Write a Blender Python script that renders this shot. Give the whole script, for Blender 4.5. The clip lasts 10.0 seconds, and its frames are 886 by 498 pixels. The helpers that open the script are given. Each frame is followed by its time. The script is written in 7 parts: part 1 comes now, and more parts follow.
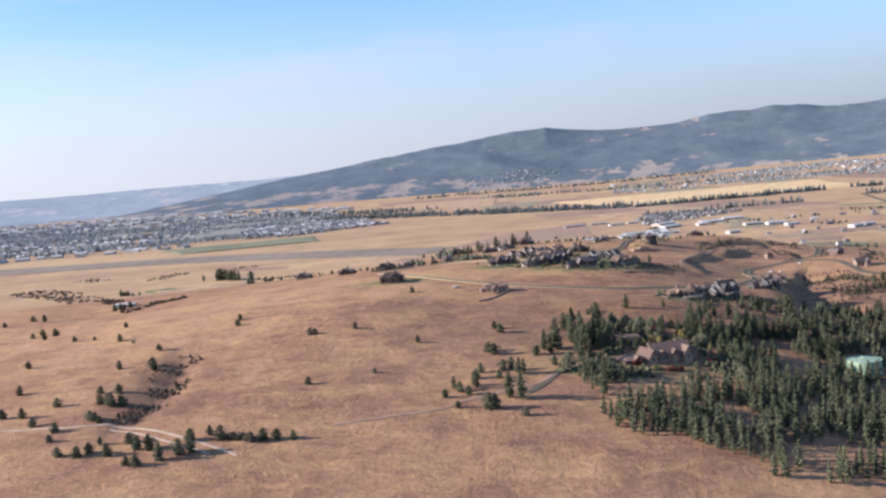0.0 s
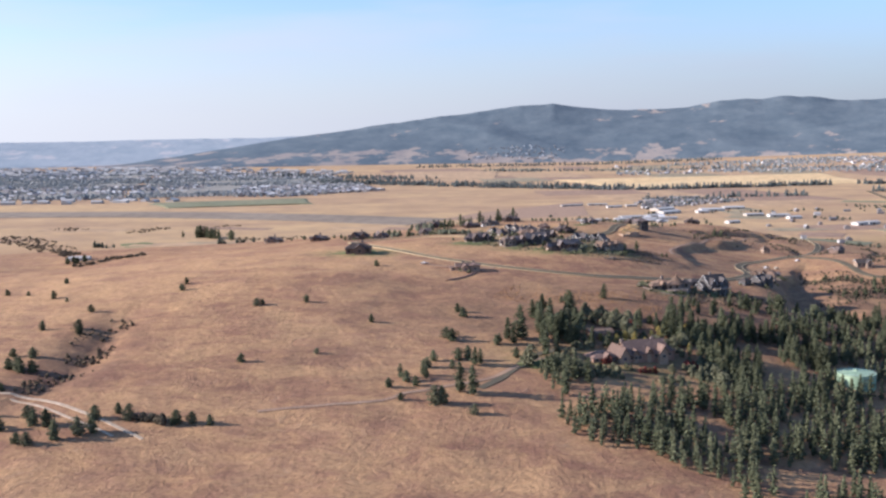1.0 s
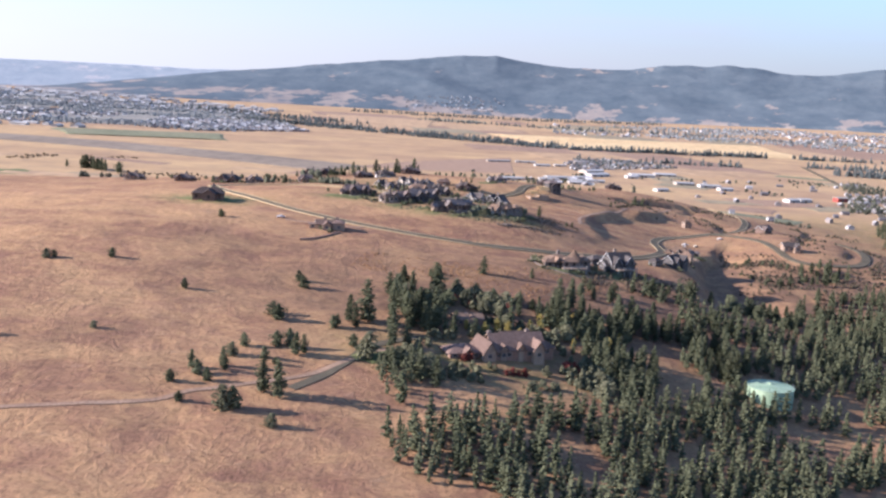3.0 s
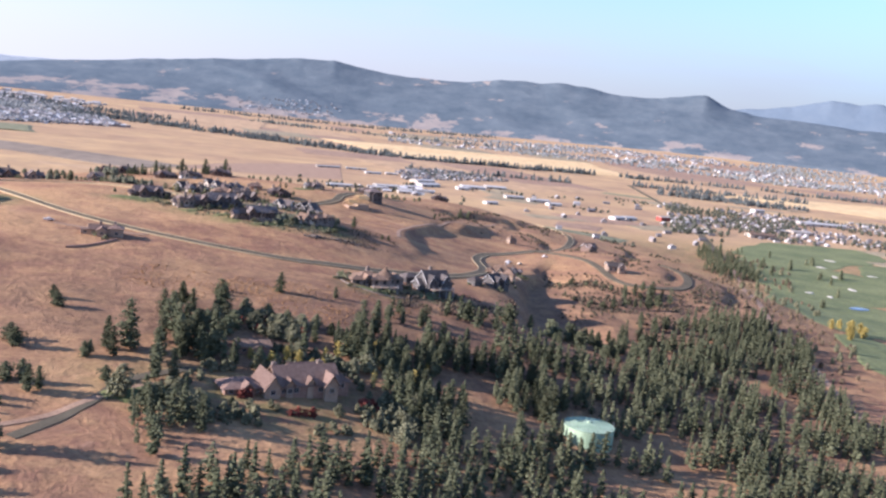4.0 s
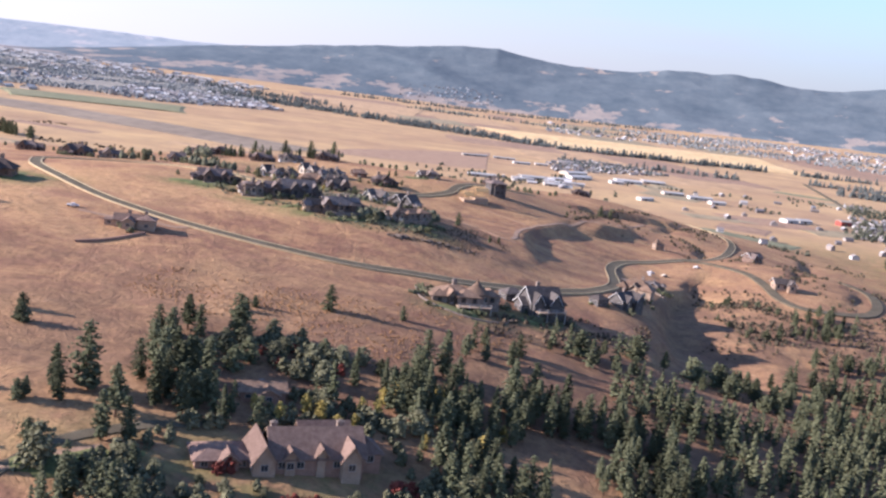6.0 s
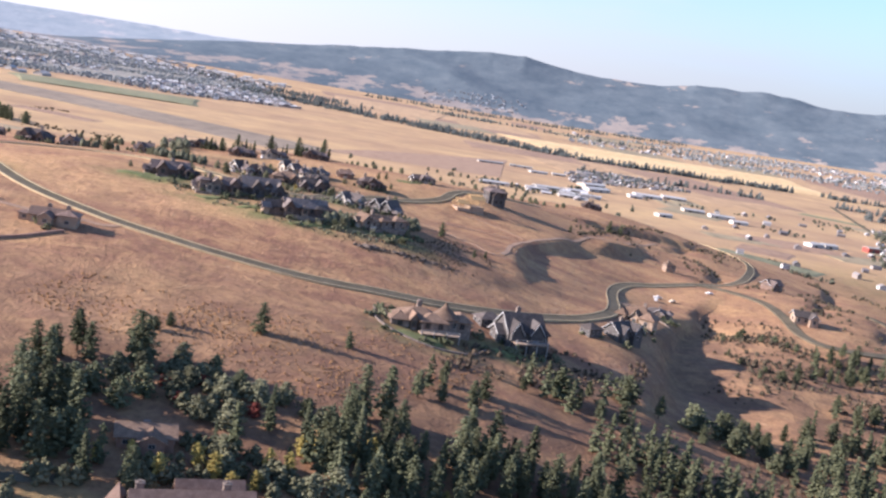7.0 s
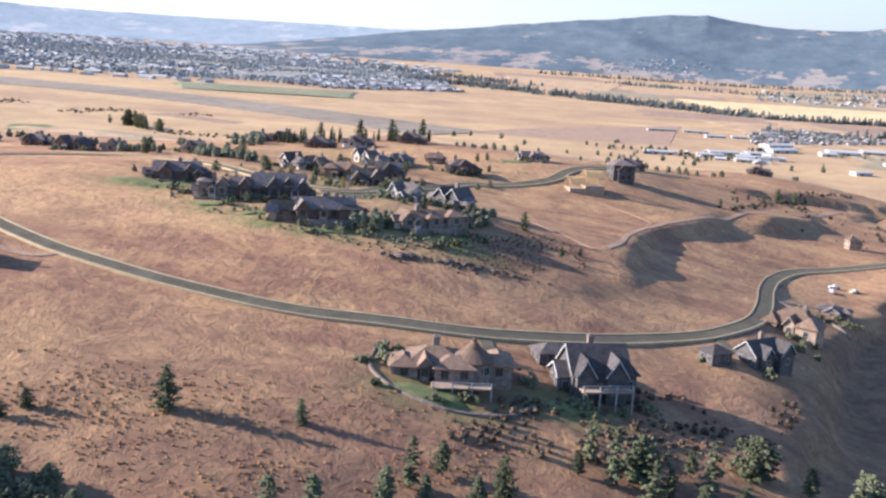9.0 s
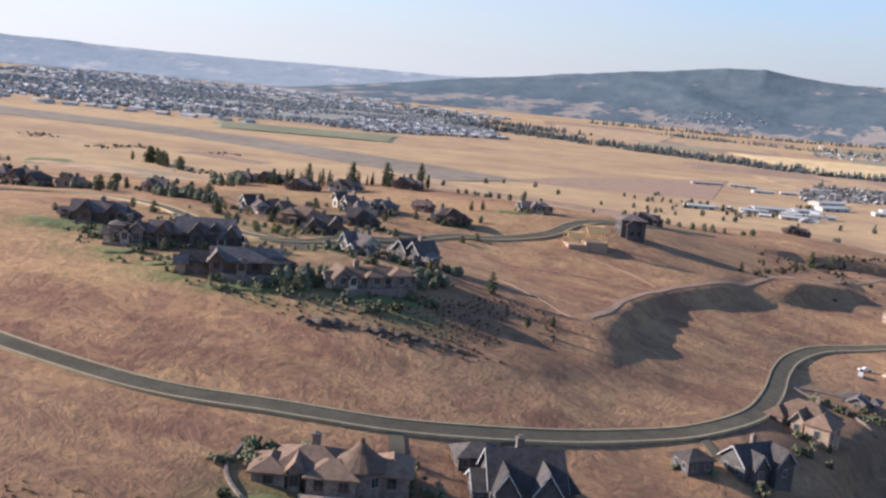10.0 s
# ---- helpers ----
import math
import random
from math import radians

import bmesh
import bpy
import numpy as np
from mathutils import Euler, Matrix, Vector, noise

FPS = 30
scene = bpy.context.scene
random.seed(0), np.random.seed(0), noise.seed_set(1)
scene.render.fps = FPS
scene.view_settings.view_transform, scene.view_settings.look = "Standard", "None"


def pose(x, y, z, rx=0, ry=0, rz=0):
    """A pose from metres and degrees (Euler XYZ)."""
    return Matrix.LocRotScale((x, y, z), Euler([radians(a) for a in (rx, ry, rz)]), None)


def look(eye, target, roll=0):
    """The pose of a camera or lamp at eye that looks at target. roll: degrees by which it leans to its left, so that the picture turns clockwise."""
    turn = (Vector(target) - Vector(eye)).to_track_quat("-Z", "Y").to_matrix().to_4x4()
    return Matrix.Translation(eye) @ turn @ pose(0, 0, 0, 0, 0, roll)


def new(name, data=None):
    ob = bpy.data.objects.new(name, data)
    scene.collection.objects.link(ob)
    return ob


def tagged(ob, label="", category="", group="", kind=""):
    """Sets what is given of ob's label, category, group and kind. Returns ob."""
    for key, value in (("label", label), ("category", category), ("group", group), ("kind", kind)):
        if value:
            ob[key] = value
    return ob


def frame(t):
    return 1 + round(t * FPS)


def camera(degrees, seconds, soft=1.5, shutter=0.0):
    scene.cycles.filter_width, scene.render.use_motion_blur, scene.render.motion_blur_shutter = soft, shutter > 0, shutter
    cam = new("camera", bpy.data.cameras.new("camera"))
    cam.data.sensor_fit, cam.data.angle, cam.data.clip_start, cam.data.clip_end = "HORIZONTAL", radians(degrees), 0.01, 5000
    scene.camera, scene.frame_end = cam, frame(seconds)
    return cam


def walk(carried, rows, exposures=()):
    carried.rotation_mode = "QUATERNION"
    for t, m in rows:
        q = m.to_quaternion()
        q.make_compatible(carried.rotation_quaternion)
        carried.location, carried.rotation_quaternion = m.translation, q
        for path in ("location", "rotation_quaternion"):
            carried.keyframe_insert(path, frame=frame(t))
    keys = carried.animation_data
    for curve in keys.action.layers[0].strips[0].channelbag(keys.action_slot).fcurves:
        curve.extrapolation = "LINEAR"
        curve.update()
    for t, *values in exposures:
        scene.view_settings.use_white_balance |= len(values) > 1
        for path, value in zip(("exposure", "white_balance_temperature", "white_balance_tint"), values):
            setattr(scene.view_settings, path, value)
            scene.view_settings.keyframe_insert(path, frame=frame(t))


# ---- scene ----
EXPOSURE = 1.0
LIGHTEN = [(0.0, -0.02, 5550, 16), (2.0, 0.05, 5550, 18), (3.5, 0.28, 5550, 21), (5.5, 0.28, 5650, 23), (7.0, 0.33, 5750, 20), (7.5, 0.2, 5750, 18), (8.0, 0.5, 5350, 16), (8.5, 0.72, 5350, 15), (9.0, 0.47, 5500, 15), (9.5, 0.08, 5700, 15), (10.0, -0.05, 5680, 15)]
cam = camera(47.4, 10.0, soft=2.5)
ROWS = [
    (0.0, 0.0, 0.0, 100.0, 85.37, 4.54, -0.04),
    (0.5, 7.18, 17.32, 98.9, 84.78, 3.27, -0.33),
    (1.0, 14.35, 34.68, 97.82, 83.71, 0.85, 0.42),
    (1.5, 21.51, 52.1, 96.75, 83.44, 0.85, -0.17),
    (2.0, 28.66, 69.57, 95.69, 84.37, -0.25, -0.71),
    (2.2, 31.52, 76.57, 95.26, 84.07, -0.64, -1.05),
    (3.3, 47.24, 115.22, 92.98, 80.49, -5.46, -4.18),
    (3.5, 50.09, 122.27, 92.57, 80.81, -6.07, -7.03),
    (4.0, 57.22, 139.94, 91.55, 82.06, -6.33, -11.57),
    (4.5, 64.34, 157.65, 90.54, 80.7, -6.86, -11.83),
    (5.0, 71.45, 175.42, 89.55, 81.12, -6.95, -9.23),
    (5.5, 78.56, 193.24, 88.56, 81.36, -6.01, -5.84),
    (5.7, 81.4, 200.38, 88.17, 80.56, -6.01, -3.64),
    (6.8, 97.01, 239.79, 86.05, 80.3, -8.58, -0.45),
    (7.0, 99.85, 246.99, 85.68, 80.54, -9.54, -0.53),
    (7.5, 106.93, 265.0, 84.74, 82.62, -9.89, 0.68),
    (8.0, 114.0, 283.07, 83.81, 77.16, -7.27, 1.68),
    (8.5, 121.07, 301.19, 82.89, 77.13, -4.33, 6.1),
    (9.0, 128.13, 319.35, 81.98, 78.25, -3.77, 9.71),
    (9.5, 135.18, 337.57, 81.09, 80.44, -4.33, 11.34),
    (10.0, 142.23, 355.83, 80.2, 80.63, -5.16, 12.99),
]
walk(cam, [(t, pose(x, y, z, rx, ry, rz)) for t, x, y, z, rx, ry, rz in ROWS], exposures=[(t, EXPOSURE + e, k, g) for t, e, k, g in LIGHTEN])

# ---- world and sun ----
SUN_AZ, SUN_EL = -92.0, 21.0          # degrees clockwise from +y, degrees above the horizon
world = bpy.data.worlds.new("sky")
scene.world = world
world.use_nodes = True
wn, wl = world.node_tree.nodes, world.node_tree.links
wn.clear()
sky = wn.new("ShaderNodeTexSky")
sky.sky_type, sky.sun_disc = "NISHITA", False
sky.sun_elevation, sky.sun_rotation = radians(SUN_EL), radians(SUN_AZ)
sky.altitude, sky.air_density, sky.dust_density, sky.ozone_density = 600, 1.0, 0.6, 3.0
wco = wn.new("ShaderNodeTexCoord")
wmap = wn.new("ShaderNodeMapping")
wmap.inputs["Scale"].default_value = (1.3, 1.3, 9.0)
wmap.inputs["Rotation"].default_value = (0.12, 0.1, 0.5)
wnoise = wn.new("ShaderNodeTexNoise")
wnoise.inputs["Scale"].default_value, wnoise.inputs["Detail"].default_value = 2.2, 6
wramp = wn.new("ShaderNodeValToRGB")
wramp.color_ramp.elements[0].position, wramp.color_ramp.elements[1].position = 0.49, 0.70
wramp.color_ramp.elements[1].color = (0.52, 0.52, 0.52, 1)
wmix = wn.new("ShaderNodeMix")
wmix.data_type = "RGBA"
wmix.inputs["B"].default_value = (3.9, 4.0, 4.15, 1)
wbg = wn.new("ShaderNodeBackground")
wbg.inputs["Strength"].default_value = 0.102
wout = wn.new("ShaderNodeOutputWorld")
wl.new(wco.outputs["Generated"], wmap.inputs["Vector"])
wl.new(wmap.outputs["Vector"], wnoise.inputs["Vector"])
wl.new(wnoise.outputs["Fac"], wramp.inputs["Fac"])
wfade = wn.new("ShaderNodeMapRange")   # the thin cloud fades out in the unseen sky overhead to cut fill light
wfade.interpolation_type = "SMOOTHSTEP"
wfade.inputs["From Min"].default_value, wfade.inputs["From Max"].default_value = 0.12, 0.5
wfade.inputs["To Min"].default_value, wfade.inputs["To Max"].default_value = 1.0, 0.0
wthin = wn.new("ShaderNodeMath")
wthin.operation = "MULTIPLY"
wup = wn.new("ShaderNodeSeparateXYZ")
wl.new(wco.outputs["Generated"], wup.inputs["Vector"])
wl.new(wup.outputs["Z"], wfade.inputs["Value"])
wl.new(wramp.outputs["Color"], wthin.inputs[0])
wl.new(wfade.outputs["Result"], wthin.inputs[1])
wl.new(wthin.outputs[0], wmix.inputs["Factor"])
wl.new(sky.outputs["Color"], wmix.inputs["A"])
whaze = wn.new("ShaderNodeMix")        # pale haze low in the sky
whaze.data_type = "RGBA"
glow = wn.new("ShaderNodeVectorMath")   # the haze is brightest towards the sun
glow.operation = "DOT_PRODUCT"
glow.inputs[1].default_value = (math.sin(radians(SUN_AZ)), math.cos(radians(SUN_AZ)), 0)
wl.new(wco.outputs["Generated"], glow.inputs[0])
glow_range = wn.new("ShaderNodeMapRange")
glow_range.inputs["From Min"].default_value, glow_range.inputs["From Max"].default_value = -0.7, 0.7
wl.new(glow.outputs["Value"], glow_range.inputs["Value"])
whue = wn.new("ShaderNodeMix")
whue.data_type = "RGBA"
whue.inputs["A"].default_value, whue.inputs["B"].default_value = (1.65, 1.78, 1.92, 1), (5.1, 4.9, 4.6, 1)
wl.new(glow_range.outputs["Result"], whue.inputs["Factor"])
wl.new(whue.outputs["Result"], whaze.inputs["B"])
wsep = wn.new("ShaderNodeSeparateXYZ")
wlow = wn.new("ShaderNodeMapRange")
wlow.interpolation_type = "SMOOTHSTEP"
wlow.inputs["From Min"].default_value, wlow.inputs["From Max"].default_value = 0.0, 0.19
wlow.inputs["To Min"].default_value, wlow.inputs["To Max"].default_value = 0.93, 0.0
wl.new(wco.outputs["Generated"], wsep.inputs["Vector"])
wl.new(wsep.outputs["Z"], wlow.inputs["Value"])
wl.new(wlow.outputs["Result"], whaze.inputs["Factor"])
wl.new(wmix.outputs["Result"], whaze.inputs["A"])
wl.new(whaze.outputs["Result"], wbg.inputs["Color"])
wl.new(wbg.outputs["Background"], wout.inputs["Surface"])
sun = new("sun", bpy.data.lights.new("sun", "SUN"))
sun.data.energy, sun.data.angle, sun.data.color = 5.0, radians(0.5), (1.0, 0.87, 0.72)
sun_from = Vector((math.sin(radians(SUN_AZ)) * math.cos(radians(SUN_EL)), math.cos(radians(SUN_AZ)) * math.cos(radians(SUN_EL)), math.sin(radians(SUN_EL))))
sun.matrix_world = look(sun_from * 300, (0, 0, 0))


# ---- materials ----
def shader(name, rough=0.85, metal=0.0, spec=0.3):
    m = bpy.data.materials.new(name)
    m.use_nodes = True
    n = m.node_tree.nodes
    b = n["Principled BSDF"]
    b.inputs["Roughness"].default_value, b.inputs["Metallic"].default_value = rough, metal
    b.inputs["Specular IOR Level"].default_value = spec
    return m, n, m.node_tree.links, b


def mixed(n, l, fac, a, b, mode="MIX"):
    x = n.new("ShaderNodeMix")
    x.data_type, x.blend_type = "RGBA", mode
    for slot, v in (("Factor", fac), ("A", a), ("B", b)):
        if isinstance(v, (tuple, float, int)):
            x.inputs[slot].default_value = (*v, 1) if isinstance(v, tuple) else v
        else:
            l.new(v, x.inputs[slot])
    return x.outputs["Result"]


def noisy(n, l, scale, detail=4.0, low=0.35, high=0.65, vector=None, rough=0.55):
    t = n.new("ShaderNodeTexNoise")
    t.inputs["Scale"].default_value, t.inputs["Detail"].default_value, t.inputs["Roughness"].default_value = scale, detail, rough
    if vector is None:
        vector = n.new("ShaderNodeNewGeometry").outputs["Position"]
    l.new(vector, t.inputs["Vector"])
    r = n.new("ShaderNodeMapRange")
    r.inputs["From Min"].default_value, r.inputs["From Max"].default_value = low, high
    l.new(t.outputs["Fac"], r.inputs["Value"])
    return r.outputs["Result"]


def relief(n, l, b, height, strength, distance):
    k = n.new("ShaderNodeBump")
    k.inputs["Strength"].default_value, k.inputs["Distance"].default_value = strength, distance
    l.new(height, k.inputs["Height"])
    l.new(k.outputs["Normal"], b.inputs["Normal"])


def surface(name, dark, light, scale=0.6, fine=6.0, rough=0.85, bump=0.3, depth=0.05, per="", metal=0.0, spec=0.3, spread=0.25):
    """A weathered surface: two tones at two scales, varied from piece to piece where per says so."""
    m, n, l, b = shader(name, rough, metal, spec)
    c = mixed(n, l, noisy(n, l, scale), dark, light)
    f = noisy(n, l, fine, 3)
    c = mixed(n, l, f, c, mixed(n, l, 0.35, c, (0.02, 0.018, 0.015)))
    if per:
        if per == "island":
            rnd = n.new("ShaderNodeNewGeometry").outputs["Random Per Island"]
        else:
            rnd = n.new("ShaderNodeObjectInfo").outputs["Random"]
        hsv = n.new("ShaderNodeHueSaturation")
        mr = n.new("ShaderNodeMapRange")
        mr.inputs["To Min"].default_value, mr.inputs["To Max"].default_value = 1 - spread, 1 + spread
        l.new(rnd, mr.inputs["Value"])
        l.new(mr.outputs["Result"], hsv.inputs["Value"])
        l.new(c, hsv.inputs["Color"])
        c = hsv.outputs["Color"]
    l.new(c, b.inputs["Base Color"])
    relief(n, l, b, f, bump, depth)
    return m


def island_palette(name, colours, rough=0.8):
    """One of several paints for each joined piece."""
    m, n, l, b = shader(name, rough)
    r = n.new("ShaderNodeValToRGB")
    r.color_ramp.interpolation = "CONSTANT"
    e = r.color_ramp.elements
    while len(e) < len(colours):
        e.new(0.5)
    for i, c in enumerate(colours):
        e[i].position, e[i].color = i / len(colours), (*c, 1)
    l.new(n.new("ShaderNodeNewGeometry").outputs["Random Per Island"], r.inputs["Fac"])
    l.new(r.outputs["Color"], b.inputs["Base Color"])
    return m


def ground_material():
    """Dry hillside grass: golden and rusty stands, streaks, tufts and bare spots at several scales."""
    m, n, l, b = shader("dry_grass", 0.95, 0, 0.1)
    pos = n.new("ShaderNodeNewGeometry").outputs["Position"]
    warp = n.new("ShaderNodeTexNoise")
    warp.inputs["Scale"].default_value, warp.inputs["Detail"].default_value = 0.05, 3
    l.new(pos, warp.inputs["Vector"])
    shift = n.new("ShaderNodeVectorMath")
    shift.operation = "MULTIPLY_ADD"
    shift.inputs[1].default_value = (16, 16, 0)
    l.new(warp.outputs["Color"], shift.inputs[0])
    l.new(pos, shift.inputs[2])
    bent = shift.outputs["Vector"]
    streak = n.new("ShaderNodeMapping")
    streak.inputs["Scale"].default_value, streak.inputs["Rotation"].default_value = (0.3, 1.0, 1.0), (0, 0, 0.35)
    l.new(bent, streak.inputs["Vector"])
    big = noisy(n, l, 0.013, 6, 0.36, 0.64, bent)
    mid = noisy(n, l, 0.04, 7, 0.42, 0.64, bent, 0.66)
    spots = noisy(n, l, 0.13, 6, 0.46, 0.64, bent, 0.7)
    bands = noisy(n, l, 0.09, 6, 0.45, 0.64, streak.outputs["Vector"], 0.66)
    small = noisy(n, l, 0.36, 6, 0.30, 0.62, bent, 0.72)
    tuft = noisy(n, l, 1.0, 4, 0.5, 0.66, None, 0.65)
    bare = noisy(n, l, 0.22, 5, 0.60, 0.70, bent, 0.7)
    cover = n.new("ShaderNodeVertexColor")
    cover.layer_name = "cover"
    sep = n.new("ShaderNodeSeparateColor")
    l.new(cover.outputs["Color"], sep.inputs["Color"])
    c = mixed(n, l, big, (0.315, 0.165, 0.096), (0.435, 0.252, 0.137))
    stand = n.new("ShaderNodeMath")           # golden or rusty stands of grass; rust also darkens slopes away from the sun
    stand.operation = "ADD"
    half = n.new("ShaderNodeMath")
    half.operation = "MULTIPLY_ADD"
    half.inputs[1].default_value, half.inputs[2].default_value = 0.9, -0.45
    l.new(mid, half.inputs[0])
    l.new(half.outputs[0], stand.inputs[0])
    l.new(cover.outputs["Alpha"], stand.inputs[1])
    gold = n.new("ShaderNodeMapRange")
    gold.inputs["From Min"].default_value, gold.inputs["From Max"].default_value = 0.5, 1.15
    l.new(stand.outputs[0], gold.inputs["Value"])
    rust = n.new("ShaderNodeMapRange")
    rust.inputs["From Min"].default_value, rust.inputs["From Max"].default_value = 0.5, -0.2
    l.new(stand.outputs[0], rust.inputs["Value"])
    c = mixed(n, l, gold.outputs["Result"], c, (0.53, 0.32, 0.155))
    c = mixed(n, l, rust.outputs["Result"], c, (0.26, 0.133, 0.083))
    c = mixed(n, l, spots, c, mixed(n, l, 0.6, c, (0.55, 0.325, 0.148)))
    c = mixed(n, l, bands, c, mixed(n, l, 0.7, c, (0.57, 0.345, 0.16)))
    c = mixed(n, l, small, mixed(n, l, 0.50, c, (0.16, 0.083, 0.050)), c)
    c = mixed(n, l, tuft, c, mixed(n, l, 0.45, c, (0.12, 0.072, 0.042)))
    c = mixed(n, l, bare, c, mixed(n, l, 0.35, c, (0.50, 0.33, 0.20)))
    patchy = noisy(n, l, 0.09, 5, 0.3, 0.62, rough=0.7)
    scrub = n.new("ShaderNodeMath")
    scrub.operation = "MULTIPLY"
    l.new(patchy, scrub.inputs[0])
    l.new(sep.outputs["Red"], scrub.inputs[1])
    c = mixed(n, l, scrub.outputs[0], c, mixed(n, l, small, (0.13, 0.075, 0.05), (0.21, 0.125, 0.075)))
    valley = mixed(n, l, big, (0.35, 0.22, 0.128), (0.49, 0.32, 0.17))
    valley = mixed(n, l, noisy(n, l, 0.006, 7, 0.42, 0.6, streak.outputs["Vector"], 0.62), valley, mixed(n, l, 0.6, valley, (0.60, 0.41, 0.195)))
    valley = mixed(n, l, mid, valley, mixed(n, l, 0.4, valley, (0.28, 0.19, 0.13)))
    c = mixed(n, l, sep.outputs["Green"], c, valley)
    turf = n.new("ShaderNodeMath")
    turf.operation = "MULTIPLY"
    l.new(noisy(n, l, 0.16, 5, 0.34, 0.56, rough=0.65), turf.inputs[0])
    l.new(sep.outputs["Blue"], turf.inputs[1])
    c = mixed(n, l, turf.outputs[0], c, mixed(n, l, small, (0.13, 0.13, 0.05), (0.20, 0.185, 0.075)))
    l.new(c, b.inputs["Base Color"])
    relief(n, l, b, small, 0.45, 0.6)
    return m


def mountain_material(name, forest, forest2, open_low, open_high, amount, low=None, high=None):
    """Far woods with grassy clearings, more of them on the lower slopes between the heights low and high; the colours
    passed in carry the haze.
    """
    m, n, l, b = shader(name, 0.95, 0, 0.05)
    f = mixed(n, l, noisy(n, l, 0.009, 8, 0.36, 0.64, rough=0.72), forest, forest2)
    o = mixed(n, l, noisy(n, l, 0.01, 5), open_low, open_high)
    clear = noisy(n, l, 0.0065, 9, 0.0, 1.0, rough=0.68)
    if low is not None:
        up = n.new("ShaderNodeSeparateXYZ")
        l.new(n.new("ShaderNodeNewGeometry").outputs["Position"], up.inputs["Vector"])
        foot = n.new("ShaderNodeMapRange")
        foot.inputs["From Min"].default_value, foot.inputs["From Max"].default_value = low, high
        foot.inputs["To Min"].default_value, foot.inputs["To Max"].default_value = 0.13, 0.0
        l.new(up.outputs["Z"], foot.inputs["Value"])
        more = n.new("ShaderNodeMath")
        l.new(clear, more.inputs[0])
        l.new(foot.outputs["Result"], more.inputs[1])
        clear = more.outputs[0]
    edge = n.new("ShaderNodeMapRange")
    edge.inputs["From Min"].default_value, edge.inputs["From Max"].default_value = amount, amount + 0.03
    l.new(clear, edge.inputs["Value"])
    clear = edge.outputs["Result"]
    c = mixed(n, l, clear, f, o)
    l.new(c, b.inputs["Base Color"])
    relief(n, l, b, noisy(n, l, 0.03, 4, 0.2, 0.8), 0.25, 6)
    return m


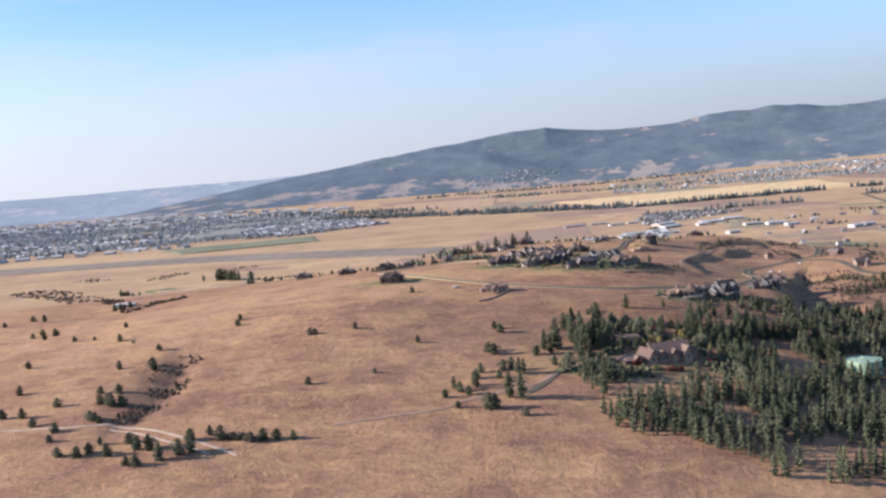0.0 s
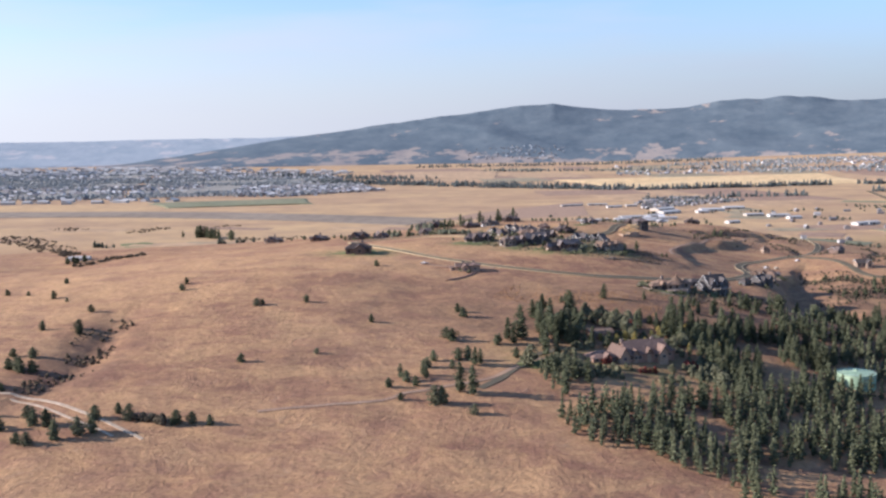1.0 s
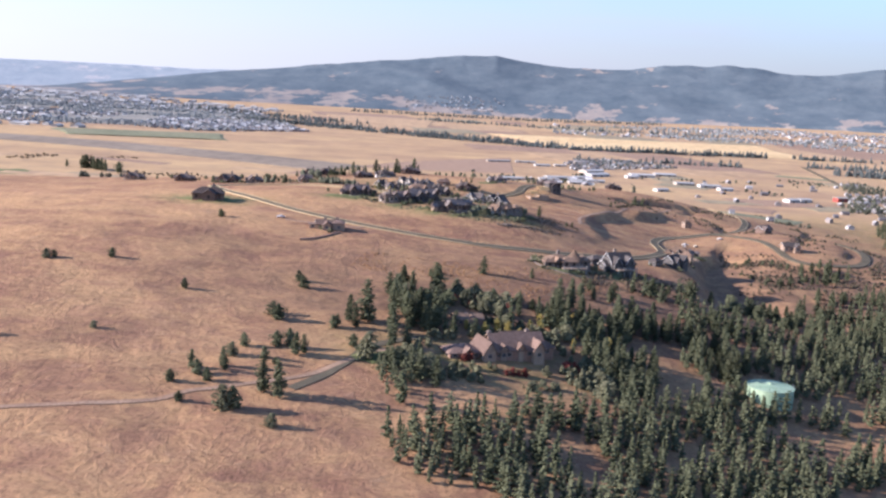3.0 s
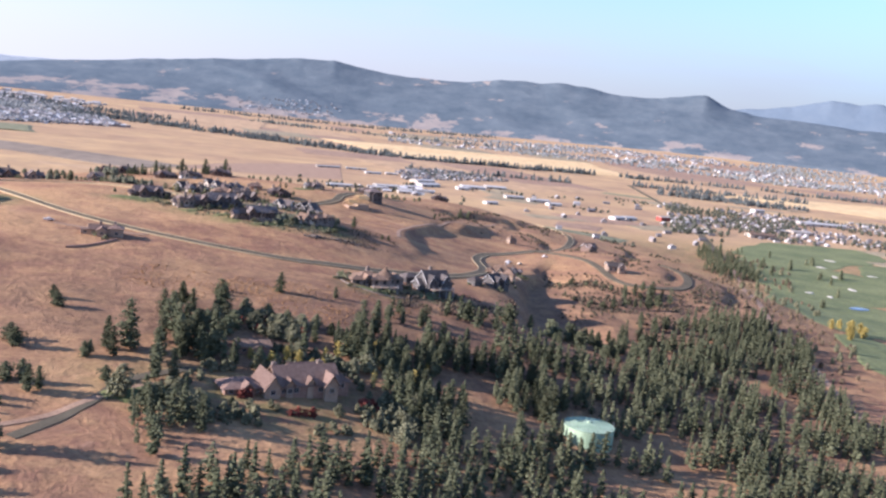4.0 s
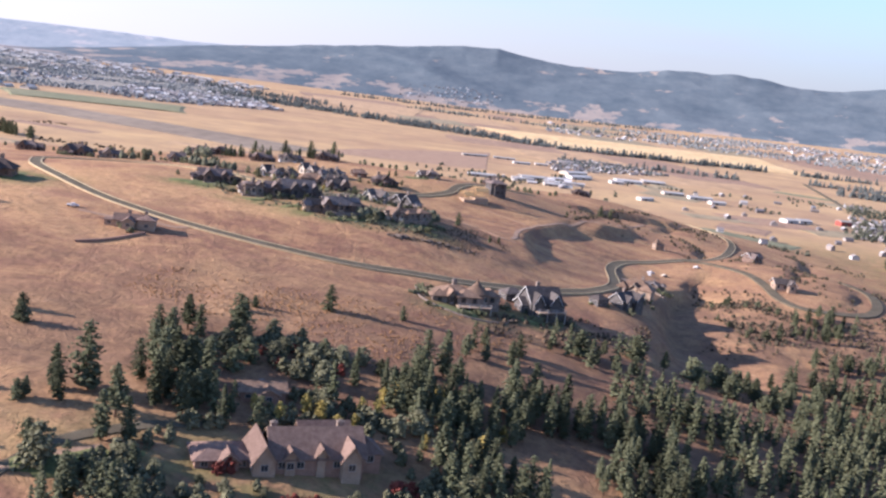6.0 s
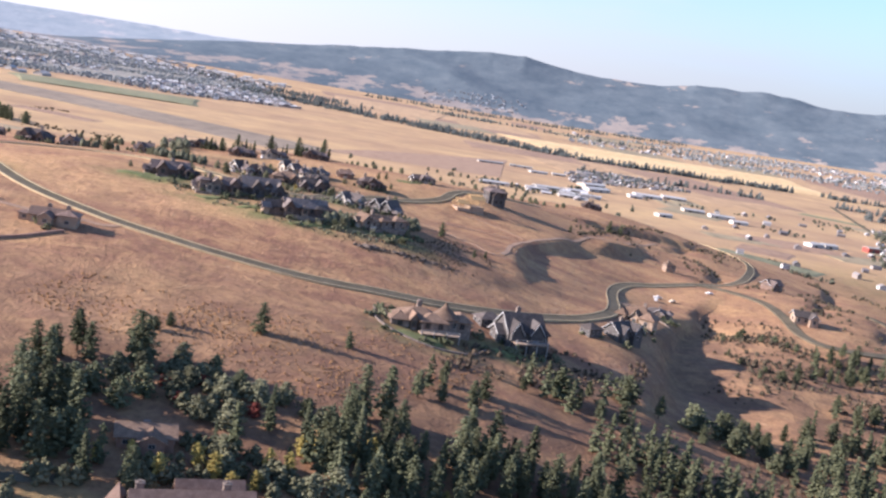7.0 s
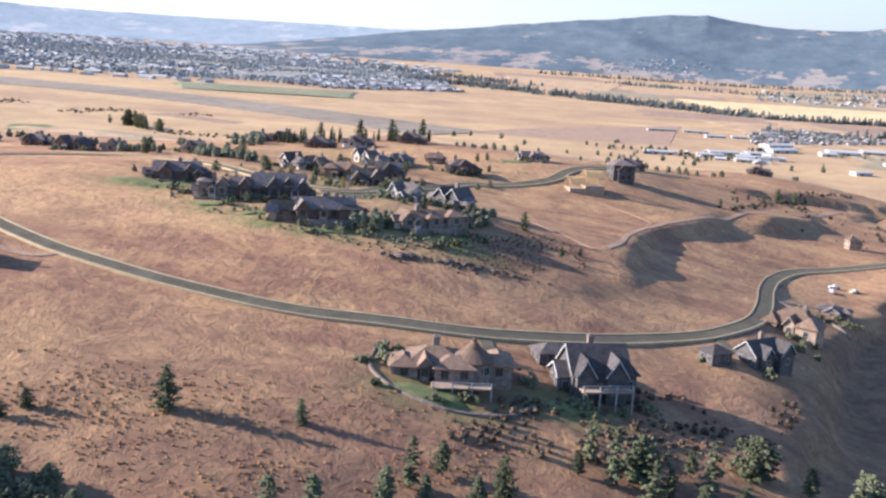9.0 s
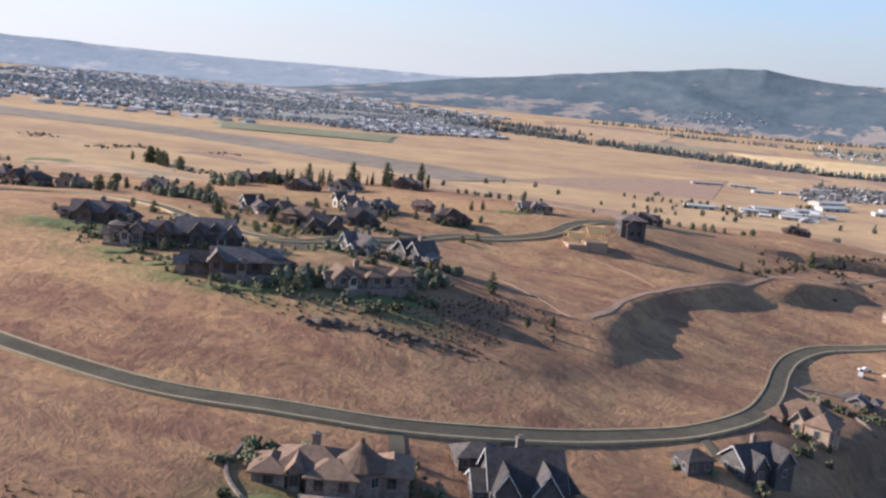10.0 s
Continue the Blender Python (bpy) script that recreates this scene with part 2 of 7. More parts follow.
M = {
    "ground": ground_material(),
    # distance haze is put into the base colours of these three ranges
    "range": mountain_material("haze_tinted_pine_mountain", (0.092, 0.119, 0.138), (0.142, 0.168, 0.180), (0.25, 0.22, 0.20), (0.33, 0.28, 0.235), 0.605, 15, 80),
    "low_hills": mountain_material("haze_tinted_low_hills", (0.30, 0.34, 0.355), (0.38, 0.405, 0.41), (0.45, 0.435, 0.42), (0.51, 0.48, 0.45), 0.58),
    "far_range": mountain_material("haze_tinted_far_mountain", (0.125, 0.163, 0.20), (0.145, 0.182, 0.215), (0.16, 0.18, 0.205), (0.17, 0.188, 0.205), 0.66),
    "asphalt": surface("worn_asphalt", (0.128, 0.106, 0.070), (0.175, 0.148, 0.10), 0.25, 4, 0.95, 0.1, spec=0.05),
    "kerb": surface("pale_concrete", (0.43, 0.33, 0.18), (0.52, 0.405, 0.23), 0.5, 5, 0.9, 0.1),
    "dirt": surface("tan_dirt", (0.34, 0.21, 0.128), (0.43, 0.278, 0.172), 0.1, 1.5, 0.95, 0.2),
    "pale_dirt": surface("pale_dirt", (0.50, 0.38, 0.25), (0.62, 0.48, 0.33), 0.1, 1.5, 0.95, 0.2),
    "lawn": surface("mown_lawn", (0.14, 0.155, 0.05), (0.205, 0.205, 0.075), 0.15, 2.0, 0.95, 0.3),
    "fairway": surface("golf_turf", (0.13, 0.155, 0.055), (0.21, 0.225, 0.085), 0.03, 0.4, 0.95, 0.2),
    "stubble": surface("golden_stubble", (0.74, 0.50, 0.23), (0.80, 0.57, 0.28), 0.006, 0.05, 0.95, 0.1),
    "hay": surface("pale_hay_field", (0.47, 0.30, 0.155), (0.55, 0.36, 0.19), 0.008, 0.05, 0.95, 0.1),
    "alfalfa": surface("faded_green_crop", (0.20, 0.20, 0.10), (0.27, 0.25, 0.13), 0.01, 0.08, 0.95, 0.1),
    "airstrip": surface("grey_airfield", (0.25, 0.187, 0.125), (0.32, 0.245, 0.165), 0.006, 0.06, 0.95, 0.1),
    "needles": surface("pine_needles", (0.080, 0.089, 0.048), (0.146, 0.151, 0.084), 0.35, 3.0, 0.9, 0.5, 0.1, "object", spread=0.35, spec=0.04),
    "wood_needles": surface("pine_wood_needles", (0.080, 0.089, 0.048), (0.146, 0.151, 0.084), 0.08, 3.0, 0.9, 0.5, 0.1, "island", spread=0.3, spec=0.04),
    "bark": surface("pine_bark", (0.09, 0.055, 0.035), (0.16, 0.09, 0.055), 2, 9, 0.95, 0.5),
    "leaves": surface("green_leaves", (0.13, 0.13, 0.076), (0.225, 0.215, 0.125), 0.8, 4.0, 0.9, 0.4, 0.1, "object", spread=0.35, spec=0.04),
    "yellow": surface("yellow_autumn_leaves", (0.30, 0.24, 0.07), (0.46, 0.36, 0.11), 0.8, 4.0, 0.9, 0.4, 0.1, "object", spec=0.04),
    "red": surface("red_autumn_leaves", (0.16, 0.045, 0.038), (0.27, 0.08, 0.055), 0.8, 4.0, 0.9, 0.4, 0.1, "object", spec=0.04),
    "brush": surface("dry_brush", (0.085, 0.066, 0.048), (0.16, 0.115, 0.075), 0.4, 3.0, 0.95, 0.4, 0.1, "island", spread=0.4, spec=0.04),
    # both far crown colours are paled and greyed to stand for haze
    "far_trees": surface("haze_tinted_tree_crowns", (0.235, 0.25, 0.245), (0.31, 0.317, 0.30), 0.02, 0.2, 0.95, 0.2, 0.4, "island", spread=0.15, spec=0.04),
    "belt_trees": surface("haze_tinted_belt_crowns", (0.105, 0.122, 0.118), (0.165, 0.178, 0.165), 0.02, 0.2, 0.95, 0.2, 0.4, "island", spread=0.25, spec=0.04),
    "tussock": surface("golden_tussocks", (0.30, 0.163, 0.078), (0.45, 0.255, 0.112), 0.25, 3.0, 0.95, 0.4, 0.1, "island", spread=0.4, spec=0.04),
    "suburb_leaves": surface("suburb_tree_leaves", (0.075, 0.082, 0.06), (0.135, 0.135, 0.095), 0.05, 0.6, 0.95, 0.2, 0.4, "island", spread=0.35, spec=0.04),
    "garden_leaves": surface("garden_tree_leaves", (0.135, 0.14, 0.09), (0.22, 0.22, 0.145), 0.6, 3.0, 0.95, 0.3, 0.1, "island", spread=0.3, spec=0.04),
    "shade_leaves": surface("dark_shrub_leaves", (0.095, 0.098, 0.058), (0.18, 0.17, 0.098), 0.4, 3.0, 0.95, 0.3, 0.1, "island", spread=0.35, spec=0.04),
    "scrub": surface("dark_scrub_leaves", (0.07, 0.06, 0.042), (0.13, 0.105, 0.068), 0.3, 3.0, 0.95, 0.4, 0.1, "island", spread=0.4, spec=0.04),
    "creek": surface("bare_brown_twigs", (0.10, 0.075, 0.05), (0.185, 0.135, 0.085), 0.1, 3.0, 0.95, 0.4, 0.1, "island", spread=0.4, spec=0.04),
    "sand": surface("pale_bunker_sand", (0.62, 0.56, 0.44), (0.72, 0.66, 0.54), 0.2, 2.0, 0.95, 0.1),
    "soil": surface("ploughed_soil", (0.32, 0.198, 0.122), (0.39, 0.245, 0.15), 0.01, 0.1, 0.95, 0.1),
    # town ground colour is lifted paler to carry the distance haze
    "town_ground": surface("haze_paled_town_gardens", (0.26, 0.24, 0.195), (0.36, 0.32, 0.25), 0.012, 0.1, 0.95, 0.1),
    "meadow": surface("greyish_meadow", (0.29, 0.235, 0.135), (0.37, 0.29, 0.165), 0.01, 0.1, 0.95, 0.1),
    # house paints with haze mixed in: the palette is lifted paler
    "far_walls": island_palette("haze_paled_house_paint", [(0.62, 0.59, 0.55), (0.25, 0.22, 0.20), (0.18, 0.165, 0.155), (0.42, 0.38, 0.34), (0.21, 0.19, 0.185), (0.31, 0.265, 0.23), (0.15, 0.135, 0.125), (0.70, 0.67, 0.63)]),
    "suburb_walls": island_palette("suburban_house_paint", [(0.36, 0.34, 0.32), (0.22, 0.195, 0.18), (0.15, 0.137, 0.132), (0.27, 0.24, 0.215), (0.18, 0.165, 0.165), (0.24, 0.205, 0.18), (0.13, 0.117, 0.112), (0.46, 0.44, 0.41)]),
    "brown_siding": surface("dark_brown_siding", (0.155, 0.106, 0.083), (0.24, 0.168, 0.13), 1.0, 9, 0.85, 0.3, spec=0.12),
    "grey_siding": surface("slate_grey_siding", (0.095, 0.086, 0.08), (0.145, 0.132, 0.123), 1.0, 9, 0.85, 0.3, spec=0.12),
    "stucco": surface("tan_stucco", (0.36, 0.25, 0.17), (0.46, 0.33, 0.23), 0.8, 9, 0.9, 0.2),
    "rosy": surface("rosy_stucco", (0.29, 0.17, 0.12), (0.37, 0.225, 0.16), 0.8, 9, 0.9, 0.2),
    "cream": surface("cream_stucco", (0.56, 0.48, 0.37), (0.68, 0.59, 0.47), 0.8, 9, 0.9, 0.2),
    "stone": surface("rough_field_stone", (0.19, 0.145, 0.115), (0.34, 0.265, 0.21), 1.6, 7, 0.95, 0.8),
    "white": surface("white_trim_paint", (0.70, 0.68, 0.64), (0.80, 0.78, 0.74), 1.5, 9, 0.7, 0.1),
    "dark_roof": surface("dark_brown_shingles", (0.122, 0.092, 0.080), (0.195, 0.150, 0.129), 1.2, 9, 0.9, 0.5, 0.06, "object", spread=0.45, spec=0.12),
    "grey_roof": surface("slate_grey_shingles", (0.122, 0.10, 0.088), (0.19, 0.158, 0.14), 1.2, 9, 0.9, 0.5, 0.06, "object", spread=0.4, spec=0.12),
    "slate_roof": surface("near_black_slate_shingles", (0.066, 0.057, 0.054), (0.108, 0.094, 0.088), 1.2, 9, 0.9, 0.5, 0.06, "object", spread=0.3, spec=0.12),
    "tan_roof": surface("weathered_tan_shingles", (0.185, 0.117, 0.076), (0.265, 0.172, 0.113), 1.2, 9, 0.9, 0.5, 0.06, "object"),
    "clay_roof": surface("rosy_clay_tiles", (0.175, 0.11, 0.082), (0.25, 0.165, 0.124), 1.2, 9, 0.9, 0.5, 0.06, "object"),
    "timber": surface("raw_yellow_timber", (0.46, 0.29, 0.12), (0.60, 0.40, 0.18), 2.0, 9, 0.85, 0.2),
    "metal_roof": surface("pale_metal_roof", (0.45, 0.425, 0.385), (0.60, 0.57, 0.52), 0.02, 1.0, 0.8, 0.1),
    "pale_metal": surface("chalky_metal_siding", (0.50, 0.46, 0.41), (0.62, 0.58, 0.52), 0.05, 1.0, 0.8, 0.1),
    "tan_metal": surface("tan_metal_siding", (0.42, 0.36, 0.29), (0.52, 0.45, 0.37), 0.05, 1.0, 0.6, 0.1),
    "red_metal": surface("red_metal_siding", (0.30, 0.06, 0.045), (0.40, 0.09, 0.06), 0.05, 1.0, 0.6, 0.1),
    "tank": surface("pale_green_tank_paint", (0.30, 0.42, 0.27), (0.42, 0.54, 0.36), 0.25, 3.0, 0.6, 0.1),
    "rock": surface("weathered_basalt", (0.11, 0.088, 0.074), (0.21, 0.165, 0.135), 0.7, 4.0, 0.95, 0.9, 0.2, spec=0.1),
    "steel": surface("dull_steel", (0.30, 0.30, 0.30), (0.42, 0.42, 0.42), 1.0, 6.0, 0.45, 0.1, metal=0.7),
    "black": surface("black_rubber", (0.02, 0.02, 0.02), (0.035, 0.035, 0.035), 2.0, 9.0, 0.8, 0.1),
    "frame": surface("dull_window_frames", (0.36, 0.33, 0.30), (0.46, 0.43, 0.39), 1.5, 9, 0.7, 0.1),
    "water": shader("pond_water", 0.08, 0.0, 0.5)[0],
}
M["water"].node_tree.nodes["Principled BSDF"].inputs["Base Color"].default_value = (0.06, 0.075, 0.08, 1)
glass, _n, _l, _b = shader("dark_window_glass", 0.08, 0.0, 0.6)
_b.inputs["Base Color"].default_value = (0.025, 0.03, 0.035, 1)
M["glass"] = glass

# ---- lie of the land ----
KNOLLS_SOUTH = [
    (-320, 150, 110, 6.5), (-140, 150, 110, 4.1), (40, 150, 100, 4.1), (-330, 330, 100, 12.7),
    (-190, 330, 90, 12.2), (-60, 330, 80, 13.6), (60, 330, 60, 9.3), (150, 330, 60, -1.5),
]
KNOLLS_TOP = [
    (-330, 500, 100, 13.4), (-190, 480, 90, 11.7), (-70, 470, 80, 18.8), (30, 450, 70, 12.6),
    (110, 430, 55, 11.4), (190, 440, 60, 5.3), (-30, 580, 80, 15.2), (60, 560, 65, 18.8),
    (130, 540, 55, 10.9), (200, 560, 60, 5.8), (280, 560, 70, 8.8),
]
KNOLLS_NORTH = [
    (-300, 660, 100, 18.2), (-150, 620, 90, 13.1), (-150, 760, 90, 9.2), (-20, 720, 80, 17.4),
    (80, 680, 65, 15.5), (160, 680, 60, 6.0), (240, 700, 65, 7.1), (90, 790, 80, 6.3),
    (220, 830, 80, 17.8), (20, 880, 100, 4.2), (130, 720, 45, 6.7), (190, 790, 50, 7.4),
    (260, 630, 45, 7.9), (60, 720, 50, 5.0),
]
# shoulders, hollows and banks: x, y, radius along, radius across, degrees, metres
BANKS = [
    (300, 650, 40, 45, 0, 5.0), (-105, 355, 30, 6, 90, -1.8), (131, 548, 18, 9, 75, 0.5), (186, 506, 24, 10, 100, -4.0),
    (166, 520, 22, 9, 70, 2.0), (-190, 560, 16, 30, 60, -3.0),
]
# cut banks: a line along the brink, with the drop on its right hand
BRINKS = [
    ([(196, 748), (214, 762), (232, 770)], 4.0, 9.0),
    ([(-112, 392), (-108, 372), (-107, 345), (-110, 322)], -1.2, 7.0),
]
EAST_BRINKS = [
    ([(258, 630), (266, 645), (272, 664)], 2.4, 5.0),
    ([(268, 596), (276, 606), (281, 620)], 1.8, 4.0),
    ([(290, 575), (303, 592), (311, 612)], 2.6, 6.0),
    ([(240, 556), (252, 566), (262, 572)], 2.4, 6.0),
    ([(167, 490), (171, 508), (176, 528), (182, 548), (191, 570), (201, 588)], 5.0, 16.0),
    ([(230, 745), (236, 760), (246, 776)], 2.5, 7.0), ([(292, 690), (306, 727), (330, 790)], 3.0, 7.0),
    ([(226, 668), (236, 690), (240, 716)], 2.4, 8.0),
]
# graded terraces: a line along the brink, with raised ground on its left hand: rise, reach back, run-in
SCARPS = [
    ([(112, 508), (118, 512), (124, 520), (130, 529), (134, 539), (135, 549), (136, 558), (137, 567), (138, 583), (140, 600), (144, 614), (154, 630), (164, 644), (173, 652)], 2.3, 24.0, 56.0),
    ([(177, 654), (184, 666), (193, 680), (202, 688), (206, 704)], 2.6, 12.0, 14.0),
]
# gentle swells of the village hill
SWELLS_WEST = [
    (20, 520, -0.3), (20, 548, 0.4), (20, 576, 0.3), (48, 520, -0.4), (48, 548, -0.5), (48, 632, -0.3), (48, 716, 0.3), (76, 492, -0.3), (76, 520, 1.9),
    (76, 548, 0.8), (76, 632, -0.3), (76, 688, -0.4), (76, 716, -0.4), (104, 548, 1.2), (104, 576, 0.6), (104, 604, -0.4), (104, 660, 2.5), (104, 716, -1.1),
    (132, 548, -1.0), (132, 576, -1.3), (132, 604, 0.4),
]
SWELLS_EAST = [
    (132, 660, 2.5), (132, 688, 1.2), (160, 492, -0.3), (160, 520, 0.4), (160, 548, 1.1), (160, 576, 0.8), (160, 604, 1.5), (160, 632, 1.6), (160, 660, 0.4),
    (160, 688, 0.4), (188, 492, -0.3), (188, 520, -0.7), (188, 548, -0.5), (188, 576, -1.2), (188, 604, -1.9), (188, 632, -0.3), (188, 688, 1.3), (216, 548, -0.3),
    (216, 604, 0.6), (216, 660, -0.3), (216, 716, -0.9),
]


def value_noise(x, y, size, seed):
    """Smooth noise from -1 to 1 on a lattice of that size."""
    u, v = np.asarray(x) / size, np.asarray(y) / size
    i, j = np.floor(u), np.floor(v)
    fu, fv = u - i, v - j
    fu, fv = fu * fu * (3 - 2 * fu), fv * fv * (3 - 2 * fv)

    def corner(a, b):
        s = np.sin(a * 127.1 + b * 311.7 + seed * 74.7) * 43758.5453
        return s - np.floor(s)
    top = corner(i, j) * (1 - fu) + corner(i + 1, j) * fu
    low = corner(i, j + 1) * (1 - fu) + corner(i + 1, j + 1) * fu
    return 2 * (top * (1 - fv) + low * fv) - 1


def speckle(x, y, size, seed):
    """The same smooth noise for a single plan point."""
    u, v = x / size, y / size
    i, j = math.floor(u), math.floor(v)
    fu, fv = u - i, v - j
    fu, fv = fu * fu * (3 - 2 * fu), fv * fv * (3 - 2 * fv)

    def corner(a, b):
        s = math.sin(a * 127.1 + b * 311.7 + seed * 74.7) * 43758.5453
        return s - math.floor(s)
    return 2 * ((corner(i, j) * (1 - fu) + corner(i + 1, j) * fu) * (1 - fv) + (corner(i, j + 1) * (1 - fu) + corner(i + 1, j + 1) * fu) * fv) - 1


def height(x, y):
    """The lie of the land without its small bumps."""
    x, y = np.asarray(x, float), np.asarray(y, float)
    z = np.zeros(np.broadcast(x, y).shape)
    for kx, ky, s, h in KNOLLS_SOUTH + KNOLLS_TOP + KNOLLS_NORTH:
        z = z + h * np.exp(-((x - kx) ** 2 + (y - ky) ** 2) / (2 * s * s))
    for kx, ky, su, sv, a, h in BANKS:
        c, s = math.cos(radians(a)), math.sin(radians(a))
        u, v = (x - kx) * c + (y - ky) * s, -(x - kx) * s + (y - ky) * c
        z = z + h * np.exp(-(u * u / su / su + v * v / sv / sv) / 2)
    for line, drop, reach in BRINKS + EAST_BRINKS:
        best, side, ends = np.full(z.shape, 1e9), np.zeros(z.shape), np.full(z.shape, 1e9)
        for (ax, ay), (bx, by) in zip(line, line[1:]):
            dx, dy = bx - ax, by - ay
            t = np.clip(((x - ax) * dx + (y - ay) * dy) / (dx * dx + dy * dy), 0, 1)
            px, py = x - ax - t * dx, y - ay - t * dy
            d = np.hypot(px, py)
            near = d < best
            side = np.where(near, np.sign(px * dy - py * dx), side)
            best = np.where(near, d, best)
        for ex, ey in (line[0], line[-1]):
            ends = np.minimum(ends, np.hypot(x - ex, y - ey))
        s = best * side * (1 if drop > 0 else -1) + 1.2 * value_noise(x, y, 9, 4)
        g = np.clip(s / 4.0, 0, 1)
        g = g * g * (3 - 2 * g) * np.exp(-np.maximum(s - 4, 0) / reach)
        z = z - abs(drop) * g * np.clip(ends / 9.0, 0, 1)
    for line, rise, reach, fade in SCARPS:
        best, side = np.full(z.shape, 1e9), np.zeros(z.shape)
        for (ax, ay), (bx, by) in zip(line, line[1:]):
            dx, dy = bx - ax, by - ay
            t = np.clip(((x - ax) * dx + (y - ay) * dy) / (dx * dx + dy * dy), 0, 1)
            px, py = x - ax - t * dx, y - ay - t * dy
            d = np.hypot(px, py)
            near = d < best
            side = np.where(near, np.sign(px * dy - py * dx), side)
            best = np.where(near, d, best)
        first, last = np.hypot(x - line[0][0], y - line[0][1]) / fade, np.hypot(x - line[-1][0], y - line[-1][1]) / 14.0
        ends = (0.22 * np.clip(first * 4, 0, 1) + 0.78 * np.clip(first, 0, 1) ** 5) * np.clip(last, 0, 1)
        s = best * side + 0.8 * value_noise(x, y, 7, 4)
        g = np.clip((s + 0.4) / 4.4, 0, 1)
        z = z + rise * (1 - g * g * (3 - 2 * g)) * np.exp(-(np.minimum(s, 0) / reach) ** 2) * ends
    for kx, ky, h in SWELLS_WEST + SWELLS_EAST:
        z = z + h * np.exp(-((x - kx) ** 2 + (y - ky) ** 2) / (2 * 24 * 24))
    r = np.hypot(x, y)
    rise = np.clip((r - 2200) / 1800, 0, 1)
    return z + rise * rise * (10 + 40 * np.clip((np.degrees(np.arctan2(x, np.maximum(y, 1))) - 8) / 16, 0, 1))


MAIN = [(-40, 575), (-30, 545), (-14, 520), (5, 499), (27, 486), (45, 480), (60, 477), (78, 476), (94, 480), (111, 486), (128, 497), (141, 508), (153, 520), (162, 536), (167.5, 558), (172, 585), (177, 604), (185.5, 620), (200, 632), (217, 645), (235, 662), (250, 690), (266, 728), (280, 766), (288, 800), (285, 835), (272, 870), (258, 900)]
LOWER = [(217, 645), (228, 640), (238, 624), (240, 605), (240, 588), (246, 578), (262, 578), (276, 586), (286, 602), (292, 622), (288, 640)]
VILLAGE = [(-40, 575), (-28, 586), (-16, 590), (-2, 589), (13, 583), (26, 575), (39, 564), (49, 557), (58, 553), (65, 552), (70, 558), (72, 574), (77, 596), (82, 616), (87, 627), (96, 633), (107, 644), (112, 652), (115, 662), (120, 674), (128, 690), (142, 715), (160, 738)]
TRACKS = [
    ("graded dirt track along the top of the bank", [(130, 560), (133, 576), (135, 590), (138, 604), (143, 617), (152, 632), (162, 648), (180, 675), (196, 698), (222, 742)], 1.7),
    ("pale dirt road with scattered pines beside it", [(-160, 317), (-136, 316), (-123, 315), (-111, 316), (-99, 311), (-84, 300.5), (-74, 293), (-66, 287)], 1.1),
    ("pale dirt spur beside the farm road", [(-111, 313), (-101, 308), (-88, 298), (-80, 292.5), (-74, 288)], 0.8),
    ("asphalt estate drive beside a lawn", [(22, 330), (30, 342), (35, 352), (39, 361), (46, 368), (54, 373), (60, 375)], 2.6),
    ("faint dirt track up to the estate", [(-40, 306), (-9, 316), (1, 324), (12, 330), (26, 340), (36, 353), (46, 362)], 1.7),
]
SIDE_TRACKS = [
    ("gravel track between the creek trees", [(439, 850), (386, 733), (316, 578), (293, 513), (285, 480), (270, 430)], 3.0),
    ("narrow dirt path down from the village", [(98, 580), (104, 578), (110, 575), (119, 566), (126, 558), (131, 556)], 0.8),
    ("narrow dirt path across a levelled plot", [(112, 611), (125, 615), (135, 616), (140, 615)], 0.8),
    ("narrow dirt path beside the timber house", [(118, 636), (128, 634), (136, 629), (143, 621)], 0.7),
]


def smooth_line(points, step=3.0):
    """Catmull-Rom through plan points, sampled evenly."""
    p = [np.array(q, float) for q in points]
    p = [2 * p[0] - p[1]] + p + [2 * p[-1] - p[-2]]
    out = []
    for i in range(1, len(p) - 2):
        k = max(2, int(np.linalg.norm(p[i + 1] - p[i]) / step))
        for j in range(k):
            t = j / k
            out.append(0.5 * (2 * p[i] + (p[i + 1] - p[i - 1]) * t + (2 * p[i - 1] - 5 * p[i] + 4 * p[i + 1] - p[i + 2]) * t * t + (3 * p[i] - p[i - 1] - 3 * p[i + 1] + p[i + 2]) * t ** 3))
    out.append(p[-2])
    return out


BED = np.array([q for line in (MAIN, LOWER, VILLAGE) for q in smooth_line(line)])


def beside_road(x, y):
    """0 on a road's bed, 1 well off it."""
    x, y = np.asarray(x, float), np.asarray(y, float)
    d = np.full(x.shape, 1e9)
    for q in BED:
        d = np.minimum(d, (x - q[0]) ** 2 + (y - q[1]) ** 2)
    return np.clip((np.sqrt(d) - 2.6) / 4.0, 0, 1)


def bumps(x, y):
    off = beside_road(x, y)
    near = np.exp(-(((x - 60) / 700.0) ** 2 + ((y - 500) / 700.0) ** 2))
    return -0.05 * (1 - off) + off * near * (0.30 * value_noise(x, y, 14, 1) + 0.22 * value_noise(x, y, 6.5, 2) + 0.5 * value_noise(x, y, 45, 3))


GRID = {}


def ground_z(x, y):
    """The height of the ground sheet itself."""
    xs, ys, Z = GRID["xs"], GRID["ys"], GRID["Z"]
    i, j = int(np.searchsorted(xs, x)) - 1, int(np.searchsorted(ys, y)) - 1
    u, v = (x - xs[i]) / (xs[i + 1] - xs[i]), (y - ys[j]) / (ys[j + 1] - ys[j])
    return float((Z[j, i] * (1 - u) + Z[j, i + 1] * u) * (1 - v) + (Z[j + 1, i] * (1 - u) + Z[j + 1, i + 1] * u) * v)


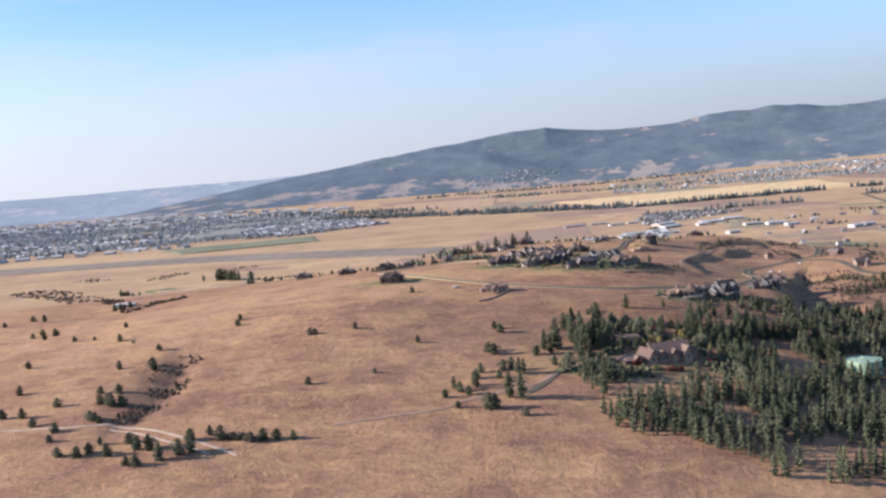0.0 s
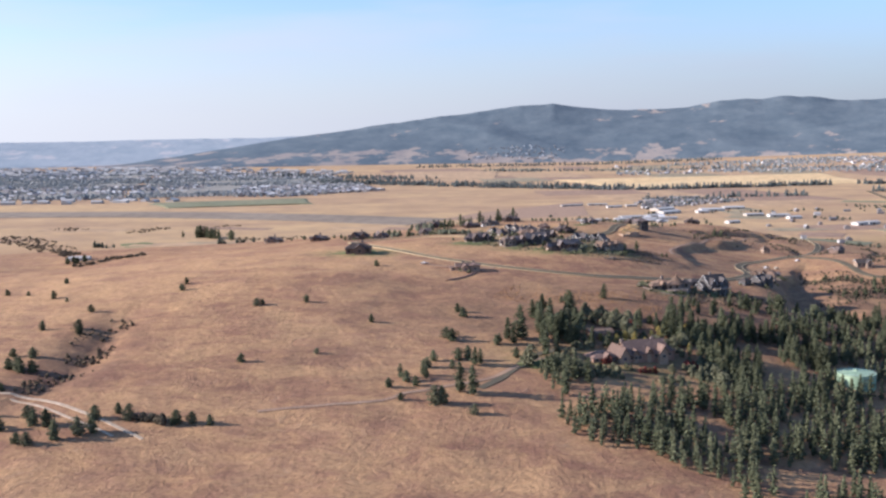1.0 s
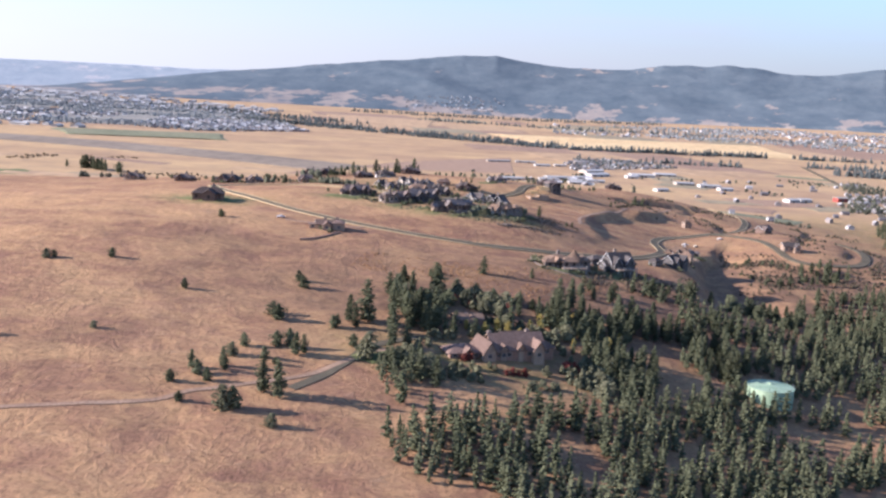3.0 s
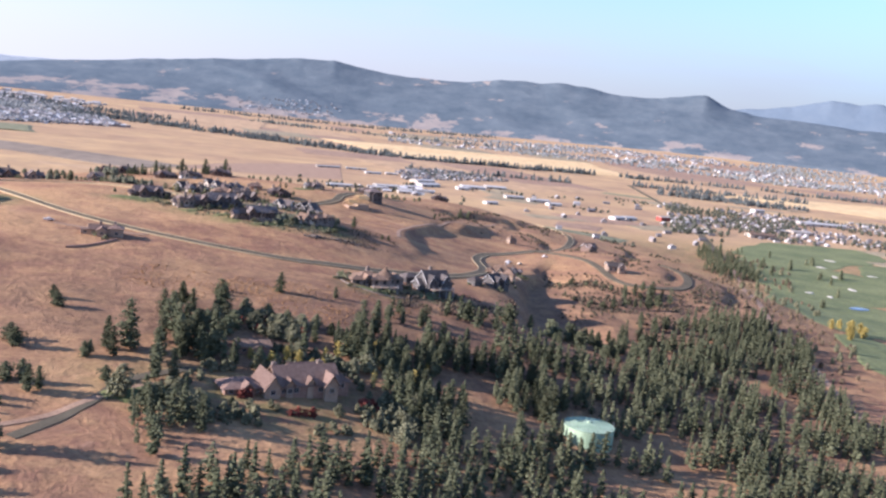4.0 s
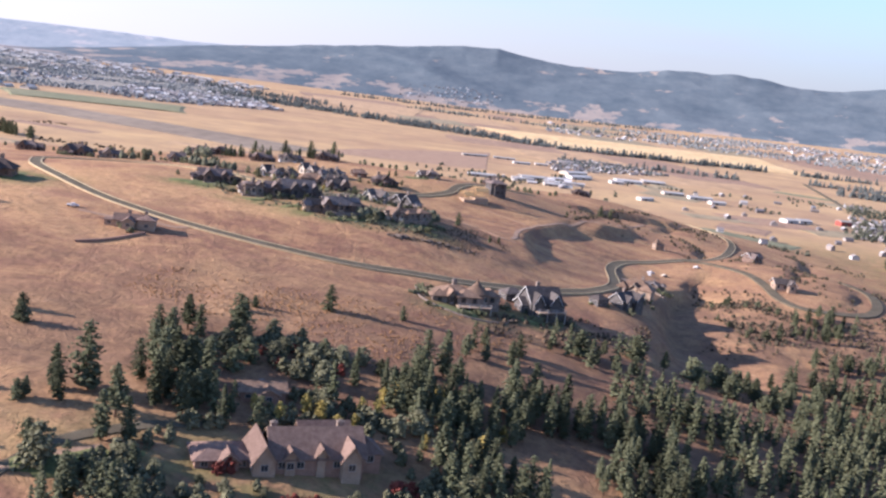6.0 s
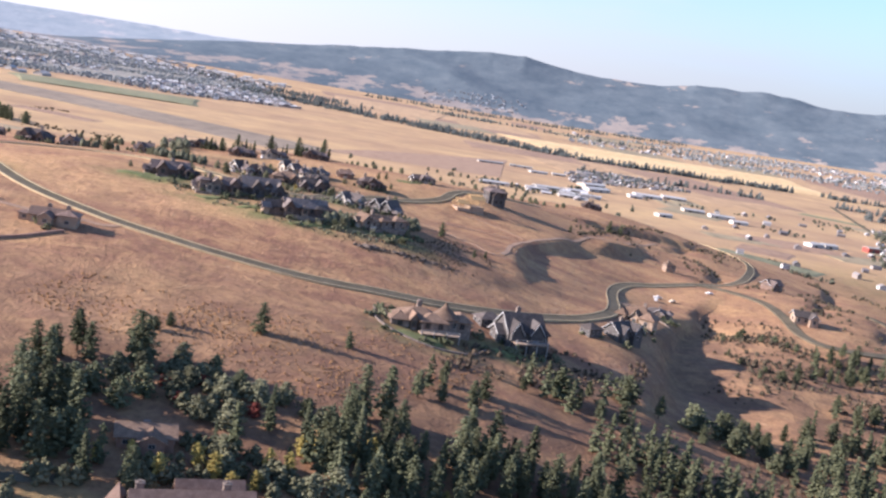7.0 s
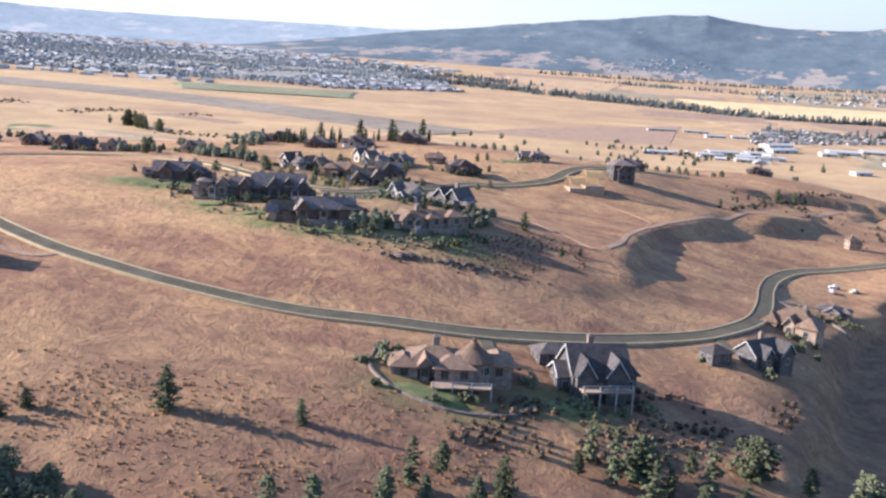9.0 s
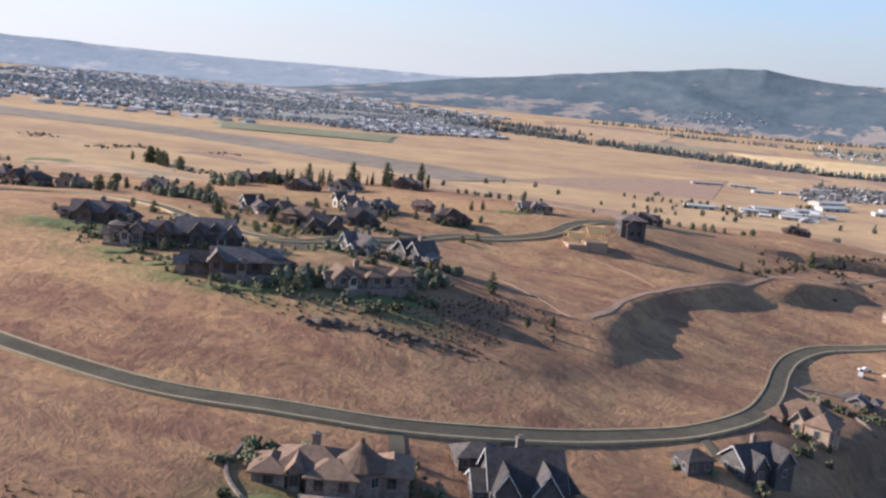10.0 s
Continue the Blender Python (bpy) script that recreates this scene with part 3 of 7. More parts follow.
def mesh_object(name, verts, faces, mat, parent=None, smooth=False):
    me = bpy.data.meshes.new(name)
    me.from_pydata([tuple(v) for v in verts], [], faces)
    me.update()
    me.materials.append(mat)
    if smooth:
        me.polygons.foreach_set("use_smooth", [True] * len(me.polygons))
    ob = new(name, me)
    ob.parent = parent
    return ob


def part(name, bm, mat, parent=None, label="", smooth=False):
    """Links a bmesh as one mesh object under a thing or a part."""
    me = bpy.data.meshes.new(name)
    bmesh.ops.recalc_face_normals(bm, faces=bm.faces)
    bm.to_mesh(me)
    bm.free()
    me.materials.append(mat)
    if smooth:
        me.polygons.foreach_set("use_smooth", [True] * len(me.polygons))
    ob = new(name, me)
    ob.parent = parent
    if label:
        ob["label"] = label
    return ob


def shared(name, mesh, m, parent):
    ob = new(name, mesh)
    ob.parent = parent
    ob.matrix_basis = m
    return ob


def steps(lo, hi, fine, outer, growth):
    mid = list(np.arange(lo, hi + 0.1, fine))
    a, d = [], fine
    v = lo
    while v > -outer:
        d = min(d * growth, 45)
        v -= d
        a.append(max(v, -outer))
    b, d, v = [], fine, hi
    while v < outer:
        d = min(d * growth, 45)
        v += d
        b.append(min(v, outer))
    return np.array(a[::-1] + mid + b)


def build_ground():
    xs, ys = steps(-240, 400, 2.6, 4900, 1.07), steps(250, 790, 2.6, 4900, 1.07)
    X, Y = np.meshgrid(xs, ys)
    Z = height(X, Y) + bumps(X, Y)
    GRID.update(xs=xs, ys=ys, Z=Z)
    nx, ny = len(xs), len(ys)
    idx = np.arange(nx * ny).reshape(ny, nx)
    quads = np.stack([idx[:-1, :-1], idx[:-1, 1:], idx[1:, 1:], idx[1:, :-1]], -1).reshape(-1, 4)
    me = bpy.data.meshes.new("ground")
    me.from_pydata(np.stack([X, Y, Z], -1).reshape(-1, 3).tolist(), [], quads.tolist())
    me.polygons.foreach_set("use_smooth", [True] * len(me.polygons))
    me.materials.append(M["ground"])
    # land cover: red scrub, green valley floor, blue riverside grass
    def blob(cx, cy, rx, ry):
        return np.clip(1.4 - np.hypot((X - cx) / rx, (Y - cy) / ry), 0, 1)
    scrub = np.maximum.reduce([blob(150, 420, 120, 45), blob(240, 520, 90, 60), blob(208, 535, 48, 62), blob(128, 458, 30, 16), blob(112, 528, 26, 20) * 0.8, blob(-105, 355, 16, 40), blob(60, 405, 70, 30), blob(160, 680, 60, 40) * 0.5, blob(290, 640, 60, 110) * 0.6, blob(40, 440, 80, 14) * 0.6])
    valley = np.clip((Y - 820) / 200, 0, 1)
    green = np.clip((X - 300 - 0.1 * (Y - 500)) / 60, 0, 1) * np.clip((1000 - Y) / 100, 0, 1) * np.clip((Y - 350) / 100, 0, 1) * 0.5
    green = np.maximum.reduce([green, blob(26, 536, 16, 7), blob(48, 521, 16, 5), blob(67, 514, 18, 5), blob(92, 522, 16, 7), blob(58, 560, 40, 36) * 0.5, blob(-30, 512, 22, 13), blob(106, 457, 12, 6), blob(126, 466, 10, 6), blob(40, 640, 60, 26) * 0.3, blob(70, 362, 40, 14) * 0.7])
    # rust regions also paint the dimmer slopes turned from the sun
    rust = np.maximum.reduce([np.clip((Y - 395) / 25, 0, 1) * np.clip((500 + 0.1 * X - Y) / 30, 0, 1) * np.clip((X + 10) / 50, 0, 1), blob(-20, 450, 60, 20) * 0.5, blob(150, 545, 14, 40) * 0.7, blob(175, 470, 90, 45)])
    gold = np.maximum.reduce([blob(-10, 530, 60, 22), blob(55, 515, 45, 7), blob(20, 565, 30, 25) * 0.8, blob(60, 665, 60, 20), blob(145, 515, 14, 16) * 0.6, blob(-110, 470, 80, 70) * 0.6, blob(50, 425, 26, 8), blob(165, 690, 40, 30) * 0.5, blob(230, 610, 40, 30) * 0.4])
    col = np.stack([scrub, valley, green, 0.5 + 0.5 * np.clip(gold, 0, 1) - 0.5 * np.clip(rust, 0, 1)], -1).reshape(-1, 4)
    layer = me.color_attributes.new("cover", "FLOAT_COLOR", "POINT")
    layer.data.foreach_set("color", col.astype(np.float32).ravel())
    tagged(new("ground", me), "rolling hillside of dry tan grass running down to a broad valley", "ground", kind="structure")


def ribbon(name, points, width, mat, lift=0.25, drop=0.8, offset=0.0, thick=0.0, step=3.0):
    """A strip draped along a line, with sides that run down into the soil."""
    line = smooth_line(points, step)
    v, f = [], []
    for i, q in enumerate(line):
        a, b = line[max(i - 1, 0)], line[min(i + 1, len(line) - 1)]
        t = (b - a) / max(np.linalg.norm(b - a), 1e-6)
        nrm = np.array([-t[1], t[0]])
        for k in range(4):
            s = (-1, -1, 1, 1)[k] * width / 2 + offset
            e = q + nrm * s
            z = 0.75 * ground_z(*e) + 0.25 * ground_z(*q) + lift + thick
            v.append((e[0], e[1], z - (drop if k in (0, 3) else 0)))
    for i in range(len(line) - 1):
        for k in range(3):
            f.append((4 * i + k, 4 * i + k + 1, 4 * i + k + 5, 4 * i + k + 4))
    return mesh_object(name, v, f, mat)


def draped_blob(name, cx, cy, rx, ry, turn, mat, lift=0.3, wobble=0.15, seed=0):
    """A rounded patch of turf or soil that follows the ground."""
    rng = random.Random(seed)
    ph = [rng.uniform(0, 6.28) for _ in range(4)]
    v, f, n = [(cx, cy, ground_z(cx, cy) + lift)], [], 40
    rings = max(4, int(max(rx, ry) / 3))
    for i in range(1, rings + 1):
        for k in range(n):
            a = 2 * math.pi * k / n
            w = 1 + wobble * (math.sin(2 * a + ph[0]) + 0.7 * math.sin(3 * a + ph[1]) + 0.5 * math.sin(5 * a + ph[2]) + 0.4 * math.sin(9 * a + ph[3])) / 2
            u, s = rx * w * math.cos(a) * i / rings, ry * w * math.sin(a) * i / rings
            c, d = math.cos(radians(turn)), math.sin(radians(turn))
            x, y = cx + u * c - s * d, cy + u * d + s * c
            v.append((x, y, ground_z(x, y) + (lift if i < rings else -0.3)))
    for k in range(n):
        f.append((0, 1 + k, 1 + (k + 1) % n))
        for i in range(rings - 1):
            a, b = 1 + i * n + k, 1 + i * n + (k + 1) % n
            f.append((a, a + n, b + n, b))
    return mesh_object(name, v, f, mat, smooth=True)


def draped_field(name, corners, mat, lift=1.3, cells=24):
    """A four-cornered field laid on the valley floor."""
    a, b, c, d = (np.array(q, float) for q in corners)
    v, f = [], []
    for j in range(cells + 1):
        for i in range(cells + 1):
            u, w = i / cells, j / cells
            q = (a * (1 - u) + b * u) * (1 - w) + (d * (1 - u) + c * u) * w
            edge = i in (0, cells) or j in (0, cells)
            wob = 20 * np.array([value_noise(q[0], q[1], 110, 5), value_noise(q[0], q[1], 110, 6)]) + 6 * np.array([value_noise(q[0], q[1], 30, 7), value_noise(q[0], q[1], 30, 8)])
            q = q + (wob if edge else 0)
            v.append((q[0], q[1], ground_z(*q) + lift - (2.2 if edge else 0)))
    for j in range(cells):
        for i in range(cells):
            k = j * (cells + 1) + i
            f.append((k, k + 1, k + cells + 2, k + cells + 1))
    return mesh_object(name, v, f, mat)


def build_range(name, label, mat, az, radii, crest, foot, seed, rough):
    """A mountain range on a fan of radii: crest heights by azimuth, falling to the valley in front."""
    A, S = np.meshgrid(np.linspace(az[0], az[1], int((az[1] - az[0]) / 0.13)), np.linspace(0, 1, 46))
    R = radii[0] + (radii[1] - radii[0]) * S
    X, Y = R * np.sin(np.radians(A)), R * np.cos(np.radians(A))
    top = np.interp(A, [c[0] for c in crest], [c[1] for c in crest])
    ragged = 0.03 * (top - foot) * (value_noise(A, A * 0, 2.1, seed) + 0.6 * value_noise(A, A * 0, 0.9, seed + 1) + 0.25 * value_noise(A, A * 0, 0.45, seed + 2))
    up = np.clip(S / 0.72, 0, 1)
    span = np.arange(-60, 61) * 0.15
    broad = np.sum([np.interp(A + d, [c[0] for c in crest], [c[1] for c in crest]) * math.exp(-d * d / 18) for d in span], 0) / sum(math.exp(-d * d / 18) for d in span)
    top = broad + (top - broad) * up ** 3
    shape = up ** 1.15 * np.where(S > 0.72, 1 - 0.9 * ((S - 0.72) / 0.28) ** 2, 1)
    spur = 0
    for size, amp, k in ((600, 0.05, 1), (300, 0.022, 2), (140, 0.008, 3)):
        spur = spur + amp * (1 - 2.2 * np.abs(value_noise(X + 0.8 * Y + 120 * value_noise(X, Y, 400, seed), Y - 0.5 * X, size, seed + k)))
    fade = np.clip(1.0 - np.abs(up - 0.5) * 1.6, 0.12, 1)
    top = top + ragged * up ** 5
    Z = height(X, Y) + foot + (top - foot) * np.clip(shape + rough * spur * fade * np.where(up < 1, 1, 0.35), 0, 2) * np.clip(np.minimum(A - az[0], az[1] - A) / 3, 0, 1)
    Z = np.where(S == 0, height(X, Y) - 8, Z)
    n, m = A.shape[1], A.shape[0]
    idx = np.arange(n * m).reshape(m, n)
    quads = np.stack([idx[:-1, :-1], idx[:-1, 1:], idx[1:, 1:], idx[1:, :-1]], -1).reshape(-1, 4)
    ob = mesh_object(name, np.stack([X, Y, Z], -1).reshape(-1, 3).tolist(), quads.tolist(), mat, smooth=True)
    return tagged(ob, label, "mountain", kind="structure")


build_ground()
build_range("backdrop_range", "long forested mountain range with tan clearings, tinted blue-grey for haze", M["range"], (-19, 44), (3600, 4500),
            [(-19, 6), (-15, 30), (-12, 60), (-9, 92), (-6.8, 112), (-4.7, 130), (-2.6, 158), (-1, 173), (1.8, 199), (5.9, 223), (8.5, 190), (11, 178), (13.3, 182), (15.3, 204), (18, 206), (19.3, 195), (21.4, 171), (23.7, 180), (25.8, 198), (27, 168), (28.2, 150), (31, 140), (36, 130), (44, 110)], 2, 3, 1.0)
build_range("backdrop_far_range", "mountain ridge on the horizon, tinted pale blue for haze", M["far_range"], (24, 62), (4350, 4800),
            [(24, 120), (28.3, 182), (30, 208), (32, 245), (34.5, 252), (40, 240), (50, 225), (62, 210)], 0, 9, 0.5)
build_range("backdrop_low_hills", "low wooded hills beyond the town, tinted blue-grey for haze", M["low_hills"], (-75, 4), (4000, 4750),
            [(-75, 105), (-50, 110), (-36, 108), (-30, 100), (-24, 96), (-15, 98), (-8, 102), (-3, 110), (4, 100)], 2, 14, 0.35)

for label, line in (("winding two-lane asphalt road across the hillside", MAIN), ("asphalt lane ending in a turning circle", LOWER), ("asphalt lane through the hilltop houses", VILLAGE)):
    tagged(ribbon("road", line, 4.2 if line is LOWER else 3.5, M["asphalt"], lift=0.45 if line is LOWER else 0.25), label, "road", kind="structure")
    for side in () if line is LOWER else (-1, 1):
        tagged(ribbon("kerb", line, 0.4, M["kerb"], offset=side * 1.9, thick=0.12), "pale concrete kerb along the road", "kerb", kind="structure")
DRIVES = [
    ("asphalt drive to the turreted house", [(110, 485), (112, 479), (113, 474)], 2.2), ("asphalt drive to the tall grey house", [(125, 494), (125, 488), (124, 482)], 2.2),
    ("asphalt drive to the cream villa", [(168, 552), (171, 547), (173, 542)], 1.8), ("grey gravel court beside the stone house", [(173, 574), (178, 578), (183, 580)], 3.0), ("asphalt drive to the tan house", [(152, 518), (154, 513), (155, 509)], 1.8), ("gravel drive to the farmhouse", [(34, 483), (30, 479), (22, 480), (12, 479), (4, 480)], 1.8), ("asphalt turning place in the village", [(54, 556), (62, 553), (68, 551), (74, 550)], 6.5),
]
TRACKS = TRACKS + SIDE_TRACKS + DRIVES
for label, line, w in TRACKS:
    tagged(ribbon("dirt_track", line, w, M["pale_dirt" if label.startswith("pale") else "asphalt" if label.startswith("asphalt") else "dirt"], lift=0.12, step=1.5), label, "dirt road", kind="structure")
tagged(ribbon("road", [(428, 835), (479, 970), (566, 1205), (626, 1422), (700, 1700)], 6, M["asphalt"], lift=0.8, step=25), "straight asphalt highway on the valley floor", "road", kind="structure")
for label, mat, q in (
    ("long golden stubble field on the valley floor", "stubble", [(215, 2300), (348, 1870), (831, 1985), (900, 2420)]),
    ("golden stubble field beyond the town edge", "stubble", [(800, 1700), (1023, 1480), (1600, 1500), (1500, 1850)]),
    ("faded green crop field beside the airfield", "alfalfa", [(-470, 1640), (-410, 1515), (-195, 1570), (-225, 1730)]),
    ("pale hay field near the foot of the hills", "hay", [(-100, 2500), (120, 2350), (160, 2900), (-160, 2950)]),
    ("pale hay field below the mountains", "hay", [(600, 2700), (1300, 2500), (1400, 2800), (700, 3050)]),
):
    tagged(draped_field("field", q, M[mat]), label, "field", kind="structure")
for label, q in (("built-up ground of the valley town", [(-130, 1935), (-560, 1765), (-900, 3250), (-320, 2700)]), ("built-up ground of the western town", [(-565, 1765), (-1300, 1890), (-1880, 3250), (-905, 3250)])):
    tagged(draped_field("town_ground", q, M["town_ground"], 1.25, 30), label, "town ground", kind="structure")
tagged(draped_field("field", [(-14, 1225), (40, 1330), (215, 1560), (190, 1262)], M["dirt"], 0.3), "dry brown field beyond the airfield", "field", kind="structure")
quilt = random.Random(77)
for i in range(46):                          # patchwork of valley fields
    x, y = quilt.uniform(-150, 1700), quilt.uniform(1380, 3300)
    w, d, a = quilt.uniform(50, 170), quilt.uniform(60, 200), radians(quilt.choice((8, 14, 98)) + quilt.uniform(-3, 3))
    q = [(x + u * w * math.cos(a) - v * d * math.sin(a), y + u * w * math.sin(a) + v * d * math.cos(a)) for u, v in ((-1, -1), (1, -1), (1, 1), (-1, 1))]
    kind = quilt.choice(("hay", "soil", "meadow", "hay", "soil"))
    words = {"hay": "mown pale hay field in the valley", "soil": "brown ploughed field in the valley", "meadow": "greyish meadow in the valley"}[kind]
    tagged(draped_field("field", q, M[kind], 0.6 + 0.008 * i, 10), words, "field", kind="structure")
for i in range(14):                          # long dry strips between the hill and the airfield
    x, y = quilt.uniform(-420, 260), quilt.uniform(800, 1180)
    w, d, a = quilt.uniform(50, 120), quilt.uniform(8, 22), radians(-14 + quilt.uniform(-6, 6))
    q = [(x + u * w * math.cos(a) - v * d * math.sin(a), y + u * w * math.sin(a) + v * d * math.cos(a)) for u, v in ((-1, -1), (1, -1), (1, 1), (-1, 1))]
    kind = quilt.choice(("hay", "soil", "hay", "meadow"))
    tagged(draped_field("field", q, M[kind], 0.25 + 0.008 * i, 10), {"hay": "long strip of mown golden grass", "soil": "long strip of brown bare soil", "meadow": "long strip of greyish dry meadow"}[kind], "field", kind="structure")
for i in range(30):                          # smaller plots at the foot of the knolls
    x, y = quilt.uniform(280, 1100), quilt.uniform(900, 1480)
    w, d, a = quilt.uniform(14, 45), quilt.uniform(16, 50), radians(quilt.choice((10, 60, 100)) + quilt.uniform(-6, 6))
    q = [(x + u * w * math.cos(a) - v * d * math.sin(a), y + u * w * math.sin(a) + v * d * math.cos(a)) for u, v in ((-1, -1), (1, -1), (1, 1), (-1, 1))]
    kind = quilt.choice(("soil", "meadow", "alfalfa", "meadow"))
    words = {"soil": "small brown plot at the foot of the hills", "meadow": "small greyish meadow at the foot of the hills", "alfalfa": "small green paddock at the foot of the hills"}[kind]
    tagged(draped_field("field", q, M[kind], 0.4 + 0.008 * i, 8), words, "field", kind="structure")
tagged(ribbon("airstrip", [(-1100, 1560), (-663, 1440), (-393, 1395), (-163, 1300), (-60, 1240), (-10, 1208)], 100, M["airstrip"], lift=0.5, step=30), "broad grey airfield strip on the valley floor", "airfield", kind="structure")
for label, x, y, rx, ry, turn, seed in (
    ("mown green lawn at the edge of the hilltop houses", 25, 538, 9, 4.5, 10, 1), ("mown green lawn below the hilltop houses", 45, 523, 5, 1.6, 25, 2),
    ("mown green lawn below the hilltop houses", 57, 520, 4, 2, 25, 3), ("mown green lawn below the hilltop houses", 75, 515.5, 8, 1.6, 28, 4),
    ("mown green lawn below the hilltop houses", 95, 525, 8, 2, 40, 11), ("green garden lawn between the hilltop houses", 76, 553, 3, 3, 0, 12),
    ("green lawn ring round a lone house", -30, 512, 13, 7, 10, 5), ("bright green lawn behind the turreted house", 106, 457.5, 8, 2.6, 8, 6),
    ("green lawn behind the tall dark house", 127, 466, 5, 2, 20, 7), ("green garden lawn in the estate", 44, 356, 9, 5, 30, 8),
    ("green paddock in the low ground", -276, 990, 26, 26, 20, 9), ("green grass beside the knoll house", 96, 668, 6, 3, 30, 10),
):
    tagged(draped_blob("lawn", x, y, rx, ry, turn, M["lawn"], 0.3, 0.45, seed), label, "lawn", kind="structure")
for x, y, rx, ry, turn, seed in ((400, 640, 70, 45, 60, 1), (470, 780, 110, 60, 60, 2), (560, 930, 110, 60, 40, 3), (345, 520, 45, 22, 70, 4), (640, 800, 120, 90, 30, 5), (520, 620, 90, 80, 0, 6)):
    tagged(draped_blob("fairway", x, y, rx, ry, turn, M["fairway"], 0.3, 0.25, seed), "irrigated green golf fairway", "golf course", kind="structure")
tagged(draped_blob("pond", 431, 668, 10, 6, 30, M["water"], 0.6, 0.1, 3), "small pond on the golf course", "pond", kind="structure")

for x, y, r, seed in ((427, 715, 4, 1), (440, 640, 3, 2), (436, 706, 4, 3), (478, 745, 5, 4), (500, 800, 4, 5), (520, 850, 5, 6), (560, 900, 5, 7), (545, 820, 4, 8)):
    tagged(draped_blob("bunker", x, y, r, r * 0.6, 20 * seed, M["sand"], 0.55, 0.4, seed), "pale sand bunker on the golf course", "bunker", kind="structure")


# ---- trees ----
def octa(v, f, c, size, rng, flat=0.7):
    """A ragged eight-sided clump."""
    k = len(v)
    tilt = Euler((rng.uniform(-0.6, 0.6), rng.uniform(-0.6, 0.6), rng.uniform(0, 6.28))).to_matrix()
    for d in ((1, 0, 0), (0, 1, 0), (-1, 0, 0), (0, -1, 0), (0, 0, 1), (0, 0, -1)):
        s = size * rng.uniform(0.6, 1.35)
        q = tilt @ Vector((d[0] * s, d[1] * s, d[2] * s * flat))
        v.append((c[0] + q.x, c[1] + q.y, c[2] + q.z))
    for a in range(4):
        b = (a + 1) % 4
        f.append((k + a, k + b, k + 4))
        f.append((k + b, k + a, k + 5))


def crown_shape(kind, u):
    if kind == "pine":                       # full, rounded cone
        return (1 - u) ** 0.45 * min(1, 0.5 + 1.5 * u)
    if kind == "fir":                        # narrow spire
        return (1 - u) ** 0.62 * min(1, 0.55 + 3 * u)
    if kind == "oval":                       # blunt column
        return max(0.05, math.sin(math.pi * (0.16 + 0.80 * u))) ** 0.5
    return max(0.05, math.sin(math.pi * (0.12 + 0.85 * u))) ** 0.7


def crown_data(kind, h, r, base, n, seed, size):
    """Boughs of uneven length, each hung with ragged clumps of foliage."""
    rng = random.Random(seed)
    v, f = [], []
    p1, p2, boughs = rng.uniform(0, 6.28), rng.uniform(0, 6.28), max(8, n // 5)
    for i in range(boughs):
        if rng.random() < 0.05 and kind != "round":
            continue
        u = ((i + rng.random()) / boughs) ** 1.1
        a = i * 2.399 + rng.uniform(-0.5, 0.5)
        reach = r * crown_shape(kind, u) * rng.uniform(0.6, 1.18) * (1 + 0.2 * math.sin(a + p1 + 4 * u) + 0.12 * math.sin(2 * a + p2 - 7 * u))
        lift = rng.uniform(-0.3, 0.25) if kind != "round" else rng.uniform(-0.45, 0.35)
        for k in range(5):
            s = reach * (k + rng.uniform(0.4, 1.0)) / 5
            b = a + rng.uniform(-0.25, 0.25)
            c = (s * math.cos(b), s * math.sin(b), base + (h - base) * u + s * lift - 0.1 * s + rng.uniform(-0.15, 0.15))
            octa(v, f, c, size * (1.05 - 0.5 * u) * rng.uniform(0.35, 1.3), rng, 0.5 if kind != "round" else 0.8)
    for k in range(3 if kind in ("pine", "fir") else 0):
        octa(v, f, (0, 0, h - 0.35 * k), size * (0.35 + 0.15 * k), rng, 1.3)
    return v, f


def crown_mesh(name, kind, h, r, base, n, seed, mat, size):
    v, f = crown_data(kind, h, r, base, n, seed, size)
    me = bpy.data.meshes.new(name)
    me.from_pydata(v, [], f)
    me.materials.append(mat)
    return me


def trunk_mesh(name, h, r, seed):
    rng = random.Random(seed)
    bm = bmesh.new()
    rows, n, bend = 6, 7, (rng.uniform(-0.2, 0.2), rng.uniform(-0.2, 0.2))
    rings = []
    for i in range(rows):
        u = i / (rows - 1)
        rr = r * (1 - 0.8 * u) * (1.5 if i == 0 else 1)
        rings.append([bm.verts.new((bend[0] * u * u + rr * math.cos(6.283 * k / n), bend[1] * u * u + rr * math.sin(6.283 * k / n), h * u - (0.5 if i == 0 else 0))) for k in range(n)])
    for a, b in zip(rings, rings[1:]):
        for k in range(n):
            bm.faces.new((a[k], a[(k + 1) % n], b[(k + 1) % n], b[k]))
    for k in range(9):                       # limbs
        z, a = h * rng.uniform(0.3, 0.9), rng.uniform(0, 6.28)
        ln = 1.5 * (1.1 - z / h)
        p, q = Vector((0, 0, z)), Vector((ln * math.cos(a), ln * math.sin(a), z + 0.15))
        s = Vector((-math.sin(a), math.cos(a), 0)) * r * 0.25
        w = Vector((0, 0, r * 0.25))
        vs = [bm.verts.new(c) for c in (p + s, p - s, p + w, q)]
        for t in ((0, 1, 3), (1, 2, 3), (2, 0, 3)):
            bm.faces.new([vs[i] for i in t])
    me = bpy.data.meshes.new(name)
    bm.to_mesh(me)
    bm.free()
    me.materials.append(M["bark"])
    return me


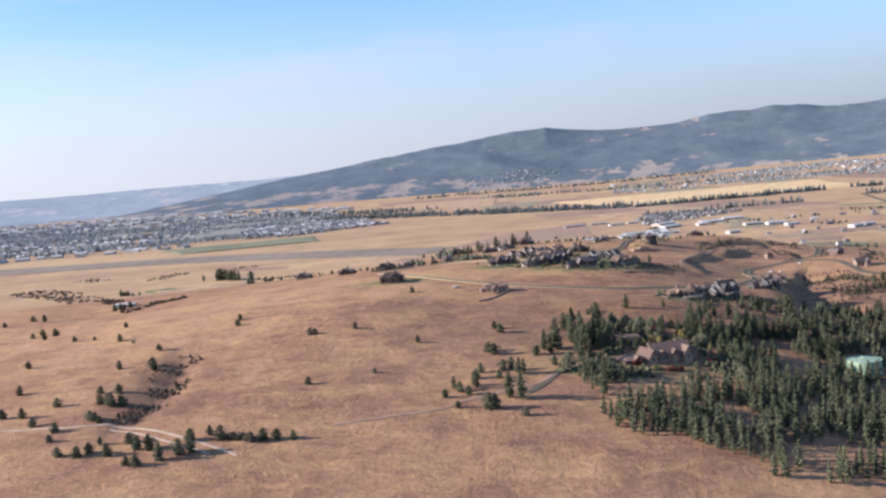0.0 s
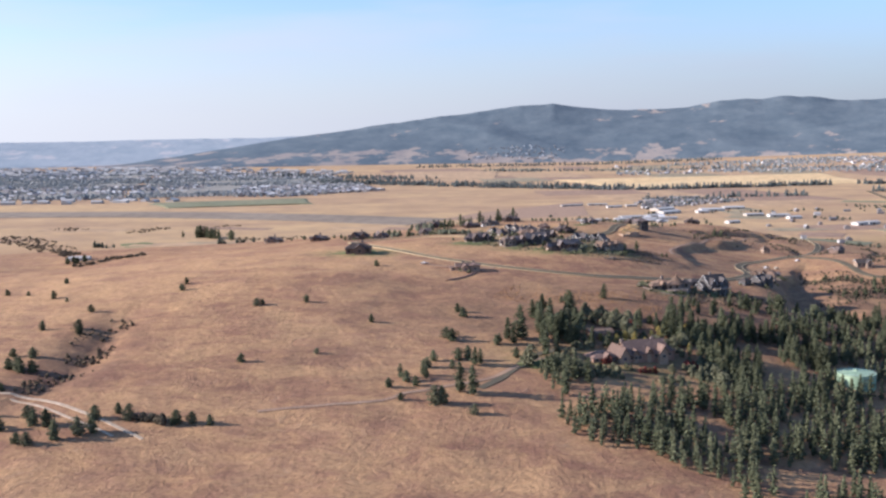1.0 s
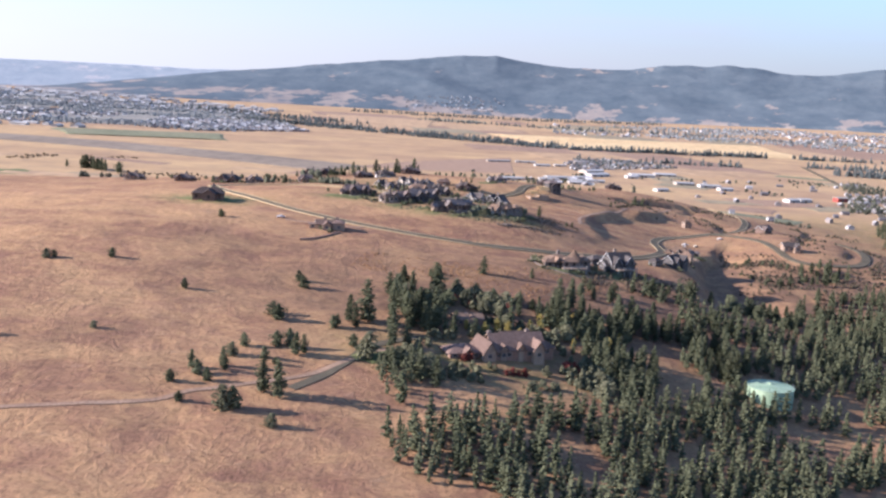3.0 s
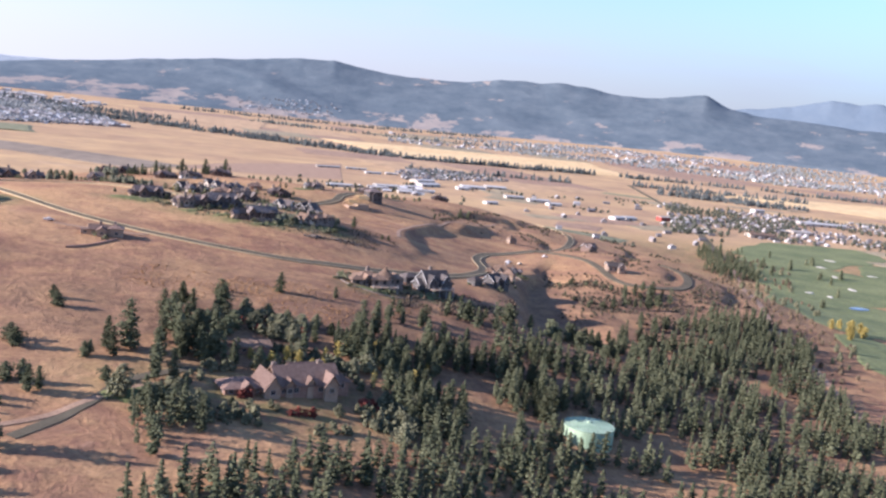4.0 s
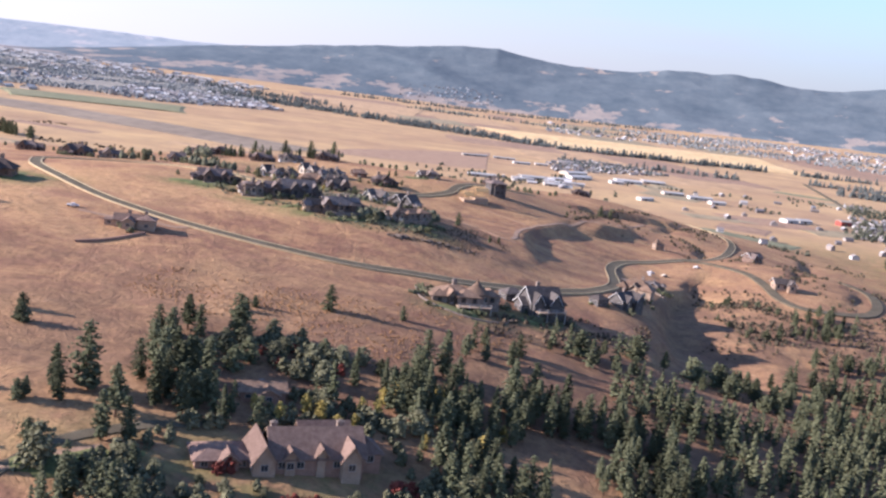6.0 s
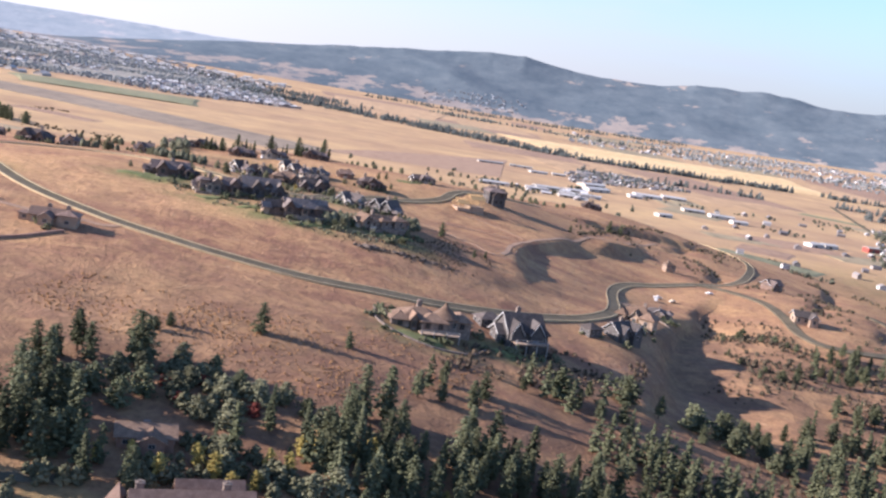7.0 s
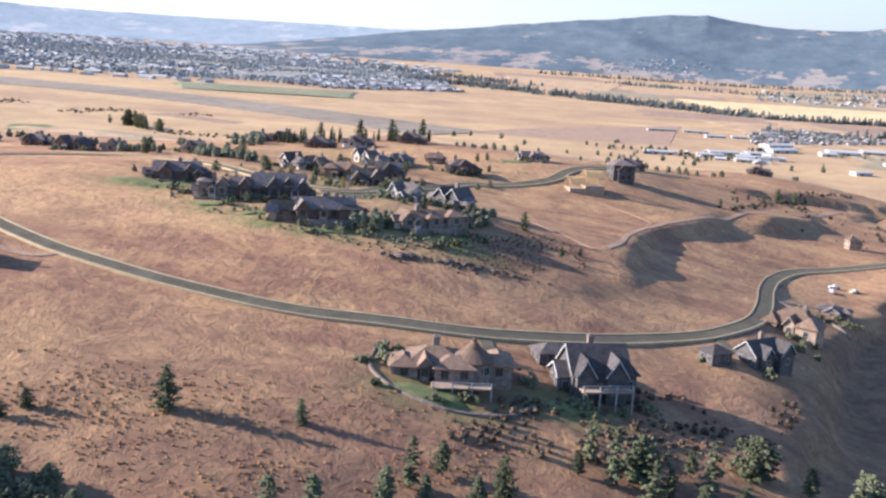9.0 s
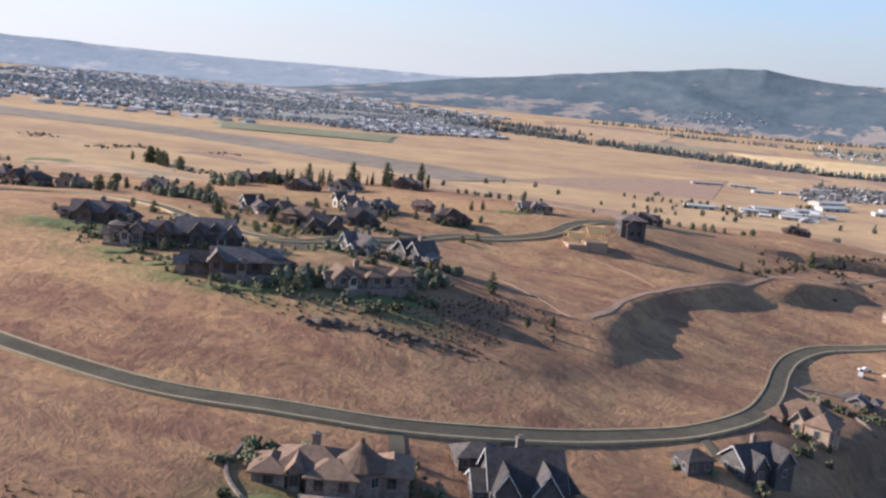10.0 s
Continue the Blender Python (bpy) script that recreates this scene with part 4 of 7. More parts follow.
TREE_KINDS = {}
for key, kind, h, r, base, n, mat, size in (
    ("pine_a", "pine", 9.0, 1.9, 1.0, 640, "needles", 0.44), ("pine_b", "oval", 9.0, 1.7, 0.7, 600, "needles", 0.42), ("pine_c", "fir", 9.0, 1.6, 0.5, 560, "needles", 0.38), ("pine_d", "pine", 9.0, 2.1, 1.6, 660, "needles", 0.45),
    ("pine_e", "oval", 9.0, 2.0, 0.6, 700, "needles", 0.43),
    ("round_a", "round", 5.0, 1.9, 0.5, 520, "leaves", 0.38), ("round_b", "round", 5.0, 2.2, 0.4, 520, "leaves", 0.38),
    ("pine_s", "round", 5.0, 1.9, 0.3, 500, "needles", 0.36), ("pine_t", "round", 5.0, 1.6, 0.3, 500, "needles", 0.34),
    ("yellow", "round", 6.0, 1.5, 0.6, 380, "yellow", 0.36), ("red", "round", 3.0, 1.5, 0.2, 150, "red", 0.42),
):
    TREE_KINDS[key] = (crown_mesh("crown", kind, h, r, base, n, len(TREE_KINDS) + 11, M[mat], size), trunk_mesh("trunk", h * 0.85, h * 0.022, len(TREE_KINDS)), h)
TREE_WORDS = {"pine": ("pine_tree", "dark green ponderosa pine standing in dry grass", "pine tree"), "round": ("tree", "round dusty-green tree beside the houses", "tree"), "yellow": ("aspen", "aspen with yellow autumn leaves", "aspen"), "red": ("shrub", "shrub with red autumn leaves", "shrub")}
tree_count = [0]


def plant(key, x, y, h, label="", group="", wide=1.0):
    """One tree of that kind and height on the ground."""
    crown, trunk, h0 = TREE_KINDS[key]
    name, words, cat = TREE_WORDS[key.split("_")[0]]
    rng = random.Random(int(x * 131 + y * 17))
    ob = new(name)
    s = h / h0
    ob.matrix_basis = pose(x, y, ground_z(x, y) - 0.1, rng.uniform(-2, 2), rng.uniform(-2, 2), rng.uniform(0, 360)) @ Matrix.Diagonal((s * wide, s * wide, s, 1))
    shared("trunk", trunk, Matrix.Identity(4), ob)
    shared("crown", crown, Matrix.Identity(4), ob)
    tree_count[0] += 1
    return tagged(ob, label or words, cat, group)


def inside(x, y, poly):
    c = False
    for (x1, y1), (x2, y2) in zip(poly, poly[1:] + poly[:1]):
        if (y1 > y) != (y2 > y) and x < (x2 - x1) * (y - y1) / (y2 - y1) + x1:
            c = not c
    return c


CLEAR = [(153, 377, 9, 9), (78, 371, 23, 12), (67, 393, 8, 6), (66, 406, 14, 9), (50, 372, 10, 8), (76, 350, 25, 13), (80, 384, 20, 6), (44, 356, 8, 5), (40, 376, 6, 4), (60, 420, 10, 5)]


def free(x, y):
    return all(((x - a) / rx) ** 2 + ((y - b) / ry) ** 2 > 1 for a, b, rx, ry in CLEAR)


ROAD_CELLS = {(int((q[0] + a) // 2), int((q[1] + b) // 2)) for q in BED for a in range(-4, 5, 2) for b in range(-4, 5, 2)}


def scatter(poly, spacing, seed, tries=40000, ragged=0.0):
    """Plan points inside an outline, no two closer than spacing."""
    rng = random.Random(seed)
    x0, x1, y0, y1 = min(p[0] for p in poly), max(p[0] for p in poly), min(p[1] for p in poly), max(p[1] for p in poly)
    kept, cells = [], {}
    for _ in range(tries):
        x, y = rng.uniform(x0, x1), rng.uniform(y0, y1)
        i, j = int(x // spacing), int(y // spacing)
        if not inside(x + ragged * float(speckle(x, y, 17, 3)), y + ragged * float(speckle(x, y, 17, 7)), poly) or not free(x, y) or (int(x // 2), int(y // 2)) in ROAD_CELLS:
            continue
        if any((x - a) ** 2 + (y - b) ** 2 < spacing * spacing for di in (-1, 0, 1) for dj in (-1, 0, 1) for a, b in cells.get((i + di, j + dj), ())):
            continue
        cells.setdefault((i, j), []).append((x, y))
        kept.append((x, y))
    return kept


def strip_points(a, b, half, n, seed):
    r = random.Random(seed)
    a, b = np.array(a, float), np.array(b, float)
    t = (b - a) / np.linalg.norm(b - a)
    return [tuple(a + (b - a) * r.random() + np.array([-t[1], t[0]]) * r.uniform(-half, half)) for _ in range(n)]


def stuff_trees(name, label, cat, points, mat, lo, hi, clumps, kind="pine", slim=0.24):
    """Many trees joined into one mesh."""
    rng = random.Random(len(points))
    v, f = [], []
    for x, y in points:
        h = rng.uniform(lo, hi)
        z = ground_z(x, y)
        for i in range(clumps):
            u = (i + 0.5) / clumps
            a = i * 2.4 + x
            q = h * slim * crown_shape(kind, u) * (0.85 if clumps > 60 else 0.6) * math.sqrt(rng.uniform(0.3, 1))
            octa(v, f, (x + q * math.cos(a), y + q * math.sin(a), z + h * (0.06 + 0.92 * u)), h * slim * (0.75 - 0.4 * u) * (0.72 if clumps > 60 else 1.0 if clumps > 5 else 1.4), rng, 0.9)
    return tagged(mesh_object(name, v, f, mat), label, cat, kind="stuff")


def stuff_wood(name, label, points, mat, lo, hi):
    """A wood of several crown shapes joined into one mesh."""
    rng = random.Random(len(points))
    kinds = [crown_data(k, 9.0, r, b, 165, 70 + i, 0.66) for i, (k, r, b) in enumerate((("pine", 2.1, 0.8), ("fir", 1.8, 0.4), ("fir", 2.1, 0.6), ("oval", 1.9, 0.6), ("fir", 1.6, 0.3)))]
    kinds = [(np.array(v), np.array(f)) for v, f in kinds]
    V, F, k = [], [], 0
    for x, y in points:
        v, f = rng.choice(kinds)
        s, w, a = rng.uniform(lo, hi) / 9.0, rng.uniform(0.8, 1.1), rng.uniform(0, 6.28)
        c, d = math.cos(a), math.sin(a)
        V.append(np.stack([x + s * w * (c * v[:, 0] - d * v[:, 1]), y + s * w * (d * v[:, 0] + c * v[:, 1]), ground_z(x, y) + s * v[:, 2]], -1))
        F.append(f + k)
        k += len(v)
    return tagged(mesh_object(name, np.concatenate(V).tolist(), np.concatenate(F).tolist(), mat), label, "forest", kind="stuff")


# lone trees on the grass
LONE = [(-94, 434, 3), (-95, 445, 3), (-59, 407, 3), (-57, 408, 2.4), (-41, 412, 3), (-15, 392, 3), (-30, 355, 2), (-52, 344, 3), (-19, 475, 3), (16, 409, 3.4), (12, 378, 3.8), (16, 355, 4), (19, 356, 4.6), (8, 353, 3.6), (6, 346, 3.4), (0, 334, 3.6), (-5, 328, 3), (3, 330, 3.2), (9, 316, 5.6), (11, 317, 5.2), (-1, 318, 2.4), (14, 346, 3), (20, 310, 3), (17, 343, 2)]
LONE_WEST = [(-120, 404, 3), (-145, 432, 3.4), (-137, 425, 1.6), (-160, 444, 2), (-171, 449, 2.8), (-192, 468, 3.4), (-203, 481, 2.6), (-200, 486, 3.4), (-191, 479, 3.8), (-224, 548, 4), (-233, 555, 3.4), (-241, 537, 3), (-154, 470, 2.6), (-129, 381, 3.4), (-116, 380, 3.6), (-114, 375, 3), (-171, 398, 3.2), (-158, 358, 3.6), (-137, 338, 3.2), (-126, 350, 3), (-119, 348, 3.6), (-117, 334, 5), (-119, 336, 4.4), (-122, 337, 3.6), (-114, 335, 4)]
LONE_ROAD = [(-118, 320, 3), (-120, 321, 3.2), (-116, 318, 2.6), (-152, 329, 3.4), (-145, 328, 3.6), (-138, 319, 3), (-128, 312, 3.4), (-127, 304, 2.6), (-110, 300, 2.4), (-120, 292, 3), (-114, 291, 3.4), (-111, 293, 3.6), (-105, 291, 4), (-101, 300, 3.4), (-97, 294, 4.6), (-93, 293, 5), (-88, 285, 5.4), (-83, 288, 5), (-80, 290, 4.6), (-82, 298, 4), (-77, 302, 3), (-73, 298, 4.6), (-60, 297, 4), (-56, 298, 3.4), (-51, 297, 3), (-94, 282, 3.4), (-97, 283, 3)]
for i, (x, y, h) in enumerate(LONE + LONE_WEST + LONE_ROAD):
    plant(("pine_s", "pine_t", "round_b", "pine_s")[i % 4], x, y, h, "small dark lone pine on the dry grass slope", "lone pines on the slope", 1.25 if h < 4.4 else 0.95)
for x, y, h, key in ((75, 436, 6.2, "pine_e"), (57, 427, 2.6, "pine_t"), (59, 430, 2.6, "pine_t"), (92, 440, 3.6, "pine_e"), (58, 412, 9.4, "pine_e"), (48, 412, 7.4, "pine_d"), (110, 556, 4.6, "pine_e"), (120, 540, 2.8, "pine_d"), (124, 548, 2.4, "pine_e"), (205, 748, 6, "pine_b"), (167, 667, 3.2, "pine_e"), (176, 697, 2.8, "pine_d"), (195, 727, 6, "pine_e"), (93, 628, 2.2, "round_a"), (90, 622, 2, "pine_s"), (84, 663, 3, "pine_e"), (87, 666, 3, "pine_e")):
    plant(key, x, y, h, "lone ponderosa pine casting a long shadow", "lone pines on the hilltop", 1.2)
# estate trees and the near edge of the wood
ESTATE_PINES = [(33, 378, 8.0, "pine_a"), (38, 380, 11.8, "pine_e"), (35, 374, 6.7, "pine_b"), (30, 373, 3.8, "pine_d"), (45, 387, 7.6, "pine_b"), (46, 408, 5.5, "pine_e"), (51, 410, 6.7, "pine_e"), (59, 414, 8.0, "pine_e"), (83, 401, 7.6, "pine_c"), (62, 376, 7.1, "pine_c"), (68, 377, 5.9, "pine_b"), (45, 364, 8.4, "pine_a"), (45, 372, 9.2, "pine_d"), (50, 378, 9.2, "pine_a"), (49, 365, 7.6, "pine_b"), (54, 380, 7.6, "pine_e"), (57, 386, 10.1, "pine_a"), (53, 390, 8.4, "pine_d"), (48, 395, 5.9, "pine_b"), (35, 361, 3.4, "pine_s"), (38, 355, 4.2, "pine_s")]
ESTATE_EDGE = [(97, 412, 10, "pine_b"), (101, 414, 10, "pine_a"), (95, 408, 8, "pine_e"), (104, 410, 7, "pine_d"), (89, 401, 7, "pine_c"), (95, 403, 8, "pine_b"), (14, 374, 4.5, "pine_s"), (21, 350, 6, "pine_a"), (23, 352, 5, "pine_b"), (29, 372, 3.6, "pine_t"), (18, 403, 4, "pine_s"), (39, 353, 7, "round_a"), (45, 346, 7, "pine_a"), (52, 347, 6, "round_b"), (56, 342, 8, "pine_b"), (5, 339, 5, "pine_a"), (-2, 337, 4.5, "pine_b"), (6, 336, 4, "pine_d"), (20, 324, 9, "pine_a"), (16, 326, 9, "pine_b"), (100, 352, 5, "round_b")]
ESTATE_GROVE = [(51, 382, 8.5, "pine_e"), (52.8, 386, 9, "pine_a"), (53.7, 390.5, 8, "pine_e"), (49, 385.5, 8, "pine_d"), (48.5, 390, 9, "pine_e"), (49.8, 394, 8, "pine_a"), (45.5, 395, 8, "pine_e"), (44, 405, 7, "pine_e"), (46.5, 403.5, 7.5, "pine_d"), (55, 378.5, 7, "pine_e"), (57, 383, 6, "pine_s"), (52.5, 398.5, 5, "pine_s")]
for x, y, h, key in ESTATE_PINES + ESTATE_EDGE + ESTATE_GROVE:
    plant(key, x, y, h, "tall dark green ponderosa pine round the estate", "trees round the estate", 1.05 if h > 6 else 1.25)
for x, y, h in ((71, 380, 4.2), (85, 390, 3.6), (92, 398, 5), (95, 396, 3.2), (104, 403, 3.4), (89, 396, 3.6), (62, 381, 3.4), (66, 384, 3), (75, 386, 4), (78, 384, 4.4), (81, 381, 4), (84, 384, 3.4), (88, 390, 4), (100, 400, 4.4), (112, 392, 3.6), (108, 386, 4), (97, 383, 3)):
    plant("yellow", x, y, h, group="yellow aspens", wide=1.1)
for i, (x, y, h) in enumerate(((65, 416, 4), (71, 415, 3.6), (67, 404, 4.5), (74, 407, 4), (62, 403, 5), (68, 409, 3.6), (57, 405, 5), (76, 411, 4), (80, 408, 4.4), (84, 410, 4), (88, 408, 3.4), (72, 399, 4), (77, 398, 5), (60, 397, 5), (78, 390, 4), (96, 388, 5), (101, 392, 5), (92, 386, 4), (60, 410, 4), (55, 400, 5))):
    plant(("round_a", "pine_s", "round_b")[i % 3], x, y, h, "dark olive garden tree behind the mansion", "garden trees of the mansion", 1.25)
for x, y in ((66, 362), (64, 361), (94, 367), (96, 366), (92, 366), (100, 381), (102, 378), (68, 402), (72, 404), (64, 407), (76, 403), (80, 404), (70, 410), (92.4, 366.6), (93.6, 367.4), (94.8, 367.8), (96, 368.4), (93.2, 368.4), (64.4, 361.4), (65.4, 362.4), (75, 356), (76.6, 356.6), (78.2, 357.2), (80, 357.4)):
    plant("red", x, y, 1.6 + (x % 3) * 0.4, group="red shrubs")
for i, (x, y, h) in enumerate(((50, 359, 3), (55, 358, 2.5), (62, 357, 2), (66, 356, 2.6), (72, 357, 1.8), (80, 358, 2), (86, 360, 3), (101, 362, 3.5), (104, 366, 4), (107, 360, 3), (103, 356, 2.5), (110, 364, 4), (102, 374, 4.5), (106, 372, 4), (48, 352, 3), (58, 350, 2))):
    plant(("round_a", "round_b", "pine_s")[i % 3], x, y, h, "dusty green garden tree beside the mansion", "garden trees of the mansion", 1.2)
GARDEN = [(40, 350), (60, 346), (84, 350), (104, 358), (112, 374), (112, 392), (106, 406), (86, 412), (66, 416), (54, 408), (50, 394), (58, 384), (52, 368)]
garden_spots = random.Random(63)
plants = []
while len(plants) < 620:
    x, y = garden_spots.uniform(38, 114), garden_spots.uniform(344, 418)
    u, w = (x - 76) * math.cos(radians(18)) + (y - 370) * math.sin(radians(18)), -(x - 76) * math.sin(radians(18)) + (y - 370) * math.cos(radians(18))
    if inside(x, y, GARDEN) and not (-20 < u < 18 and -8 < w < 8) and (x - 66.5) ** 2 + (y - 389.5) ** 2 > 30 and speckle(x, y, 12, 6) > -0.35:
        plants.append((x, y))
stuff_trees("estate_shrubs", "dark clipped shrubs and small trees of the estate garden", "shrubs", plants, M["shade_leaves"], 0.5, 2.6, 12, "round", 0.5)
WOOD = [(60, 386), (84, 396), (98, 408), (110, 411), (122, 407), (140, 424), (156, 427), (180, 443), (210, 478), (232, 504), (260, 530), (292, 552), (300, 540), (284, 495), (270, 442), (264, 390), (252, 320), (220, 270), (170, 240), (120, 245), (92, 262), (64, 290), (48, 310), (40, 340), (36, 360)]
spots = [p for p in scatter(WOOD, 2.9, 5, 90000, 11.0) if speckle(p[0], p[1], 11, 9) + 0.4 * speckle(p[0], p[1], 40, 4) > (-0.1 if p[1] < 372 and p[0] < 98 else -0.38) and speckle(p[0], p[1], 9, 2) * 12 + p[1] > 262 + 22 * speckle(p[0], p[1], 25, 8)]
spots.sort(key=lambda p: (p[0] - 125) ** 2 + (p[1] - 395) ** 2)
rng = random.Random(8)
for x, y in spots[:115]:
    plant(rng.choice(("pine_a", "pine_b", "pine_c", "pine_d", "pine_e")), x, y, rng.uniform(4.6, 10), "dark green conifer in the dense hillside wood", "conifers of the wood", rng.uniform(0.85, 1.15))
sparse = [q for q in scatter([(100, 418), (150, 428), (200, 462), (262, 532), (255, 575), (205, 520), (160, 466), (140, 452), (108, 438)], 4.6, 6, 20000, 8.0) if speckle(q[0], q[1], 16, 5) + 0.4 * speckle(q[0], q[1], 7, 6) > 0.18]
stuff_wood("pine_wood", "dense dark green conifer wood on the lower slope", spots[115:] + sparse[60:], M["wood_needles"], 4.0, 9)
for x, y in sparse[:60]:
    plant(rng.choice(("pine_a", "pine_e", "pine_d", "pine_s")), x, y, rng.uniform(3, 7), "scattered pine on the brushy slope", "scattered pines below the houses", rng.uniform(1.1, 1.5))
creek = scatter([(276, 505), (312, 590), (345, 670), (380, 755), (425, 850), (475, 860), (450, 780), (405, 680), (355, 590), (325, 510), (300, 440)], 6.0, 7, 30000, 10.0)
bare = [q for q in creek if speckle(q[0], q[1], 30, 3) > -0.1]
stuff_trees("creek_trees", "bare grey-brown trees and thickets along the creek", "trees", bare, M["creek"], 0.9, 2.6, 18, "round", 0.5)
stuff_trees("creek_trees", "dusty green trees along the creek", "trees", [q for q in creek if speckle(q[0], q[1], 30, 3) <= -0.1][::4], M["leaves"], 2, 4.5, 26, "round", 0.36)
belt = scatter([(372, 740), (384, 735), (402, 738), (424, 790), (450, 865), (446, 900), (428, 880), (400, 810)], 5.0, 19, 6000, 6.0)
stuff_wood("creek_conifers", "dark conifers where the creek leaves the hills", belt, M["wood_needles"], 5, 9)
for x, y, h in ((352, 560, 6), (356, 566, 7), (361, 562, 6), (349, 571, 5), (366, 572, 6), (358, 578, 5), (344, 548, 5), (370, 585, 5)):
    plant("yellow", x, y, h, "creekside tree turning yellow", "yellow creek trees", 1.3)
golf = [(448, 816), (386, 709), (495, 886), (437, 781), (423, 737), (473, 818), (512, 859), (519, 863), (474, 780), (471, 760), (498, 790), (398, 656), (442, 707), (452, 820), (440, 786), (476, 822), (516, 856), (478, 784), (501, 794), (445, 712), (402, 660), (458, 900), (468, 890), (480, 905)]
golf += [q for q in scatter([(400, 640), (470, 690), (540, 780), (620, 900), (680, 1000), (760, 900), (640, 720), (520, 600)], 10, 9) if speckle(q[0], q[1], 40, 2) > 0.1]
stuff_trees("golf_trees", "dark conifers in rows between the fairways", "trees", golf, M["wood_needles"], 4.5, 8, 40)
thick = [(202, 550), (222, 562), (235, 555), (262, 529), (236, 507), (196, 507)], [(255, 770), (281, 807), (286, 783), (257, 730)], [(262, 640), (271, 629), (300, 690), (330, 760), (312, 760), (280, 700)], [(271, 591), (300, 602), (301, 573), (278, 548)], [(240, 545), (270, 560), (310, 620), (318, 660), (300, 640), (262, 580)]
scrub = [q for i, area in enumerate(thick) for q in scatter(area, 3.0, 60 + i, 9000, 9.0) if speckle(q[0], q[1], 13, 11) > 0.2]
stuff_trees("scrub_thicket", "dark scrub thickets on the eroded slopes", "brush", scrub, M["scrub"], 0.3, 1.2, 10, "round", 0.8)
brush = scatter([(140, 440), (190, 460), (240, 540), (300, 610), (280, 560), (260, 530), (200, 450), (120, 425)], 2.2, 12, 16000, 8.0) + scatter([(170, 660), (230, 640), (300, 560), (330, 640), (300, 780), (240, 760), (180, 730)], 9, 15, ragged=8.0)
brush = [q for q in brush if speckle(q[0], q[1], 11, 2) > 0.15]
stuff_trees("dry_brush", "low dry brush on the banks and in the gullies", "brush", brush, M["brush"], 0.25, 0.9, 7, "round", 0.85)
bank = scatter([(110, 453), (125, 466), (139, 477), (150, 487), (166, 500), (158, 477), (146, 462), (136, 450), (122, 446), (110, 446)], 1.5, 88, 9000, 4.0) + scatter([(182, 508), (196, 524), (206, 552), (214, 600), (236, 596), (232, 560), (222, 532), (204, 506)], 2.0, 89, 9000, 6.0)
bank = [q for q in bank if speckle(q[0], q[1], 7, 21) + 0.5 * speckle(q[0], q[1], 3, 22) > 0.0 and (int(q[0] // 2), int(q[1] // 2)) not in ROAD_CELLS]
stuff_trees("bank_brush", "tangled dry brush on the bank below the houses", "brush", bank, M["brush"], 0.25, 0.95, 8, "round", 0.9)
below = [q for q in scatter([(24, 536), (40, 520), (58, 513), (78, 510), (98, 516), (108, 530), (104, 534), (92, 523), (76, 517), (58, 521), (40, 527), (30, 538)], 1.4, 98, 9000, 3.0) if speckle(q[0], q[1], 6, 31) + 0.4 * speckle(q[0], q[1], 2.5, 32) > 0.1]
stuff_trees("slope_shrubs", "grey-green low shrubs on the slope below the houses", "shrubs", below, M["garden_leaves"], 0.2, 0.75, 8, "round", 0.8)
stones = random.Random(17)
patches = [(cx + stones.gauss(0, 3.6), cy + stones.gauss(0, 1.8)) for cx, cy, n in ((90, 509, 24), (99, 512, 24), (104, 514, 20), (109, 515, 14), (94, 511, 10), (113, 517, 14), (87, 511, 8)) for _ in range(n)]
stuff_trees("rock_brush", "dark brush between the outcrops", "brush", patches, M["brush"], 0.15, 0.42, 6, "round", 1.2)
rough = [q for q in scatter([(92, 516), (104, 518), (116, 520), (128, 536), (130, 552), (118, 556), (106, 545), (98, 532)], 1.15, 23, 14000, 5.0) if speckle(q[0], q[1], 8, 3) > -0.2]
stuff_trees("rough_grass", "clumps of dry weeds below the houses", "grass", rough, M["brush"], 0.12, 0.4, 6, "round", 1.1)
gully = [q for q in scatter([(-114, 318), (-104, 318), (-98, 345), (-96, 376), (-104, 398), (-112, 396), (-114, 360)], 1.9, 14, 9000, 6.0) if speckle(q[0], q[1], 9, 3) > -0.15]
stuff_trees("gully_scrub", "brown leafless scrub in the gully", "brush", gully, M["creek"], 0.3, 1.3, 8, "round", 0.8)
roadside = strip_points((-71, 299), (-63, 297), 1.2, 34, 15)
stuff_trees("roadside_hedge", "dark low hedge of scrub beside the farm road", "brush", roadside, M["scrub"], 0.8, 2.2, 14, "round", 0.6)
for i, (x, y, h) in enumerate(((209, 573, 4), (217, 579, 5), (215, 577, 4), (222, 574, 4), (227, 575, 4), (232, 568, 4), (237, 562, 4), (242, 558, 4), (206, 544, 3), (208, 531, 4), (215, 532, 5), (219, 532, 5), (205, 553, 3.5), (217, 497, 4), (228, 507, 5), (203, 468, 6), (207, 468, 6), (230, 571, 3), (246, 553, 3.5), (212, 538, 3))):
    plant(("pine_e", "pine_s", "pine_t")[i % 3], x, y, h * 0.7, "dark bushy pine on the eroded slope", "pines of the eroded slope", 1.25)
line = [q for q in scatter([(203, 572), (212, 582), (228, 578), (245, 562), (262, 546), (256, 538), (238, 554), (222, 566)], 1.8, 71, 6000, 4.0)] + scatter([(200, 556), (207, 556), (214, 536), (224, 528), (216, 524), (206, 530)], 1.8, 72, 4000, 4.0)
stuff_trees("scrub_line", "bands of dark brush running down the slope", "brush", line, M["scrub"], 0.3, 1.1, 10, "round", 0.8)
knolls = []
